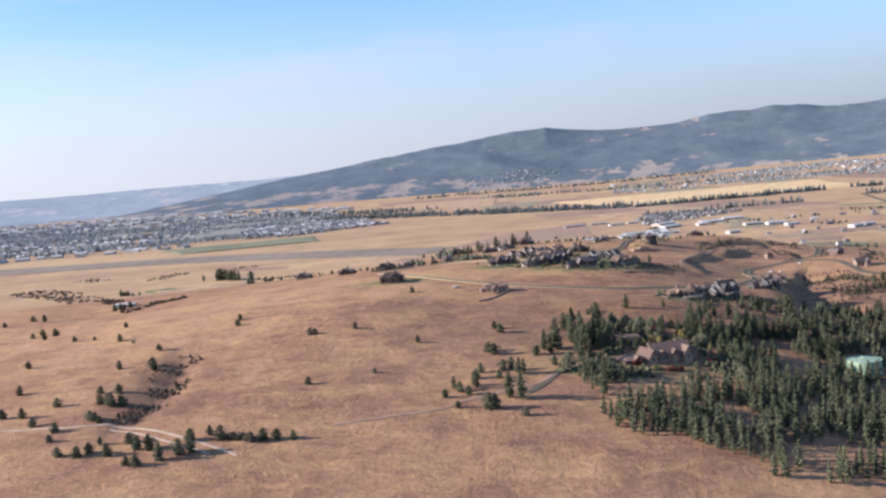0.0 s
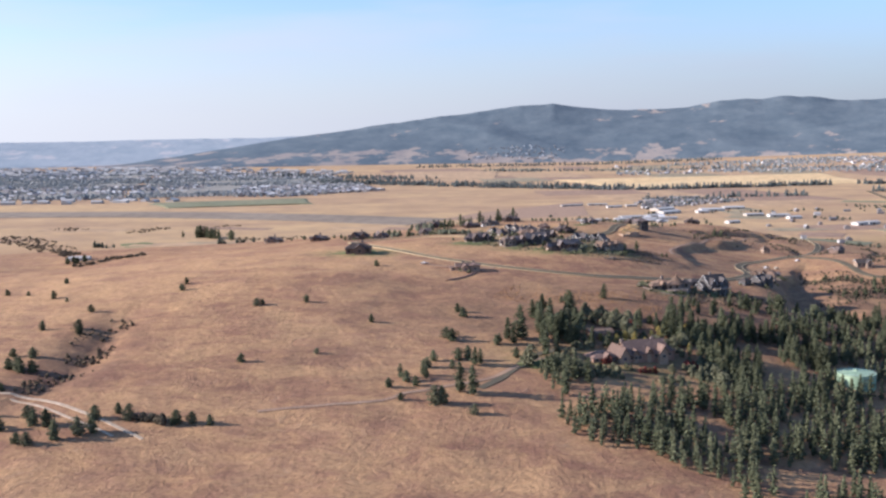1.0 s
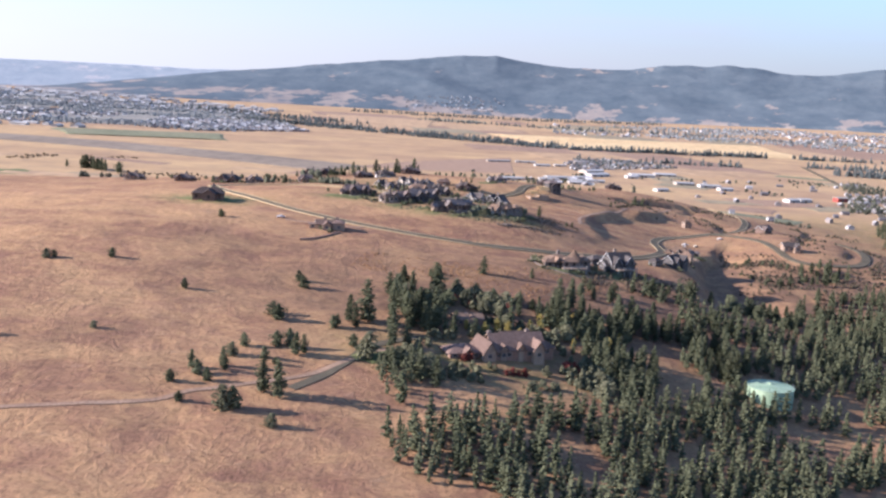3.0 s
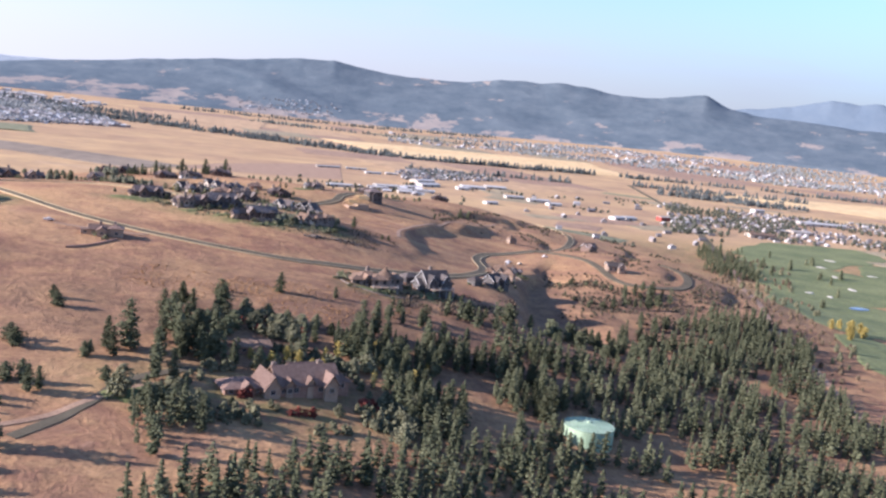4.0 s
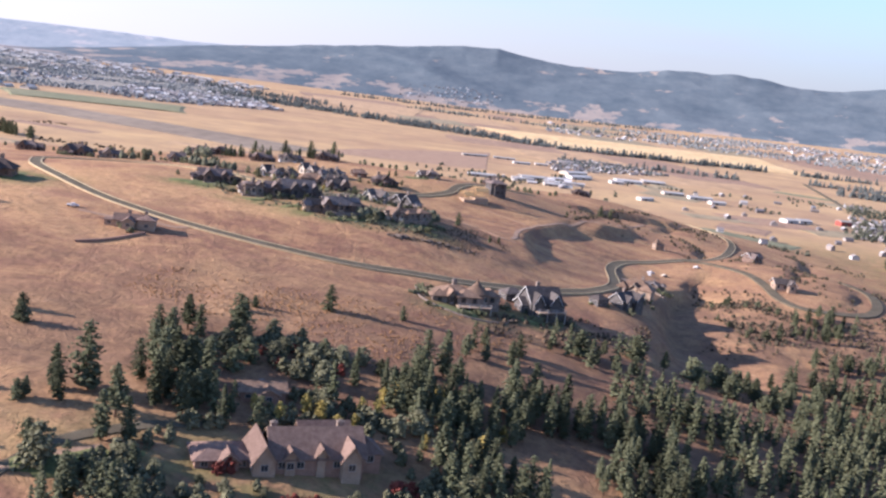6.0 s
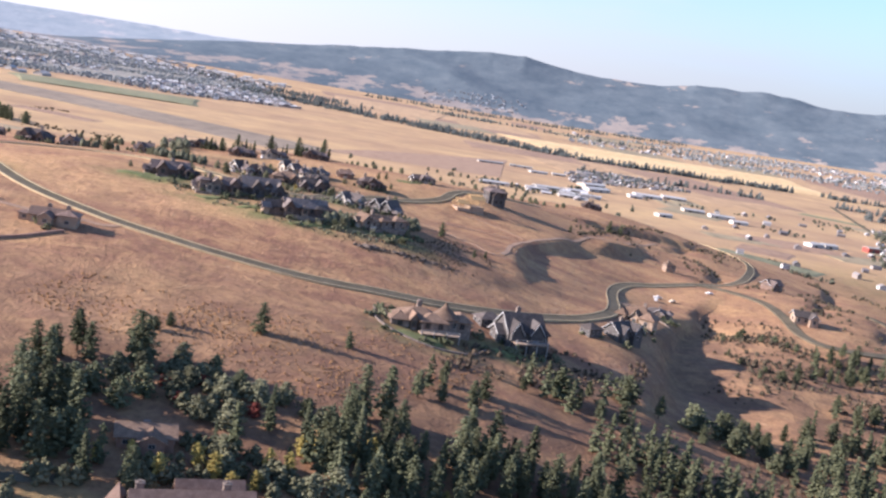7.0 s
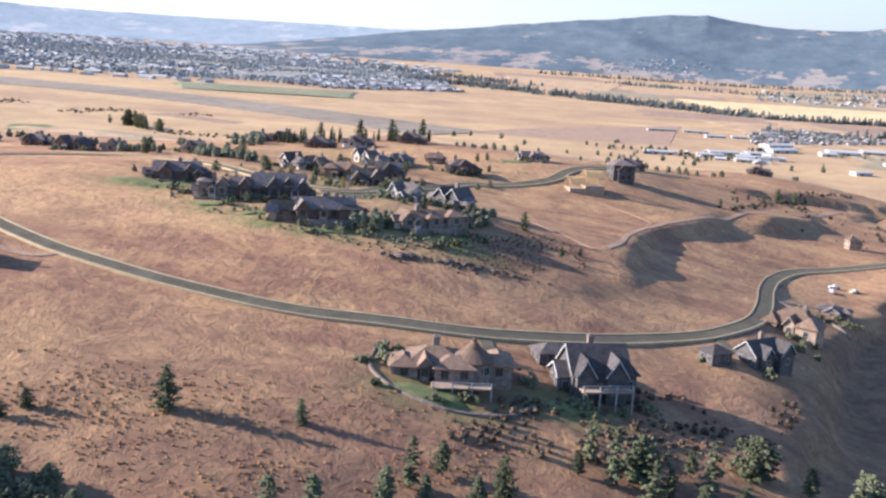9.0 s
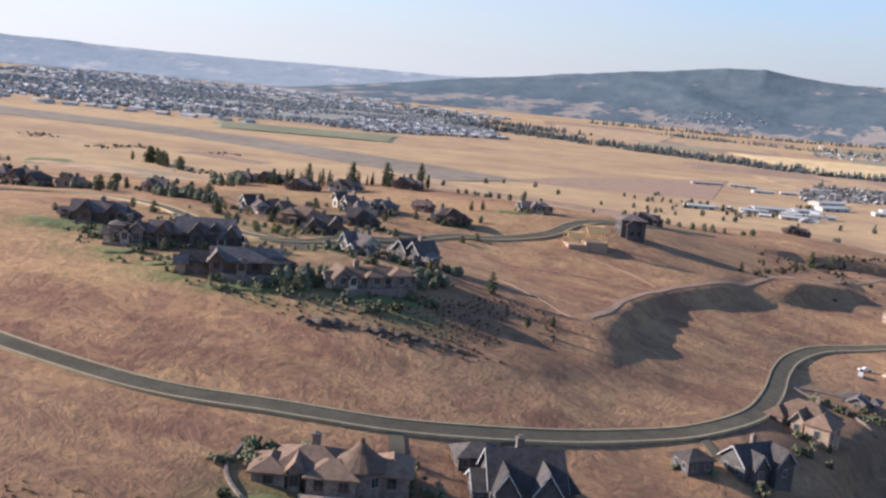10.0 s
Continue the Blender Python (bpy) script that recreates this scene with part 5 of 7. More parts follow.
for i, (x, y, n) in enumerate(((260, 778, 26), (277, 786, 22), (216, 578, 16), (220, 552, 12), (226, 530, 12), (230, 518, 10), (223, 544, 8), (262, 622, 24), (276, 644, 30), (332, 800, 30), (345, 858, 26), (265, 586, 20), (276, 590, 24), (248, 664, 22), (263, 706, 26), (252, 684, 20), (355, 933, 20), (362, 800, 30), (300, 628, 30), (282, 578, 30), (271, 574, 22), (272, 552, 30), (300, 582, 26), (204, 732, 14), (184, 727, 12), (230, 690, 20), (240, 716, 24))):
    r = random.Random(i + 300)
    knolls += [(x + r.gauss(0, 5), y + r.gauss(0, 7)) for _ in range(n)]
# strips beside the track stand in for a hedge and its shadow band
knolls += strip_points((170, 668), (203, 748), 1.6, 60, 92) + strip_points((205, 752), (234, 786), 2.0, 40, 93)
stuff_trees("knoll_brush", "dark brush in the folds of the eastern knolls", "brush", [q for q in knolls if (int(q[0] // 2), int(q[1] // 2)) not in ROAD_CELLS], M["scrub"], 0.3, 1.3, 9, "round", 0.8)
draw = random.Random(91)
tussocks = []
while len(tussocks) < 1500:
    x, y = draw.uniform(25, 125), draw.uniform(404, 456)
    if inside(x, y, [(30, 430), (48, 420), (66, 424), (86, 414), (104, 424), (122, 448), (104, 456), (84, 450), (56, 446), (36, 446)]) and speckle(x, y, 9, 5) + 0.5 * speckle(x, y, 3.5, 6) > draw.uniform(-1.0, 0.9):
        tussocks.append((x, y))
stuff_trees("dry_tussocks", "golden-brown tussocks in the dry grass", "grass", tussocks, M["tussock"], 0.06, 0.2, 4, "round", 1.3)


# ---- houses ----
def box(bm, x0, x1, y0, y1, z0, z1):
    v = [bm.verts.new(c) for c in ((x0, y0, z0), (x1, y0, z0), (x1, y1, z0), (x0, y1, z0), (x0, y0, z1), (x1, y0, z1), (x1, y1, z1), (x0, y1, z1))]
    for q in ((0, 3, 2, 1), (4, 5, 6, 7), (0, 1, 5, 4), (1, 2, 6, 5), (2, 3, 7, 6), (3, 0, 4, 7)):
        bm.faces.new([v[i] for i in q])


def prism(bm, outline, x0, x1, axis):
    """An outline of (across, up) pushed along the x or y axis."""
    def at(s, q):
        return (s, q[0], q[1]) if axis == "x" else (q[0], s, q[1])
    a, b = [bm.verts.new(at(x0, q)) for q in outline], [bm.verts.new(at(x1, q)) for q in outline]
    n = len(outline)
    bm.faces.new(a)
    bm.faces.new(b[::-1])
    for i in range(n):
        bm.faces.new((a[i], b[i], b[(i + 1) % n], a[(i + 1) % n]))


def ring_mesh(bm, profile, n=20, cx=0.0, cy=0.0):
    """A turned solid from (radius, height) pairs."""
    rings = [[bm.verts.new((cx + r * math.cos(6.2832 * k / n), cy + r * math.sin(6.2832 * k / n), z)) for k in range(n)] for r, z in profile]
    for a, b in zip(rings, rings[1:]):
        for k in range(n):
            bm.faces.new((a[k], a[(k + 1) % n], b[(k + 1) % n], b[k]))
    bm.faces.new(rings[0][::-1])
    bm.faces.new(rings[-1])


def window_meshes():
    bm = bmesh.new()
    for s in (-1, 1):
        box(bm, s * 0.55 - 0.045, s * 0.55 + 0.045, -0.07, 0.07, -0.7, 0.7)
        box(bm, -0.595, 0.595, -0.07, 0.07, s * 0.7 - 0.05, s * 0.7 + 0.05)
    box(bm, -0.03, 0.03, -0.06, 0.06, -0.66, 0.66)
    a = bpy.data.meshes.new("window")
    bm.to_mesh(a)
    bm.clear()
    box(bm, -0.53, 0.53, -0.04, 0.04, -0.64, 0.64)
    b = bpy.data.meshes.new("pane")
    bm.to_mesh(b)
    bm.free()
    b.materials.append(M["glass"])
    out = {}
    for key in ("frame", "dark_roof"):
        out[key] = a.copy()
        out[key].materials.append(M[key])
    return out, b


WINDOW, PANE = window_meshes()


def gable_roof(bm, x0, x1, y0, y1, z, rise, axis, over=0.5, thick=0.22):
    lo, hi = (y0, y1) if axis == "x" else (x0, x1)
    a, b = (x0, x1) if axis == "x" else (y0, y1)
    mid, half = (lo + hi) / 2, (hi - lo) / 2
    e = rise * over / half
    prism(bm, [(lo - over, z - e), (mid, z + rise), (hi + over, z - e), (hi + over, z - e + thick), (mid, z + rise + thick * 1.3), (lo - over, z - e + thick)], a - over, b + over, axis)


def hip_roof(bm, x0, x1, y0, y1, z, rise, over=0.5, thick=0.2):
    X0, X1, Y0, Y1 = x0 - over, x1 + over, y0 - over, y1 + over
    if X1 - X0 >= Y1 - Y0:
        d = (Y1 - Y0) / 2 * 0.95
        r = [(X0 + d, (Y0 + Y1) / 2), (X1 - d, (Y0 + Y1) / 2)]
    else:
        d = (X1 - X0) / 2 * 0.95
        r = [((X0 + X1) / 2, Y0 + d), ((X0 + X1) / 2, Y1 - d)]
    low = [bm.verts.new((x, y, z - 0.15)) for x, y in ((X0, Y0), (X1, Y0), (X1, Y1), (X0, Y1))]
    eav = [bm.verts.new((x, y, z - 0.15 + thick)) for x, y in ((X0, Y0), (X1, Y0), (X1, Y1), (X0, Y1))]
    top = [bm.verts.new((x, y, z + rise)) for x, y in r]
    bm.faces.new(low[::-1])
    for i in range(4):
        bm.faces.new((low[i], low[(i + 1) % 4], eav[(i + 1) % 4], eav[i]))
    if X1 - X0 >= Y1 - Y0:
        sides = ((0, 1, 5, 4), (1, 2, 5), (2, 3, 4, 5), (3, 0, 4))
    else:
        sides = ((0, 1, 4), (1, 2, 5, 4), (2, 3, 5), (3, 0, 4, 5))
    vs = eav + top
    for q in sides:
        bm.faces.new([vs[i] for i in q])


def house(x, y, turn, volumes, wall, roof, label, trim="white", group="", chimneys=(), garage=None, deck=None, turret=None, low=2.5, name="house", windows=True, size=(1, 1, 1)):
    """A house of several blocks: (x0, x1, y0, y1, wall height, roof kind, rise), and the wall where it differs."""
    ob = new(name)
    ob.matrix_basis = pose(x, y, ground_z(x, y), 0, 0, turn) @ Matrix.Diagonal((*size, 1))
    for i, block in enumerate(volumes):
        x0, x1, y0, y1, h, kind, rise = block[:7]
        bm = bmesh.new()
        s = 0.004 * i
        box(bm, x0 + s, x1 - s, y0 + s, y1 - s, -low, h)
        if kind in ("gx", "gy"):
            if kind == "gx":
                prism(bm, [(y0 + s, h - 0.01), (y1 - s, h - 0.01), ((y0 + y1) / 2, h + rise * 0.97)], x0 + s, x1 - s, "x")
            else:
                prism(bm, [(x0 + s, h - 0.01), (x1 - s, h - 0.01), ((x0 + x1) / 2, h + rise * 0.97)], y0 + s, y1 - s, "y")
        part("wall", bm, M[block[7] if len(block) > 7 else wall], ob)
        bm = bmesh.new()
        if kind == "h":
            hip_roof(bm, x0, x1, y0, y1, h, rise)
        elif kind == "flat":
            box(bm, x0 - 0.2, x1 + 0.2, y0 - 0.2, y1 + 0.2, h, h + 0.3)
        else:
            gable_roof(bm, x0, x1, y0, y1, h, rise, kind[1])
        part("roof", bm, M[roof], ob)
        if kind in ("gx", "gy"):               # pale barge boards on the gable ends
            lo, hi = (y0, y1) if kind == "gx" else (x0, x1)
            a, b = (x0, x1) if kind == "gx" else (y0, y1)
            mid, e = (lo + hi) / 2, rise * 0.5 / ((hi - lo) / 2)
            for q in ((a - 0.56, a - 0.503), (b + 0.503, b + 0.56)):
                bm = bmesh.new()
                prism(bm, [(lo - 0.5, h - e - 0.06), (mid, h + rise - 0.06), (hi + 0.5, h - e - 0.06), (hi + 0.5, h - e + 0.1), (mid, h + rise + 0.12), (lo - 0.5, h - e + 0.1)], q[0], q[1], kind[1])
                part("barge_board", bm, M[trim], ob)
        if not windows:
            continue
        for side in range(4):
            ln = (x1 - x0) if side % 2 == 0 else (y1 - y0)
            count = max(1, int(ln / 2.6))
            for st in range(max(1, int(h / 2.5))):
                for k in range(count):
                    t = (k + 0.5) / count
                    px, py, rz = ((x0 + t * ln, y0 - 0.03, 0), (x1 + 0.03, y0 + t * ln, 90), (x0 + t * ln, y1 + 0.03, 0), (x0 - 0.03, y0 + t * ln, 90))[side]
                    pz = 1.5 + st * 2.6
                    if any(j != i and a - 0.4 < px < b + 0.4 and c - 0.4 < py < d + 0.4 and pz < hh + 0.5 for j, (a, b, c, d, hh) in enumerate(q[:5] for q in volumes)):
                        continue
                    if garage and abs(px - garage[0]) < 2.6 and abs(py - garage[1]) < 1.2 and st == 0:
                        continue
                    w = shared("window", WINDOW[trim if trim in WINDOW else "frame"], pose(px, py, pz, 0, 0, rz), ob)
                    shared("pane", PANE, Matrix.Identity(4), w)
    for cx, cy, top in chimneys:
        bm = bmesh.new()
        box(bm, cx - 0.5, cx + 0.5, cy - 0.4, cy + 0.4, 0.5, top)
        box(bm, cx - 0.6, cx + 0.6, cy - 0.5, cy + 0.5, top, top + 0.2)
        box(bm, cx - 0.25, cx + 0.25, cy - 0.2, cy + 0.2, top + 0.2, top + 0.5)
        part("chimney", bm, M["stone"], ob, "stone chimney stack")
    if garage:
        bm = bmesh.new()
        gx, gy = garage
        for i in range(4):
            box(bm, gx - 2.2, gx + 2.2, gy - 0.07, gy + 0.07, 0.02 + i * 0.55, 0.53 + i * 0.55)
        part("garage_door", bm, M[trim], ob, "panelled garage door")
    if deck:
        dx0, dx1, dy0, dy1, dz = deck
        bm = bmesh.new()
        box(bm, dx0, dx1, dy0, dy1, dz - 0.2, dz)
        part("deck", bm, M["stucco"], ob, "raised timber deck")
        n = max(2, int((dx1 - dx0) / 2.5))
        for i in range(n + 1):
            bm = bmesh.new()
            px = dx0 + 0.15 + (dx1 - dx0 - 0.3) * i / n
            ey = dy0 + 0.15 if abs(dy0) > abs(dy1) else dy1 - 0.15
            box(bm, px - 0.1, px + 0.1, ey - 0.1, ey + 0.1, -low, dz + 0.9)
            part("post", bm, M["frame"], ob)
        bm = bmesh.new()
        ey = dy0 + 0.1 if abs(dy0) > abs(dy1) else dy1 - 0.1
        for z in (0.45, 0.9):
            box(bm, dx0, dx1, ey - 0.05, ey + 0.05, dz + z - 0.06, dz + z)
        part("railing", bm, M["frame"], ob)
    if turret:
        tx, ty, r, h, rise = turret
        bm = bmesh.new()
        ring_mesh(bm, [(r, -low), (r, h)], 20, tx, ty)
        part("turret", bm, M[wall], ob, "round turret")
        bm = bmesh.new()
        ring_mesh(bm, [(r + 0.5, h - 0.15), (r + 0.5, h + 0.1), (r * 0.45, h + rise * 0.6), (0.35, h + rise), (0.3, h + rise + 0.5), (0.05, h + rise + 0.6)], 20, tx, ty)
        part("turret_roof", bm, M[roof], ob, "conical shingle roof")
        for k in range(7):
            a = 6.2832 * k / 7
            w = shared("window", WINDOW["frame"], pose(tx + (r + 0.03) * math.cos(a), ty + (r + 0.03) * math.sin(a), h - 1.3, 0, 0, 90 + math.degrees(a)), ob)
            shared("pane", PANE, Matrix.Identity(4), w)
    return tagged(ob, label, "house", group)


# hilltop village
def village_house(x, y, turn, volumes, wall, roof, trim, label, chimneys=(), terrace=None, patio="stone"):
    r = random.Random(int(x * 7 + y))
    # paler wall colour on the small wings and bays imitates sunlit gable ends
    lit = "stucco" if wall == "brown_siding" else "white" if wall == "cream" else "cream"
    x0, x1 = min(q[0] for q in volumes), max(q[1] for q in volumes)
    y0 = min(q[2] for q in volumes)
    extra = [(x0 - 1.2, x0 + 0.6, y0 + 1.2, y0 + 3.4, r.uniform(1.5, 2.0), "gx", 0.9, lit), (x1 - 0.5, x1 + 1.4, y0 + 1.0, y0 + 3.6, r.uniform(1.3, 1.8), "h", 0.7)]
    c = r.uniform(x0 + 1.5, x1 - 2.5)
    extra.append((c, c + r.uniform(1.2, 1.8), y0 - r.uniform(0.4, 0.9), y0 + 1.5, r.uniform(1.6, 2.2), r.choice(("gy", "h")), 0.7, lit))
    thing = house(x, y, turn, volumes + extra, wall, roof, label, trim, "hilltop houses", chimneys, size=(0.95, 0.95, 0.98))
    if terrace:
        bm = bmesh.new()
        box(bm, terrace[0], terrace[1], terrace[2], terrace[3], -1.6, 0.12)
        part("terrace", bm, M[patio], thing, "raised paved terrace")
        bm = bmesh.new()
        for a, b, c, d in ((terrace[0], terrace[1], terrace[2] - 0.15, terrace[2] + 0.1), (terrace[0] - 0.15, terrace[0] + 0.1, terrace[2], terrace[3] - 0.4)):
            box(bm, a, b, c, d, -1.6, 0.4)
        part("terrace_wall", bm, M["stone"], thing, "low stone parapet")


village_house(28, 545, 22, [(-6, 5, -2.4, 2.6, 2.3, "gx", 1.8), (-4.6, -1.6, -3.7, 0.5, 2.4, "gy", 1.7), (1.2, 4.0, -3.4, 0, 2.2, "gy", 1.5), (4.2, 7.0, -1.8, 2.4, 1.9, "h", 1.2), (-7.2, -5.2, -1.6, 2, 1.9, "h", 1.0)], "brown_siding", "dark_roof", "dark_roof", "dark brown house with many gables beside a lawn", [(0.2, 0.4, 4.8)], (-5, 2, -5.6, -3.4))
village_house(42, 531, 22, [(-3.2, 2.8, -1.8, 2.4, 2.6, "h", 1.2), (-3.0, -0.4, -2.7, 0.6, 3.5, "h", 0.7), (1.0, 3.4, -2.5, 0.5, 3.2, "gy", 1.1)], "stone", "dark_roof", "cream", "stone house with a square tower block on the hilltop", [(0.4, 0.6, 5.0)], (-4, 3, -4.6, -2.3))
village_house(48.5, 534, 18, [(-3, 3, -2.3, 2.4, 2.5, "gx", 1.7), (-1.4, 1.6, -3.4, 0, 2.7, "gy", 1.6)], "brown_siding", "dark_roof", "dark_roof", "dark brown house with a central gable", [(1.8, 0.8, 4.6)])
village_house(56, 537, 22, [(-6, 5.2, -2.8, 2.8, 2.9, "gx", 2.3), (3.4, 6.4, -3.4, 3.2, 2.6, "gy", 1.7), (-3.4, -0.4, -3.7, 0, 2.8, "gy", 1.7), (0.6, 2.2, -3.0, 0, 3.6, "gy", 0.8)], "grey_siding", "grey_roof", "dark_roof", "long dark grey house with a steep slate roof", [(-4.5, 0.8, 5.6)])
village_house(69, 522, 28, [(-10, -4.2, -1.9, 2.0, 1.9, "gx", 1.4), (-4.6, 8, -2.6, 2.6, 2.4, "gx", 1.8), (-5.2, -2.6, -3.4, 0, 2.5, "gy", 1.5), (4.4, 9.4, -3.2, 1.8, 2.2, "h", 1.5)], "brown_siding", "grey_roof", "dark_roof", "long low house with a grey shingle roof and two chimneys", [(1.6, 0.4, 4.9), (4.2, 0.2, 4.8)], (-3, 9, -5.8, -3.0))
village_house(91, 531, 36, [(-7.6, 7.6, -2.8, 3, 2.0, "h", 1.5), (-7.8, -4.6, -3.7, 0.8, 2.3, "gy", 1.5), (-1.2, 2.4, -3.5, 0, 2.3, "h", 1.2), (3.6, 7.8, -3.5, 1.6, 2.5, "h", 1.1)], "stone", "tan_roof", "cream", "sprawling stone house with brown roofs and a pale chimney", [(-2.6, 0, 4.5)], (-6, 6, -6.0, -3.3), "stucco")
village_house(91, 565, -34, [(-3.8, 0.4, -3.0, 3.0, 2.7, "gy", 2.0), (0.2, 4.2, -2.4, 3.2, 2.9, "gy", 2.0), (-5.6, -3.4, -1.8, 2.6, 2.0, "gx", 1.3), (3.9, 6.0, -1.6, 2.4, 2.0, "h", 1.1)], "grey_siding", "grey_roof", "white", "grey gabled house with bright white trim", [(0, 1.6, 5.6)])
village_house(81, 557, -30, [(-2.6, 3.4, -2.2, 2.4, 2.4, "gx", 1.6), (-3.2, -0.6, -3.0, 0.6, 2.5, "gy", 1.7)], "cream", "grey_roof", "white", "grey-roofed house with a white gable", [(1.5, 0.6, 4.5)])
village_house(38, 600, -40, [(-2.2, 2.2, -2.6, 2.6, 2.3, "gy", 2.0), (1.8, 5.0, -1.8, 2.2, 1.9, "gx", 1.3)], "cream", "dark_roof", "white", "pale gabled house with a dark roof", [(2.4, 0.6, 4.2)])
village_house(45, 604, -26, [(-3.8, 3.8, -2.4, 2.4, 2.1, "h", 1.6), (-3.4, -1.0, -3.4, 0, 2.2, "gy", 1.4), (0.8, 3.2, -3.2, 0, 2.2, "gy", 1.4)], "stucco", "tan_roof", "cream", "wide tan house with a hipped roof", [(0, 1, 4.2)])
village_house(56, 590, 10, [(-4.6, 4.4, -3.0, 3.2, 2.8, "h", 2.0), (-4.8, -1.6, -3.9, 0, 3.2, "h", 1.4), (1.4, 4.0, -3.8, 0, 2.6, "gy", 1.5)], "stone", "tan_roof", "dark_roof", "large brown stone house with hipped roofs in the village", [(0.6, 0.8, 5.6)], (-3.5, 3, -5.8, -3.6))
village_house(66, 578, 20, [(-4.0, 3.6, -2.6, 2.8, 2.6, "gx", 2.0), (0.8, 3.8, -3.6, 0, 2.8, "gy", 1.7), (-4.4, -1.8, -3.2, 0.4, 2.4, "gy", 1.5)], "brown_siding", "grey_roof", "dark_roof", "dark house with steep slate roofs in the village", [(-0.6, 0.8, 5.4)], (-3, 3, -5.4, -3.4))
village_house(64, 613, 14, [(-3.8, 3.8, -2.6, 2.8, 2.8, "gx", 1.9), (-1.6, 1.4, -3.6, 0, 2.9, "gy", 1.7)], "grey_siding", "grey_roof", "dark_roof", "dark grey house behind the lane", [(2.6, 0.6, 5.2)])
village_house(52, 640, -38, [(-4.8, 4.2, -2.8, 3.0, 2.8, "h", 1.7), (-4.6, -1.8, -3.8, 0, 3.2, "gy", 1.6), (0.6, 3.4, -3.6, 0, 3.0, "gy", 1.5), (3.8, 6.6, -2.2, 2.6, 2.3, "h", 1.3)], "cream", "dark_roof", "white", "large cream house with dark roofs", [(0, 1, 5.4), (5, 0.6, 4.4)])
village_house(61, 645, -24, [(-3.8, 3.8, -2.4, 2.6, 2.1, "h", 1.5), (-2.6, -0.4, -3.4, 0, 2.2, "gy", 1.3), (1.0, 3.2, -3.2, 0, 2.2, "gy", 1.3)], "stucco", "grey_roof", "cream", "tan house with a grey hipped roof", [(0.4, 0.8, 4.2)])
village_house(71, 653, 6, [(-2.2, 2.2, -1.8, 2.0, 1.8, "gx", 1.3)], "rosy", "clay_roof", "cream", "small house with a reddish roof", [(1, 0.5, 3.4)])
village_house(82, 641, 16, [(-4.2, 3.8, -2.6, 2.8, 2.8, "h", 1.9), (-1.2, 1.8, -3.6, 0, 3.0, "gy", 1.7), (3.4, 5.2, -2.0, 2.2, 2.2, "h", 1.2)], "brown_siding", "dark_roof", "dark_roof", "dark brown two-storey house at the lane", [(-2.4, 0.8, 5.4)])
village_house(102, 676, 24, [(-4.6, 0.4, -1.8, 2.2, 1.8, "gx", 1.4), (-1.8, 0.4, -2.6, 0, 2.0, "gy", 1.3), (0.2, 4.6, -2.4, 2.6, 2.2, "h", 1.6)], "stucco", "dark_roof", "white", "small dark-roofed house with a pale gable on a knoll", [(2, 0.6, 4.2)])
village_house(-38, 617, -6, [(-6.4, 4.6, -3.0, 3.2, 2.6, "h", 2.2), (-5.8, -2.6, -4.0, 0, 2.8, "gy", 1.8), (0.4, 3.2, -3.8, 0, 2.6, "gy", 1.7)], "brown_siding", "dark_roof", "dark_roof", "large dark house at the hill's edge", [(0, 1, 5.6)])
village_house(-28, 619, 20, [(-2.0, 2.0, -2.4, 2.4, 2.2, "gy", 1.8), (1.7, 4.6, -1.8, 2.2, 1.9, "gx", 1.3)], "stucco", "dark_roof", "cream", "tan house with a steep gable", [(2.6, 0.5, 4.2)])
village_house(-1, 622, 12, [(-2.8, 2.8, -2.2, 2.4, 2.1, "gx", 1.6), (-2.6, -0.4, -3.2, 0, 2.2, "gy", 1.5)], "stucco", "dark_roof", "cream", "tan house behind a hedge", [(1.2, 0.6, 4.2)])
for x, y, turn, wall, label in ((26, 668, 15, "brown_siding", "dark house among conifers at the hill's edge"), (5, 692, 10, "brown_siding", "low dark house at the hill's edge"), (-4, 690, 0, "stucco", "small tan house at the hill's edge"), (38, 676, 20, "cream", "cream house among conifers at the hill's edge"), (-66, 640, 5, "brown_siding", "dark low house at the hill's edge"), (-96, 655, 0, "stucco", "tan low house at the hill's edge"), (53, 700, 5, "brown_siding", "dark house behind tall pines"), (136, 716, 10, "brown_siding", "dark house beyond the crest"), (198, 808, 0, "brown_siding", "dark house beyond the knoll")):
    village_house(x, y, turn, [(-4.2, 3.4, -2.4, 2.6, 2.3, "h", 1.8), (-3.6, -1.2, -3.4, 0, 2.4, "gy", 1.5), (3.0, 5.2, -1.8, 2.2, 1.9, "gx", 1.2)], wall, "dark_roof", "cream" if wall != "brown_siding" else "dark_roof", label, [(1, 0.8, 4.8)])
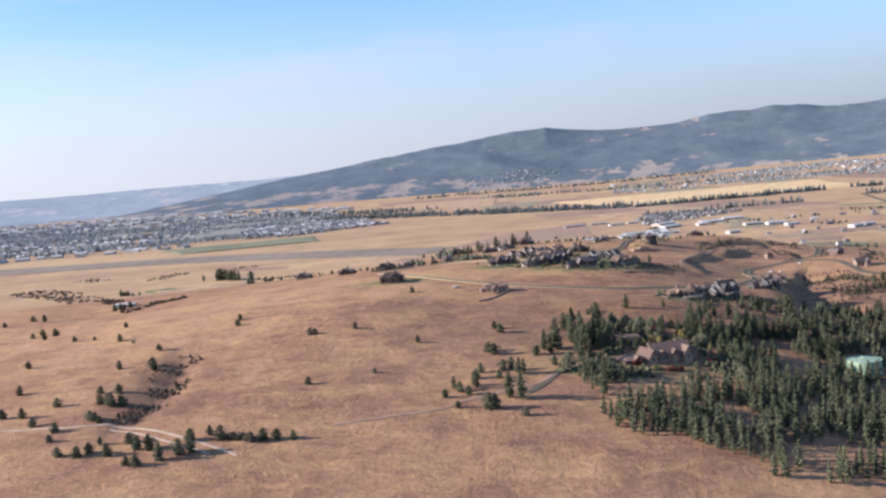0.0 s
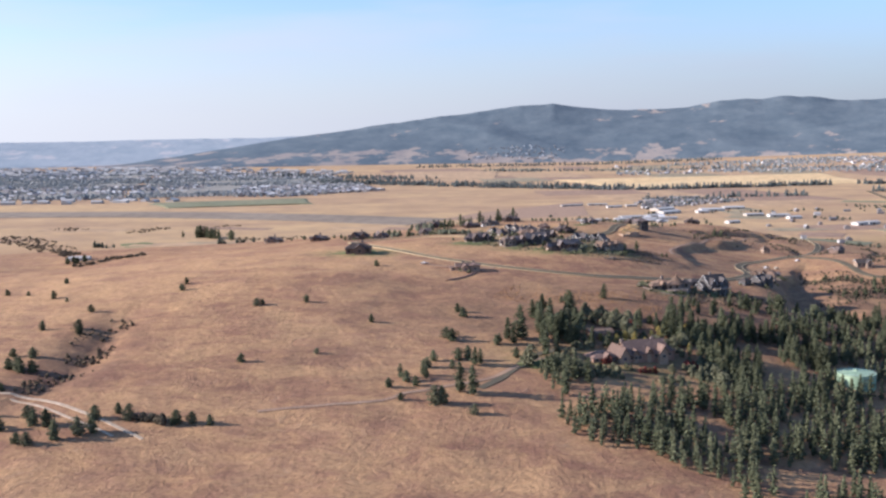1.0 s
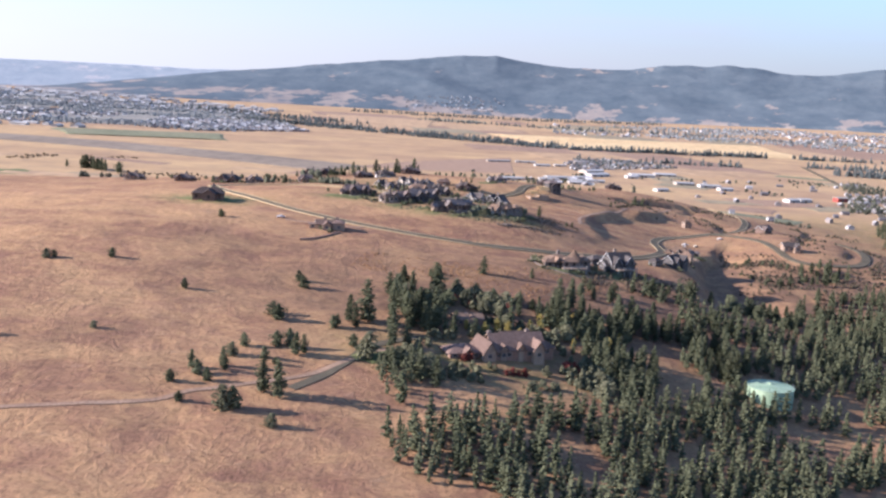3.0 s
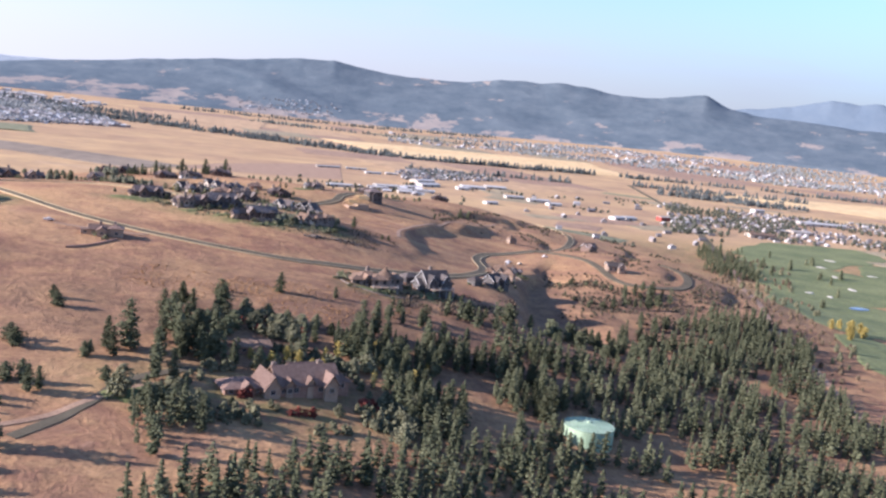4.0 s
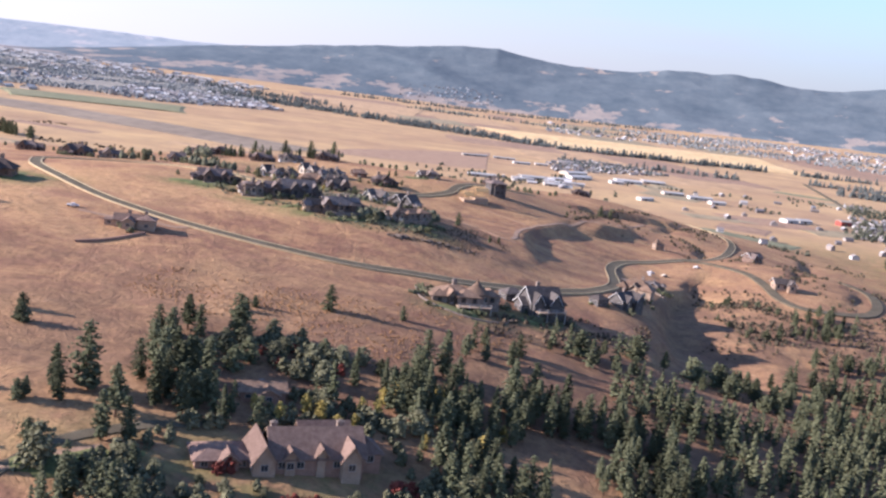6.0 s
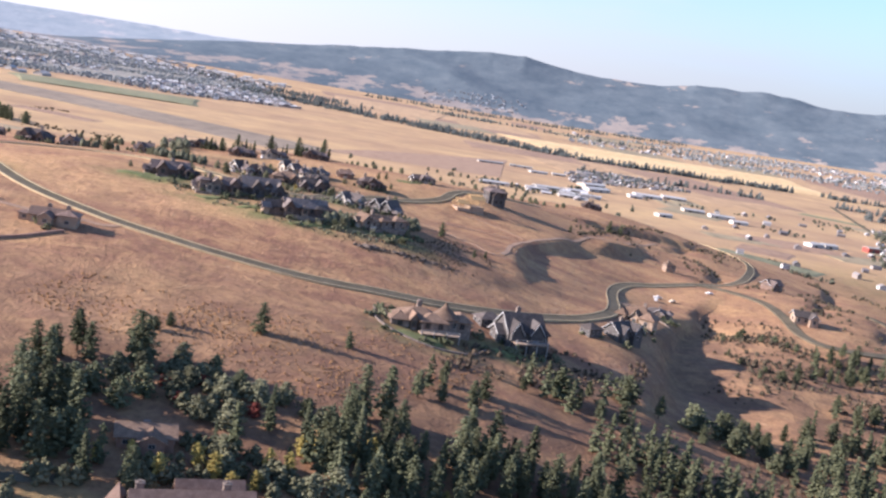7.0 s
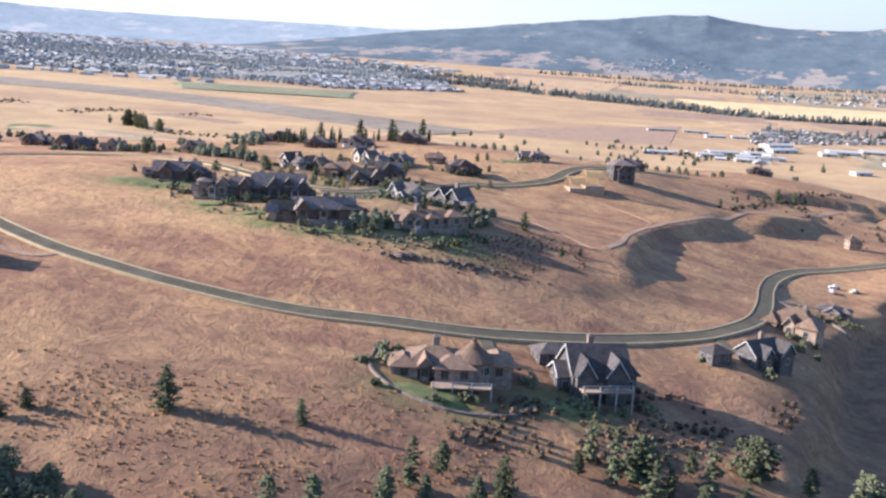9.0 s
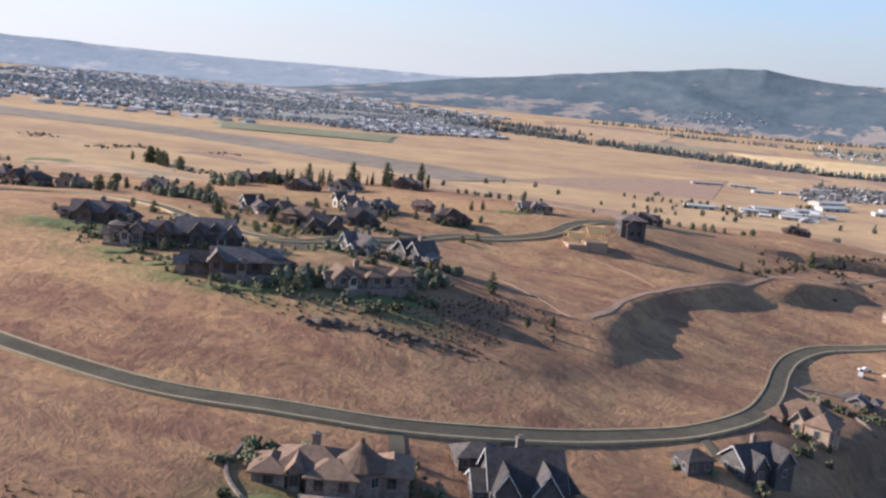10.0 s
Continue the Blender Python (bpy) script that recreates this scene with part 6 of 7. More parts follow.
# houses along the lower road
house(108, 467, 14, [(-7.5, 1, -3.2, 3.4, 2.6, "h", 1.9), (-3.4, 2.4, -5.2, 0, 2.5, "h", 1.5), (-10, -6, -4.0, 1.6, 2.2, "h", 1.4), (4.4, 8.6, -3.0, 3.0, 2.5, "h", 1.6), (-5.6, -4.2, -4.4, 0, 3.0, "gy", 0.8)], "stone", "tan_roof", "turreted brown stone house with hipped shingle roofs", "dark_roof", "houses along the road", [(-3, 1, 5.6)], None, (-4, 5, -7.8, -5.2, 0.3), (2.6, -1.2, 3.0, 3.0, 2.9), size=(1.0, 1.0, 0.95))
house(129, 475.8, 20, [(-4.8, 5.2, -4, 4, 4.0, "gx", 3.2), (-4.4, -1.6, -5.2, 1, 4.2, "gy", 1.9), (0.9, 4.2, -5.2, 1, 4.1, "gy", 2.1), (-6.6, -4.4, -2.4, 3.0, 2.9, "gx", 1.5), (4.8, 7.2, -2.6, 3, 3.2, "h", 1.7)], "grey_siding", "slate_roof", "tall dark grey gabled house with white trim and rear deck", "white", "houses along the road", [(0, 2.5, 7.8)], None, (-4, 5, -7.4, -5.3, 2.0), low=4, size=(0.92, 0.95, 1.05))
house(122.0, 482.5, 25, [(-4, 4, -3, 3, 2.6, "h", 1.7)], "grey_siding", "grey_roof", "grey detached garage with a hipped roof", "white", "houses along the road", (), (0, 3.08), name="garage", size=(0.72, 0.72, 0.78))
house(160, 508, 40, [(-5.5, 3.5, -3.4, 3.4, 3.2, "gx", 2.6), (1, 5.5, -5.2, 1, 3.4, "gy", 2.4), (-4, -1, -4.6, 0, 3.2, "gy", 1.9)], "grey_siding", "slate_roof", "dark house with a gabled roof and white trim", "white", "houses along the road", [(0.5, 1.5, 6.8)], size=(0.78, 0.75, 0.8))
house(151, 503, 35, [(-3, 3, -2.6, 2.6, 2.8, "h", 1.8)], "grey_siding", "grey_roof", "small grey outbuilding with a hipped roof", "white", "houses along the road", (), (0, 2.68), name="garage", size=(0.75, 0.75, 0.7))
house(172, 541, -28, [(-6.5, 5, -3.6, 4.2, 2.9, "h", 2.8), (1.5, 6.5, -5.6, 1, 3.0, "h", 2.0), (-6.8, -3.4, -5.2, 0, 2.8, "h", 1.7), (-1.6, 0.8, -4.8, 0, 3.2, "gy", 1.4)], "stucco", "tan_roof", "tan stucco villa with broad brown hipped roofs", "cream", "houses along the road", [(1, 1.5, 6.4)], low=4, size=(0.88, 0.88, 0.95))
house(187, 577, -20, [(-5, 4, -3, 3, 3.0, "h", 2.2), (-2, 3, -5, 0, 3.0, "gy", 2.0), (3, 6.5, -2.4, 2.8, 2.8, "h", 1.7)], "stone", "grey_roof", "low stone house with grey hipped roofs", "white", "houses along the road", [(0, 1, 5.8)], size=(0.7, 0.7, 0.5))
house(210, 664, 20, [(-3.2, 3.2, -2.6, 2.6, 5.2, "h", 2.0), (1, 4.6, -3.4, 0.6, 3.0, "gx", 1.5)], "stucco", "tan_roof", "tall tan house by itself above the road", "cream", "houses along the road", [(0, 1, 7.6)], size=(0.55, 0.55, 0.6))
house(246, 602, 0, [(-4, 4, -2.4, 2.4, 2.8, "gx", 1.6), (1, 4, -4, 0, 2.8, "gy", 1.4)], "stucco", "grey_roof", "pale low house beside the lane", "white", "houses along the road")
house(133, 668, 18, [(-3.8, 3.8, -3.4, 3.4, 5.4, "h", 1.5), (-2.2, 1.0, -4.4, 0, 4.2, "gy", 1.3)], "grey_siding", "dark_roof", "dark cubic two-storey house on a knoll", "dark_roof", "hilltop houses", [(1, 1, 7.4)])
house(258, 672, 30, [(-4, 4, -2.6, 2.6, 3.0, "gx", 1.8), (-4, -1, -4, 1, 3.0, "gy", 1.6)], "brown_siding", "dark_roof", "dark house beyond the junction", "white", "houses along the road")
house(21, 473, 8, [(-6, 2, -3, 3, 3.4, "gx", 2.2), (1, 6, -3.6, 2.2, 4.2, "h", 1.8), (-3.4, 0, -5, 0, 3.2, "gy", 1.8), (-9, -6, -2, 2, 2.6, "flat", 0)], "stucco", "clay_roof", "tan stucco farmhouse with clay roofs and a yard wall", "cream", "", [(-2, 1.5, 6.8), (3, 0, 7.2)], size=(0.85, 0.85, 0.55))
house(-30, 510, 5, [(-6, 6, -3.4, 3.4, 2.6, "h", 2.4), (-2, 3, -5, 0, 2.6, "gy", 1.8)], "brown_siding", "dark_roof", "low dark house in the middle of a lawn", "dark_roof", "", [(2, 1, 5.8)])
# the west cross gable has a paler wall to look sunlit
house(76.3, 369.5, 18, [(-5.5, 9, -4.2, 4.4, 3.0, "gx", 4.4), (-8.6, -5.2, -5.2, 4.0, 2.9, "gy", 3.2, "stucco"), (-17, -8.4, -2.8, 4.2, 2.2, "h", 2.2), (-13.5, -10.5, -3.6, 0, 2.2, "gy", 1.7), (-3.6, -2.0, -4.6, 0, 3.6, "gy", 1.2, "stucco"), (1.4, 2.8, -4.5, 0, 3.9, "gy", 1.1, "stucco"), (5.2, 8.2, -5.8, 0, 3.4, "gy", 2.6, "stucco"), (0.5, 8.5, 3.8, 8.2, 3.0, "gx", 3.0), (8.8, 12.4, -2.2, 3.8, 2.6, "h", 2.2)], "rosy", "clay_roof", "large rosy mansion with steep roofs and pale dormers in the wood", "stucco", "", [(-4.6, 2, 7.6), (6, 1.4, 8.0)], size=(1.04, 1.0, 0.8))
house(66.5, 389.5, 15, [(-4.5, 4.5, -3, 3, 3.4, "gx", 2.4), (-1, 3, -4.6, 0, 3.2, "gy", 2.0)], "rosy", "tan_roof", "low estate guest house with a tan gabled roof", "stucco", "", [(0, 1, 5.6)], size=(0.9, 0.9, 0.46))
house(-191, 588, 0, [(-8, 8, -3, 3, 3, "gx", 1.6), (-12, -8.2, -2, 3, 2.6, "gx", 1.2)], "white", "metal_roof", "long white house in a hollow", "white", size=(0.62, 0.7, 0.5))


def timber_house(x, y, turn):
    """A house in raw timber, still being framed."""
    ob = new("unfinished_house")
    ob.matrix_basis = pose(x, y, ground_z(x, y), 0, 0, turn) @ Matrix.Scale(1.05, 4)
    for x0, x1, h in ((-6, -1, 2.6), (-1, 5, 4.6)):
        bm = bmesh.new()
        box(bm, x0, x1 - 0.01, -2.8, 2.8, -2, h * 0.42)
        part("wall", bm, M["stucco"], ob, "sheathed lower wall")
        for i in range(int((x1 - x0) / 0.8) + 1):
            for yy in (-2.75, 2.65):
                bm = bmesh.new()
                px = x0 + 0.05 + i * 0.8
                box(bm, px, px + 0.14, yy, yy + 0.14, h * 0.42, h)
                part("stud", bm, M["timber"], ob)
        for i in range(int((x1 - x0) / 0.9) + 1):
            bm = bmesh.new()
            px = x0 + i * 0.9
            prism(bm, [(-3.2, h), (0, h + 2.0), (3.2, h), (3.0, h - 0.02), (0, h + 1.8), (-3.0, h - 0.02)], px, px + 0.1, "x")
            part("rafter", bm, M["timber"], ob)
        bm = bmesh.new()
        prism(bm, [(-3.3, h + 0.02), (-1.2, h + 1.36), (-1.2, h + 1.42), (-3.3, h + 0.08)], x0, x1, "x")
        part("sheathing", bm, M["timber"], ob, "raw plywood roof sheathing")
    tagged(ob, "unfinished house of raw yellow timber framing", "house")


timber_house(122, 645, 22)


def water_tank(x, y, r, h):
    ob = new("water_tank")
    ob.matrix_basis = pose(x, y, 16.0 - h - 0.8, 0, 0, 0)
    bm = bmesh.new()
    ring_mesh(bm, [(r, -2.5), (r, h)], 48)
    part("shell", bm, M["tank"], ob, smooth=False)
    bm = bmesh.new()
    ring_mesh(bm, [(r + 0.12, h), (r + 0.12, h + 0.15), (r * 0.5, h + 0.5), (0.5, h + 0.8), (0.5, h + 1.1), (0.1, h + 1.15)], 48)
    part("roof", bm, M["tank"], ob, "shallow cone roof with a vent")
    for k in range(16):
        a = 6.2832 * k / 16
        bm = bmesh.new()
        box(bm, -0.04, 0.04, -0.04, 0.04, h + 0.1, h + 1.0)
        p = part("rail_post", bm, M["steel"], ob)
        p.matrix_basis = pose((r - 0.2) * math.cos(a), (r - 0.2) * math.sin(a), 0)
    bm = bmesh.new()
    for s in (-0.25, 0.25):
        box(bm, r + 0.12, r + 0.2, s - 0.04, s + 0.04, -0.5, h + 1)
    for k in range(int(h / 0.4)):
        box(bm, r + 0.13, r + 0.19, -0.25, 0.25, 0.3 * k * 1.3, 0.3 * k * 1.3 + 0.06)
    part("ladder", bm, M["steel"], ob)
    tagged(ob, "round pale green steel water tank among the trees", "water tank")


water_tank(153, 377, 6.6, 5.0)


def boulder(x, y, s, seed):
    r = random.Random(seed)
    bm = bmesh.new()
    bmesh.ops.create_icosphere(bm, subdivisions=2, radius=s)
    for v in bm.verts:
        n = noise.noise(v.co * (1.3 / s) + Vector((seed * 3.1, 0, 0)))
        v.co = Vector((v.co.x * 1.4, v.co.y, v.co.z * 0.6)) * (1 + 0.45 * n)
    ob = part("rock_outcrop", bm, M["rock"])
    ob.matrix_basis = pose(x, y, ground_z(x, y) + 0.1 * s, 0, 0, r.uniform(0, 360))
    tagged(ob, "dark weathered rock outcrop on the slope", "rock", "rock outcrops")


for i, (x, y, s) in enumerate(((90, 509, 1.3), (92, 510, 0.9), (88, 508, 0.8), (91.5, 511.5, 0.7), (86.5, 508.5, 0.6), (99, 512, 1.1), (102, 513, 0.8), (97, 511.5, 0.8), (105, 514, 0.8), (108, 515, 0.7), (112, 516, 0.7), (94, 510.5, 0.5), (104, 512, 0.6), (100, 511, 0.6), (110, 516.5, 0.5))):
    boulder(x, y, s, i)


def yard_wall(line, h):
    tagged(ribbon("yard_wall", line, 0.5, M["rosy"], lift=h, drop=h + 1.0, step=1.5), "low curved rosy yard wall", "wall", kind="structure")


tagged(ribbon("terrace_wall", [(95, 468), (96, 461), (101, 456), (109, 454), (117, 457), (121, 463)], 0.4, M["stone"], lift=0.35, drop=1.4, step=1.5), "curved stone terrace wall below a lawn", "wall", kind="structure")
tagged(ribbon("garden_wall", [(173, 571), (178, 568), (183, 566), (188, 560)], 0.4, M["stone"], lift=0.5, drop=1.4, step=1.5), "low stone garden wall beside shrubs", "wall", kind="structure")
yard_wall([(12, 453), (16, 456), (21, 461), (25, 467)], 0.6)


def pickup(x, y, turn, mat):
    ob = new("truck")
    ob.matrix_basis = pose(x, y, ground_z(x, y) + 0.1, 0, 0, turn) @ Matrix.Scale(0.58, 4)
    bm = bmesh.new()
    prism(bm, [(-2.6, 0.45), (2.6, 0.45), (2.6, 1.0), (1.4, 1.1), (0.8, 1.75), (-0.6, 1.75), (-0.7, 1.1), (-2.6, 1.1)], -0.95, 0.95, "y")
    part("body", bm, M[mat], ob)
    for wx in (-1.7, 1.7):
        for wy in (-0.9, 0.9):
            bm = bmesh.new()
            ring_mesh(bm, [(0.2, -0.14), (0.42, -0.12), (0.42, 0.12), (0.2, 0.14)], 14)
            w = part("wheel", bm, M["black"], ob)
            w.matrix_basis = pose(wx, wy, 0.42, 90, 0, 0)
    tagged(ob, "parked work truck on the dirt lot", "truck", "parked trucks")


for x, y, turn, mat in ((194, 609, 10, "white"), (199, 607, 40, "cream"), (192, 603, 80, "white"), (219, 630, 20, "white"), (2, 482, 10, "white")):
    pickup(x, y, turn, mat)


# trees and hedges of the village
FRONT_TREES = [(-10, 606, 4.6, 0), (6, 618, 3.6, 1), (10, 621, 4, 0), (12, 628, 3.6, 1), (4, 613, 3, 0), (14, 624, 3.6, 1), (37, 581, 3.8, 0), (29, 565, 2.8, 1), (22, 568, 2.4, 0), (56, 561, 2.4, 1), (48, 568, 2.6, 0), (44, 572, 2.4, 1), (60, 564, 2.2, 0), (-18, 628, 2.6, 1), (-16, 631, 2.4, 0), (-23, 636, 4, 1), (15, 548, 1.8, 0), (78, 521, 2.6, 1), (81, 523, 3.2, 0), (84, 526, 2.2, 1)]
BACK_TREES = [(97, 541, 2.4, 0), (100, 545, 2.6, 1), (87, 548, 2.2, 0), (72, 592, 3, 1), (48, 596, 3, 0), (76, 604, 2.6, 1), (66, 628, 2.6, 0), (46, 622, 3, 1), (98, 556, 2.4, 0), (31, 596, 3, 1), (44, 632, 3, 0), (60, 600, 2.4, 1), (-48, 622, 3, 0), (-20, 616, 2.6, 1), (90, 648, 2.2, 0), (72, 640, 2.4, 1)]
for x, y, h, k in FRONT_TREES + BACK_TREES:
    plant(("round_a", "round_b")[k], x, y, h, group="village trees")
for x, y, h in ((83, 553, 3.0), (84.5, 554, 3.4), (86, 555, 3.2), (50, 549, 2.4), (59, 527, 3.2)):
    plant("pine_c", x, y, h, "slim columnar conifer in a village garden", "village conifers", 0.7)
for x, y, h in ((35, 590, 2.2), (58, 566, 2.2), (96, 559, 2.0), (42, 588, 2.0), (62, 568, 2.4)):
    plant("yellow", x, y, h, "small garden tree turning yellow", "yellow village trees", 1.1)
behind = random.Random(12)
row = [(6 + 42 * u, 684 + 18 * u + behind.gauss(0, 5)) for u in (behind.random() for _ in range(44))]
stuff_wood("village_conifers", "close row of dark conifers behind the hilltop houses", row, M["wood_needles"], 3, 5.6)
for x, y, h in ((45, 702, 8.5), (50.6, 704, 4.6), (53, 706, 5), (55.3, 710, 9), (58, 711, 5), (33, 700, 8), (20, 690, 7.5), (-12, 688, 3.4)):
    plant(("pine_e", "pine_a", "pine_b")[int(x) % 3], x, y, h, "tall dark conifer at the edge of the village", "village conifers", 1.15)
garden = random.Random(5)
for hx, hy, n in ((97, 466, 9), (104, 460, 7), (116, 468, 7), (122, 472, 7), (134, 470, 5), (154, 500, 4), (164, 530, 6), (177, 532, 5), (178, 566, 8), (184, 566, 7), (36, 534, 4), (52, 527, 4), (74, 516, 5), (92, 522, 7), (100, 534, 4), (84, 552, 4), (52, 600, 3), (62, 636, 3), (82, 634, 3), (8, 616, 4), (-36, 610, 3), (22, 466, 3)):
    for _ in range(n):
        gx, gy = hx + garden.uniform(-8, 8), hy + garden.uniform(-5, 5)
        if (int(gx // 2), int(gy // 2)) in ROAD_CELLS:
            continue
        v, f = [], []
        big = garden.uniform(0.6, 1.3)
        for _k in range(26):
            octa(v, f, (garden.gauss(0, 0.5) * big, garden.gauss(0, 0.5) * big, abs(garden.gauss(0.5, 0.4)) * big), 0.4 * big, garden, 0.9)
        bush = mesh_object("shrub", v, f, M[garden.choice(("leaves", "needles", "leaves"))])
        bush.matrix_basis = pose(gx, gy, ground_z(gx, gy), 0, 0, 0)
        tagged(bush, "rounded green garden shrub beside a house", "shrub", "garden shrubs")
# clumps right of the two front houses also stand in for their shadow
masses = random.Random(31)
for cx, cy, sx, sy, n, lo, hi in ((10, 605, 2, 2, 5, 2.2, 3.4), (16, 605, 2.5, 2.5, 7, 2.4, 3.6), (21, 606, 2, 2, 5, 2, 3), (-16, 613, 3, 3, 5, 2, 3), (80, 521.5, 2, 1, 6, 2, 3.2), (83.5, 528.5, 2, 1.4, 5, 1.6, 2.6), (96, 537, 2.4, 1.6, 7, 1.8, 3), (100, 545, 1.8, 3, 7, 1.8, 3), (100, 558, 1.6, 3.6, 5, 1.6, 2.4), (76, 555, 2, 2, 4, 1.4, 2.2), (0, 672, 3, 6, 6, 3, 4.4)):
    stuff_trees("garden_trees", "clump of dark leafy garden trees on the hilltop", "trees", [(cx + masses.gauss(0, sx), cy + masses.gauss(0, sy)) for _ in range(n + 2)], M["garden_leaves"], lo, hi, 46, "round", 0.42)
beds = [q for q in scatter([(20, 548), (34, 534), (48, 524), (70, 516), (92, 522), (104, 540), (98, 574), (78, 604), (66, 628), (40, 622), (28, 600), (26, 576)], 2.2, 81, 9000, 4.0) if speckle(q[0], q[1], 10, 4) + 0.4 * speckle(q[0], q[1], 4, 5) > 0.38]
stuff_trees("garden_beds", "low shrubs and hedges between the hilltop houses", "shrubs", beds, M["leaves"], 0.4, 1.2, 12, "round", 0.6)
planting = random.Random(52)
for i, (hx, hy, w) in enumerate(((28, 545, 7), (42, 531, 5), (48, 533, 4), (56, 536, 7), (69, 521, 11), (91, 530, 9), (91, 564, 6), (81, 556, 5), (56, 589, 6), (66, 577, 6), (45, 603, 5), (52, 639, 6), (82, 640, 5), (102, 675, 5), (-38, 616, 7), (-1, 621, 5), (64, 612, 5), (38, 599, 4))):
    pts = []
    for _ in range(20):
        a = planting.uniform(-3.4, 0.5)
        d = planting.uniform(0.75, 1.35)
        pts.append((hx + w * d * math.cos(a), hy + 0.62 * w * d * math.sin(a)))
    stuff_trees("house_shrubs", "dark shrubs planted round a hilltop house", "shrubs", pts, M["shade_leaves"], 0.3, 1.3, 9, "round", 0.6)
for i, (x, y, h) in enumerate(((80, 518, 2.6), (82, 520, 3.0), (84, 523, 2.4), (99, 540, 2.8), (101, 544, 2.4), (97, 536, 2.2), (60, 528, 2.8), (51, 529, 2.2), (35, 541, 2.2), (73, 570, 2.8), (62, 583, 2.8), (50, 584, 2.8), (60, 597, 2.6), (8, 615, 3.0), (11, 617, 3.2), (2, 616, 2.6), (14, 619, 2.8))):
    plant(("pine_s", "round_a", "pine_t")[i % 3], x, y, h, "dark garden tree close beside a hilltop house", "village trees", 1.3)
hedge = scatter([(62, 706), (90, 712), (120, 726), (150, 745), (200, 790), (150, 756), (110, 734), (70, 716)], 4, 21) + scatter([(-110, 662), (-60, 655), (-10, 660), (-10, 668), (-60, 668), (-110, 672)], 7, 22)
hedge = [q for q in hedge if speckle(q[0], q[1], 12, 3) > 0.0]
stuff_trees("crest_bushes", "dusty bushes along the crest of the hill", "bushes", hedge, M["leaves"], 1.2, 2.8, 16, "round", 0.5)


# ---- valley ----
def sheds(name, label, points, mat, size, seed=1, cat="buildings", low=0.42):
    """Many far buildings joined into one mesh."""
    r = random.Random(seed)
    v, f = [], []
    for x, y in points:
        w, d, h = r.uniform(0.7, 1.5) * size, r.uniform(0.6, 1.0) * size, r.uniform(0.8, 1.25) * size * low
        a = r.choice((0, 90)) + r.uniform(-12, 12)
        c, s, z = math.cos(radians(a)), math.sin(radians(a)), ground_z(x, y)
        k = len(v)
        for px, py, pz in ((-w, -d, -1), (w, -d, -1), (w, d, -1), (-w, d, -1), (-w, -d, h), (w, -d, h), (w, d, h), (-w, d, h), (-w, 0, h * 1.5), (w, 0, h * 1.5),
                           (-w * 1.08, -d * 1.1, h * 0.97), (w * 1.08, -d * 1.1, h * 0.97), (w * 1.08, d * 1.1, h * 0.97), (-w * 1.08, d * 1.1, h * 0.97), (-w * 1.08, 0, h * 1.56), (w * 1.08, 0, h * 1.56)):
            v.append((x + (px * c - py * s) / 2, y + (px * s + py * c) / 2, z + pz))
        for q in ((0, 1, 5, 4), (1, 2, 6, 9, 5), (2, 3, 7, 6), (3, 0, 4, 8, 7), (10, 11, 15, 14), (12, 13, 14, 15)):
            f.append(tuple(k + i for i in q))
    return tagged(mesh_object(name, v, f, mat), label, cat, kind="stuff")


TOWN = [(-120, 1930), (-280, 1770), (-420, 1830), (-560, 1760), (-760, 1760), (-1300, 1900), (-1700, 2600), (-1900, 3300), (-900, 3300), (-300, 2700)]
EAST = [(420, 2500), (950, 2480), (1700, 1900), (2300, 2300), (1900, 3000), (1100, 3200), (500, 3050)]
SOUTH_EAST = [(470, 1020), (620, 1380), (800, 1330), (1300, 1300), (1000, 1040), (700, 1010)]
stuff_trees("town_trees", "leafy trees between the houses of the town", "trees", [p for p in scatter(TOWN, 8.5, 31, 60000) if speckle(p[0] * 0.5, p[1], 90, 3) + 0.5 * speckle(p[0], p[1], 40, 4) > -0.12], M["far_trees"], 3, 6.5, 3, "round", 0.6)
sheds("town_houses", "pale and grey houses of the valley town", [p for p in scatter(TOWN, 14, 32, 9000) if speckle(p[0] * 0.5, p[1], 110, 6) > -0.1], M["far_walls"], 7, seed=2, cat="houses")
sheds("town_houses", "close rows of pale houses at the town's edge", scatter([(-110, 1950), (-270, 1800), (-400, 1880), (-420, 2150), (-200, 2200)], 9, 33, 6000), M["far_walls"], 6.5, seed=3, cat="houses")
sheds("town_warehouses", "white warehouses beyond the town", scatter([(-1900, 3000), (-700, 2900), (-300, 2700), (-250, 3000), (-800, 3500), (-1900, 3700)], 30, 34, 1600), M["metal_roof"], 20, seed=4, low=0.18)
sheds("town_warehouses", "white hangars and sheds beside the airfield", scatter([(-900, 1640), (-560, 1660), (-400, 1700), (-420, 1740), (-600, 1730), (-900, 1720)], 24, 35, 60), M["metal_roof"], 17, seed=5, low=0.18)
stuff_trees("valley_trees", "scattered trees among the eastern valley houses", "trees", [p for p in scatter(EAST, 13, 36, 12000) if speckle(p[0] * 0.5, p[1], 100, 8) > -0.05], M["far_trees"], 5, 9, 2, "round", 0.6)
sheds("valley_houses", "scattered pale houses on the eastern valley floor", [p for p in scatter(EAST, 20, 37, 3200) if speckle(p[0] * 0.5, p[1], 120, 7) > 0], M["far_walls"], 8, seed=6, cat="houses")
stuff_trees("suburb_trees", "trees between the suburban houses", "trees", [q for q in scatter(SOUTH_EAST, 7, 38, 14000) if speckle(q[0], q[1], 50, 5) > -0.35], M["suburb_leaves"], 2.5, 5.5, 6, "round", 0.5)
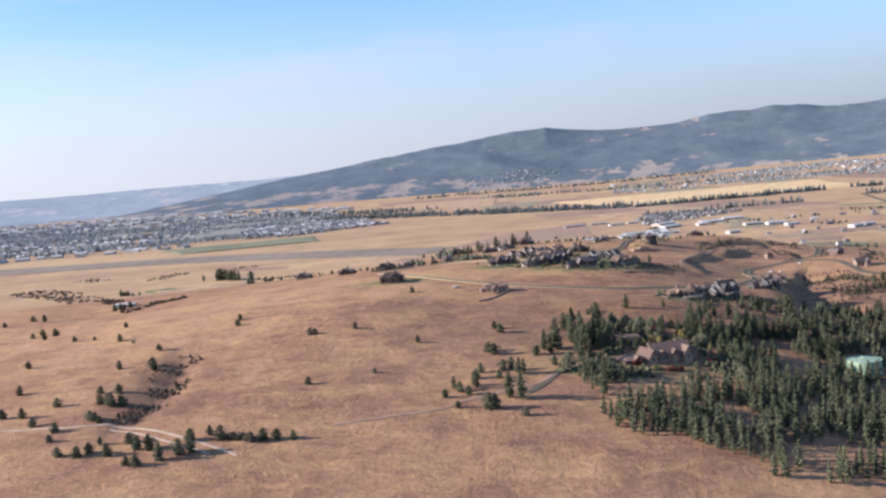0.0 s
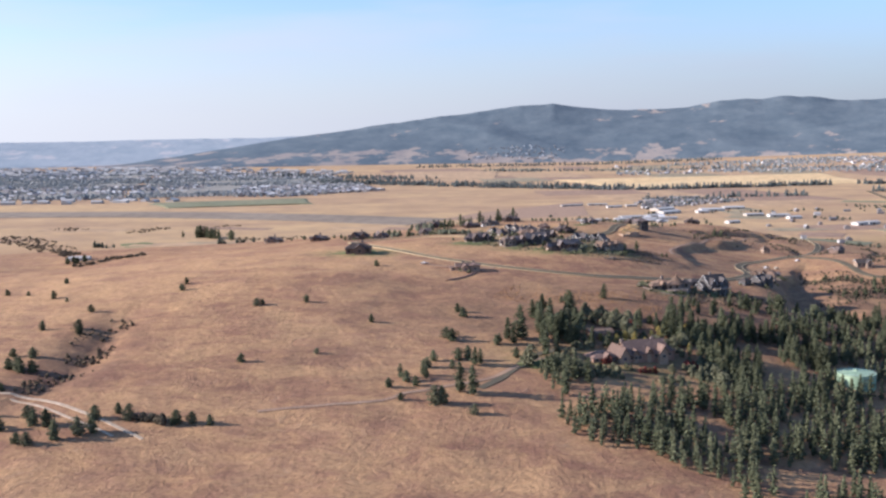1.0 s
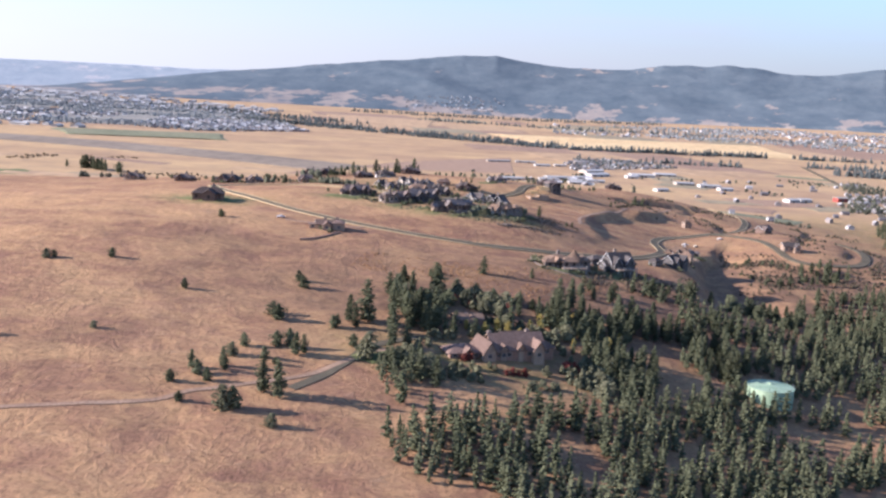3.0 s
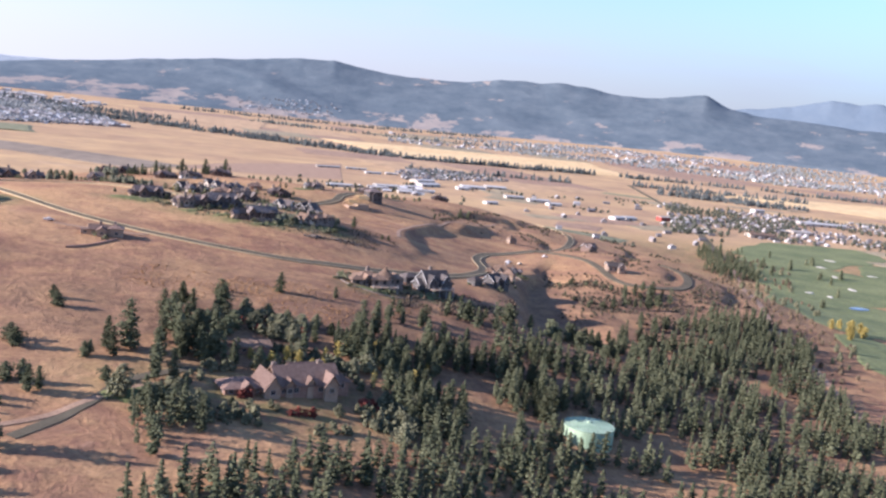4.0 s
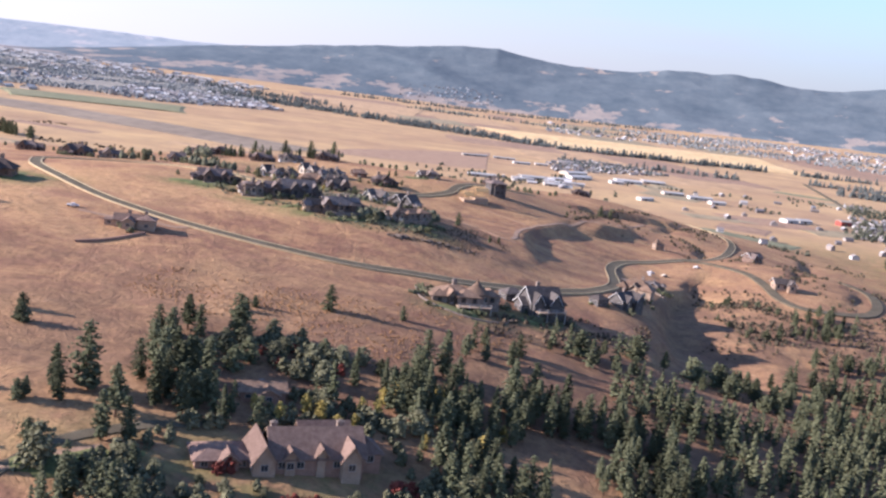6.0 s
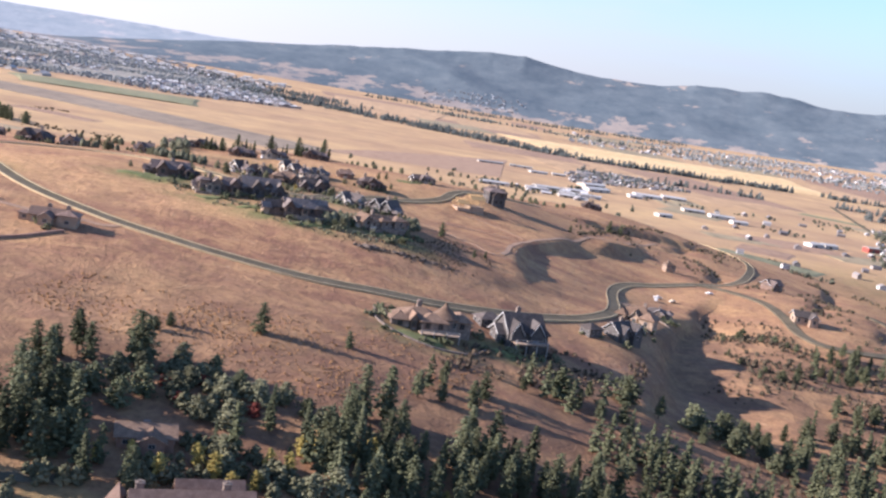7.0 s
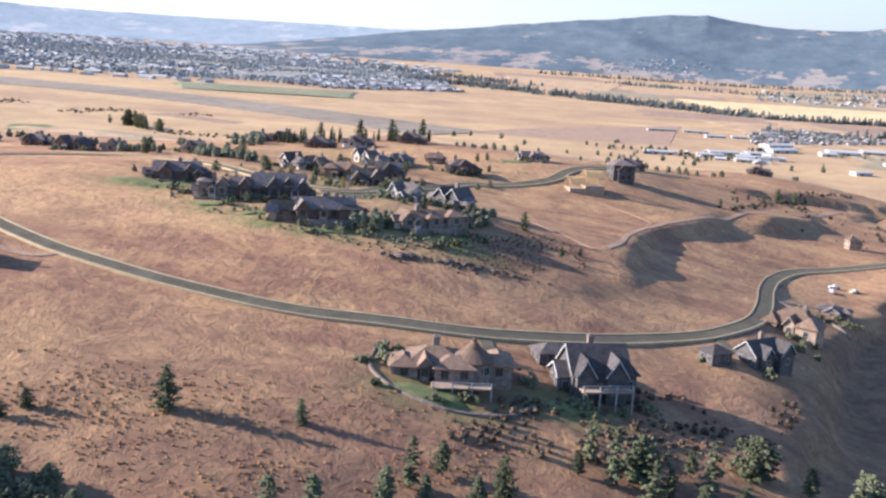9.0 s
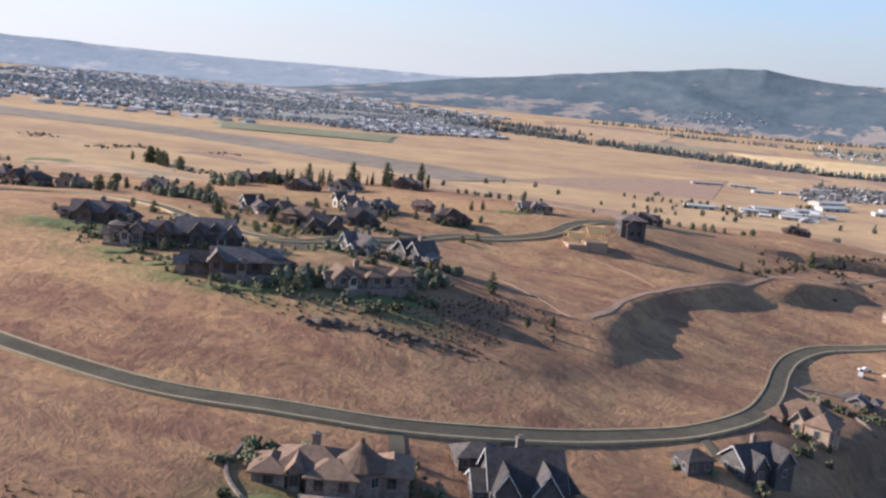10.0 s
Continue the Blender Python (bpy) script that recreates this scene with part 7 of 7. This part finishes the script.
sheds("suburb_houses", "suburban houses below the hills", [p for p in scatter(SOUTH_EAST, 9.5, 39, 8000) if speckle(p[0], p[1], 60, 9) > -0.3], M["suburb_walls"], 4, seed=7, cat="houses")


belts = strip_points((340, 1840), (840, 1950), 12, 420, 41) + strip_points((-300, 2350), (330, 1860), 40, 1000, 42) + strip_points((840, 1950), (1500, 1880), 12, 260, 43) + strip_points((690, 1560), (900, 1480), 30, 200, 44) + strip_points((-600, 2900), (-50, 2400), 60, 420, 46) + strip_points((300, 1560), (560, 1600), 14, 80, 51) + strip_points((700, 1700), (1000, 1660), 20, 120, 52) + strip_points((100, 2900), (1300, 2560), 40, 420, 53) + strip_points((-100, 3300), (900, 3350), 60, 420, 54)
belts = [(x + 8 * value_noise(x, y, 60, 3), y + 14 * value_noise(x, y, 45, 4)) for x, y in belts if speckle(x, y, 55, 8) > -0.55]
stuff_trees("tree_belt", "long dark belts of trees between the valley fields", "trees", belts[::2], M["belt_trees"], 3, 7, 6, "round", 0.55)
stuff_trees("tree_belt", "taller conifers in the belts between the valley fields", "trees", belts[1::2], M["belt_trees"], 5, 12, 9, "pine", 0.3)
stuff_trees("town_grove", "scattered trees on the valley grass", "trees", strip_points((-60, 1150), (300, 1160), 60, 24, 50) + strip_points((-150, 735), (-120, 735), 5, 8, 49) + strip_points((-330, 985), (-300, 965), 8, 9, 61), M["suburb_leaves"], 3, 5.5, 9, "round", 0.45)
# brush strips added to darken the ravine banks in place of their shade
ravine = strip_points((-463, 1093), (-394, 1015), 22, 170, 62) + strip_points((-394, 1015), (-340, 940), 18, 120, 63) + strip_points((-435, 1183), (-399, 1161), 14, 40, 64) + strip_points((-331, 1119), (-314, 1182), 12, 60, 65) + strip_points((-205, 1030), (-130, 1040), 14, 50, 66) + strip_points((-186, 566), (-157, 593), 3.5, 70, 67) + strip_points((-232, 660), (-205, 612), 5.0, 60, 68) + strip_points((-260, 1190), (-225, 1184), 12, 24, 69)
stuff_trees("ravine_brush", "brown brush added to darken the ravine banks of the low ground", "brush", ravine, M["creek"], 0.4, 1.6, 7, "round", 1.0)
for i, (x, y, h) in enumerate(((-262, 1066, 7), (-246, 1062, 12), (-242, 1058, 13), (-238, 1060, 12), (-234, 1054, 12), (-229, 1050, 11), (-224, 1044, 12), (-219, 1040, 11), (-205, 1034, 10), (-192, 580, 4), (-189, 577, 3.6), (-195, 578, 4), (-187, 582, 4))):
    plant(("pine_e", "pine_a", "pine_s")[i % 3] if h > 5 else "pine_s", x, y, h, "dark tree in the grove beside the low meadows", "grove in the low ground", 1.1)


FOOT = [(235, 800), (300, 830), (420, 850), (520, 1010), (620, 1400), (420, 1340), (130, 1260), (120, 960), (170, 850)]
stuff_trees("foothill_trees", "dark trees scattered over the low ground behind the knolls", "trees", [q for q in scatter(FOOT, 7, 55, 16000) if speckle(q[0], q[1], 70, 6) + 0.6 * speckle(q[0], q[1], 22, 2) > 0.72] + strip_points((480, 1010), (660, 1420), 14, 110, 45) + strip_points((250, 1290), (560, 1300), 16, 40, 57), M["suburb_leaves"], 1.5, 4, 8, "round", 0.55)
sheds("foothill_houses", "small houses and outbuildings behind the knolls", [q for q in scatter([(330, 860), (430, 880), (520, 1020), (600, 1380), (420, 1300), (300, 1000)], 38, 58, 2600) if speckle(q[0], q[1], 60, 4) > -0.2], M["suburb_walls"], 5.5, seed=9, cat="houses")

QUARTER = [(276, 1484), (350, 1600), (395, 1600), (440, 1500), (356, 1420), (310, 1392), (268, 1358)]
stuff_trees("quarter_trees", "grey-green trees between the valley workshops", "trees", [q for q in scatter(QUARTER, 7, 95, 6000) if speckle(q[0], q[1], 30, 9) > -0.25], M["belt_trees"], 2.5, 5, 6, "round", 0.5)
sheds("quarter_houses", "grey and pale houses between the valley workshops", scatter(QUARTER, 11, 96, 4000), M["suburb_walls"], 5, seed=12, cat="houses")
sheds("yard_sheds", "small pale sheds crowded round the long white buildings", scatter([(160, 1176), (206, 1176), (252, 1152), (276, 1200), (272, 1246), (230, 1246), (200, 1210)], 15, 97, 3000), M["far_walls"], 6, seed=13, low=0.3)


slope = bpy.data.objects["backdrop_range"]
v, f = [], []
r = random.Random(44)
for i in range(120):
    a, d = radians(r.gauss(4.1, 1.3)), r.uniform(3640, 3790)
    x, y = d * math.sin(a), d * math.cos(a)
    ok, where, _normal, _face = slope.ray_cast((x, y, 900), (0, 0, -1))
    if not ok:
        continue
    w, h, k = r.uniform(1.6, 3.6), r.uniform(2, 3.4), len(v)
    v += [(x + px * w, y + py * w, where.z + pz) for px, py, pz in ((-1, -0.6, -2), (1, -0.6, -2), (1, 0.6, -2), (-1, 0.6, -2), (-1, -0.6, h), (1, -0.6, h), (1, 0.6, h), (-1, 0.6, h), (-1, 0, h * 1.5), (1, 0, h * 1.5))]
    f += [tuple(k + c for c in q) for q in ((0, 1, 5, 4), (1, 2, 6, 9, 5), (2, 3, 7, 6), (3, 0, 4, 8, 7), (4, 5, 9, 8), (6, 7, 8, 9))]
tagged(mesh_object("mountain_houses", v, f, M["far_walls"]), "scattered pale houses on the foot of the mountains", "houses", kind="stuff")


def long_shed(x, y, w, d, h, turn, wall, roof, label):
    ob = new("shed")
    ob.matrix_basis = pose(x, y, ground_z(x, y), 0, 0, turn)
    bm = bmesh.new()
    box(bm, -w / 2, w / 2, -d / 2, d / 2, -1, h)
    prism(bm, [(-d / 2, h - 0.01), (d / 2, h - 0.01), (0, h + d * 0.08)], -w / 2, w / 2, "x")
    part("wall", bm, M[wall], ob)
    bm = bmesh.new()
    gable_roof(bm, -w / 2, w / 2, -d / 2, d / 2, h, d * 0.09, "x", 0.6, 0.4)
    part("roof", bm, M[roof], ob)
    for k in range(int(w / 12)):
        bm = bmesh.new()
        px = -w / 2 + 6 + k * 12
        box(bm, px - 1.5, px + 1.5, -d / 2 - 0.06, -d / 2 + 0.05, 0, h * 0.7)
        part("door", bm, M["grey_siding"], ob)
    tagged(ob, label, "building", "valley sheds")


VALLEY_SHEDS = [
    (182, 1445, 35, 4, 1.8, 30, "tan_metal", "metal_roof", "long pale storage shed in the valley"), (220, 1456, 27, 4, 1.8, 4, "pale_metal", "metal_roof", "white-roofed storage shed in the valley"), (236, 1410, 22, 5, 1.8, 22, "pale_metal", "metal_roof", "white-roofed storage shed in the valley"), (262, 1424, 16, 5, 1.8, 12, "tan_metal", "metal_roof", "low pale storage shed in the valley"),
    (288, 1344, 32, 14, 2.6, 38, "tan_metal", "metal_roof", "wide white industrial building"), (284, 1292, 32, 14, 2.6, 38, "pale_metal", "metal_roof", "wide white industrial building"), (306, 1508, 37, 10, 2.2, 40, "tan_metal", "tan_metal", "low tan industrial building"), (326, 1290, 14, 10, 2.4, 10, "pale_metal", "metal_roof", "white industrial building in the valley"),
    (172, 1180, 24, 9, 2.4, 10, "pale_metal", "metal_roof", "long white building at the foot of the hill"), (212, 1192, 21, 9, 2.2, 4, "pale_metal", "metal_roof", "long white building at the foot of the hill"), (243, 1196, 18, 9, 2.2, 2, "tan_metal", "metal_roof", "pale building at the foot of the hill"), (266, 1206, 19, 8, 2.2, 2, "pale_metal", "metal_roof", "white building with sheds beside it"), (322, 1140, 16, 7, 2.2, 30, "pale_metal", "metal_roof", "low white building in the valley"),
]
ROADSIDE_SHEDS = [
    (225, 1224, 26, 10, 2.2, 20, "pale_metal", "metal_roof", "wide pale building in the row of workshops"), (256, 1240, 22, 10, 2.2, 24, "tan_metal", "metal_roof", "wide pale building in the row of workshops"), (240, 1172, 20, 8, 2.0, 8, "tan_metal", "metal_roof", "low pale building at the foot of the hill"),
    (345, 1318, 30, 12, 2.8, 8, "pale_metal", "metal_roof", "white-roofed depot building in the valley"), (380, 1345, 26, 12, 2.8, 4, "tan_metal", "metal_roof", "pale depot building in the valley"), (372, 1230, 22, 9, 2.6, 12, "tan_metal", "metal_roof", "low pale workshop in the valley"), (396, 1214, 24, 10, 2.6, 6, "pale_metal", "metal_roof", "white-roofed workshop in the valley"), (405, 1186, 16, 8, 2.4, 15, "pale_metal", "metal_roof", "white-roofed workshop in the valley"),
    (442, 1092, 16, 9, 3.0, 30, "pale_metal", "metal_roof", "white church-like hall among trees"), (460, 1106, 14, 10, 2.6, 20, "pale_metal", "metal_roof", "white flat hall beside the highway"), (508, 1128, 13, 8, 4.0, 20, "red_metal", "tan_metal", "red-walled commercial building with a pale roof"), (768, 1246, 66, 14, 2.8, 4, "pale_metal", "metal_roof", "wide white store building in the suburb"), (663, 1120, 26, 12, 2.4, 10, "tan_metal", "tan_metal", "tan store building in the suburb"), (575, 1045, 28, 13, 3.2, 0, "tan_metal", "tan_roof", "tan hall with a broad roof"), (750, 1368, 18, 9, 4, 20, "pale_metal", "metal_roof", "white building beside the highway"),
]
for x, y, w, d, h, turn, wall, roof, label in VALLEY_SHEDS + ROADSIDE_SHEDS:
    long_shed(x, y, w, d, h, turn, wall, roof, label)
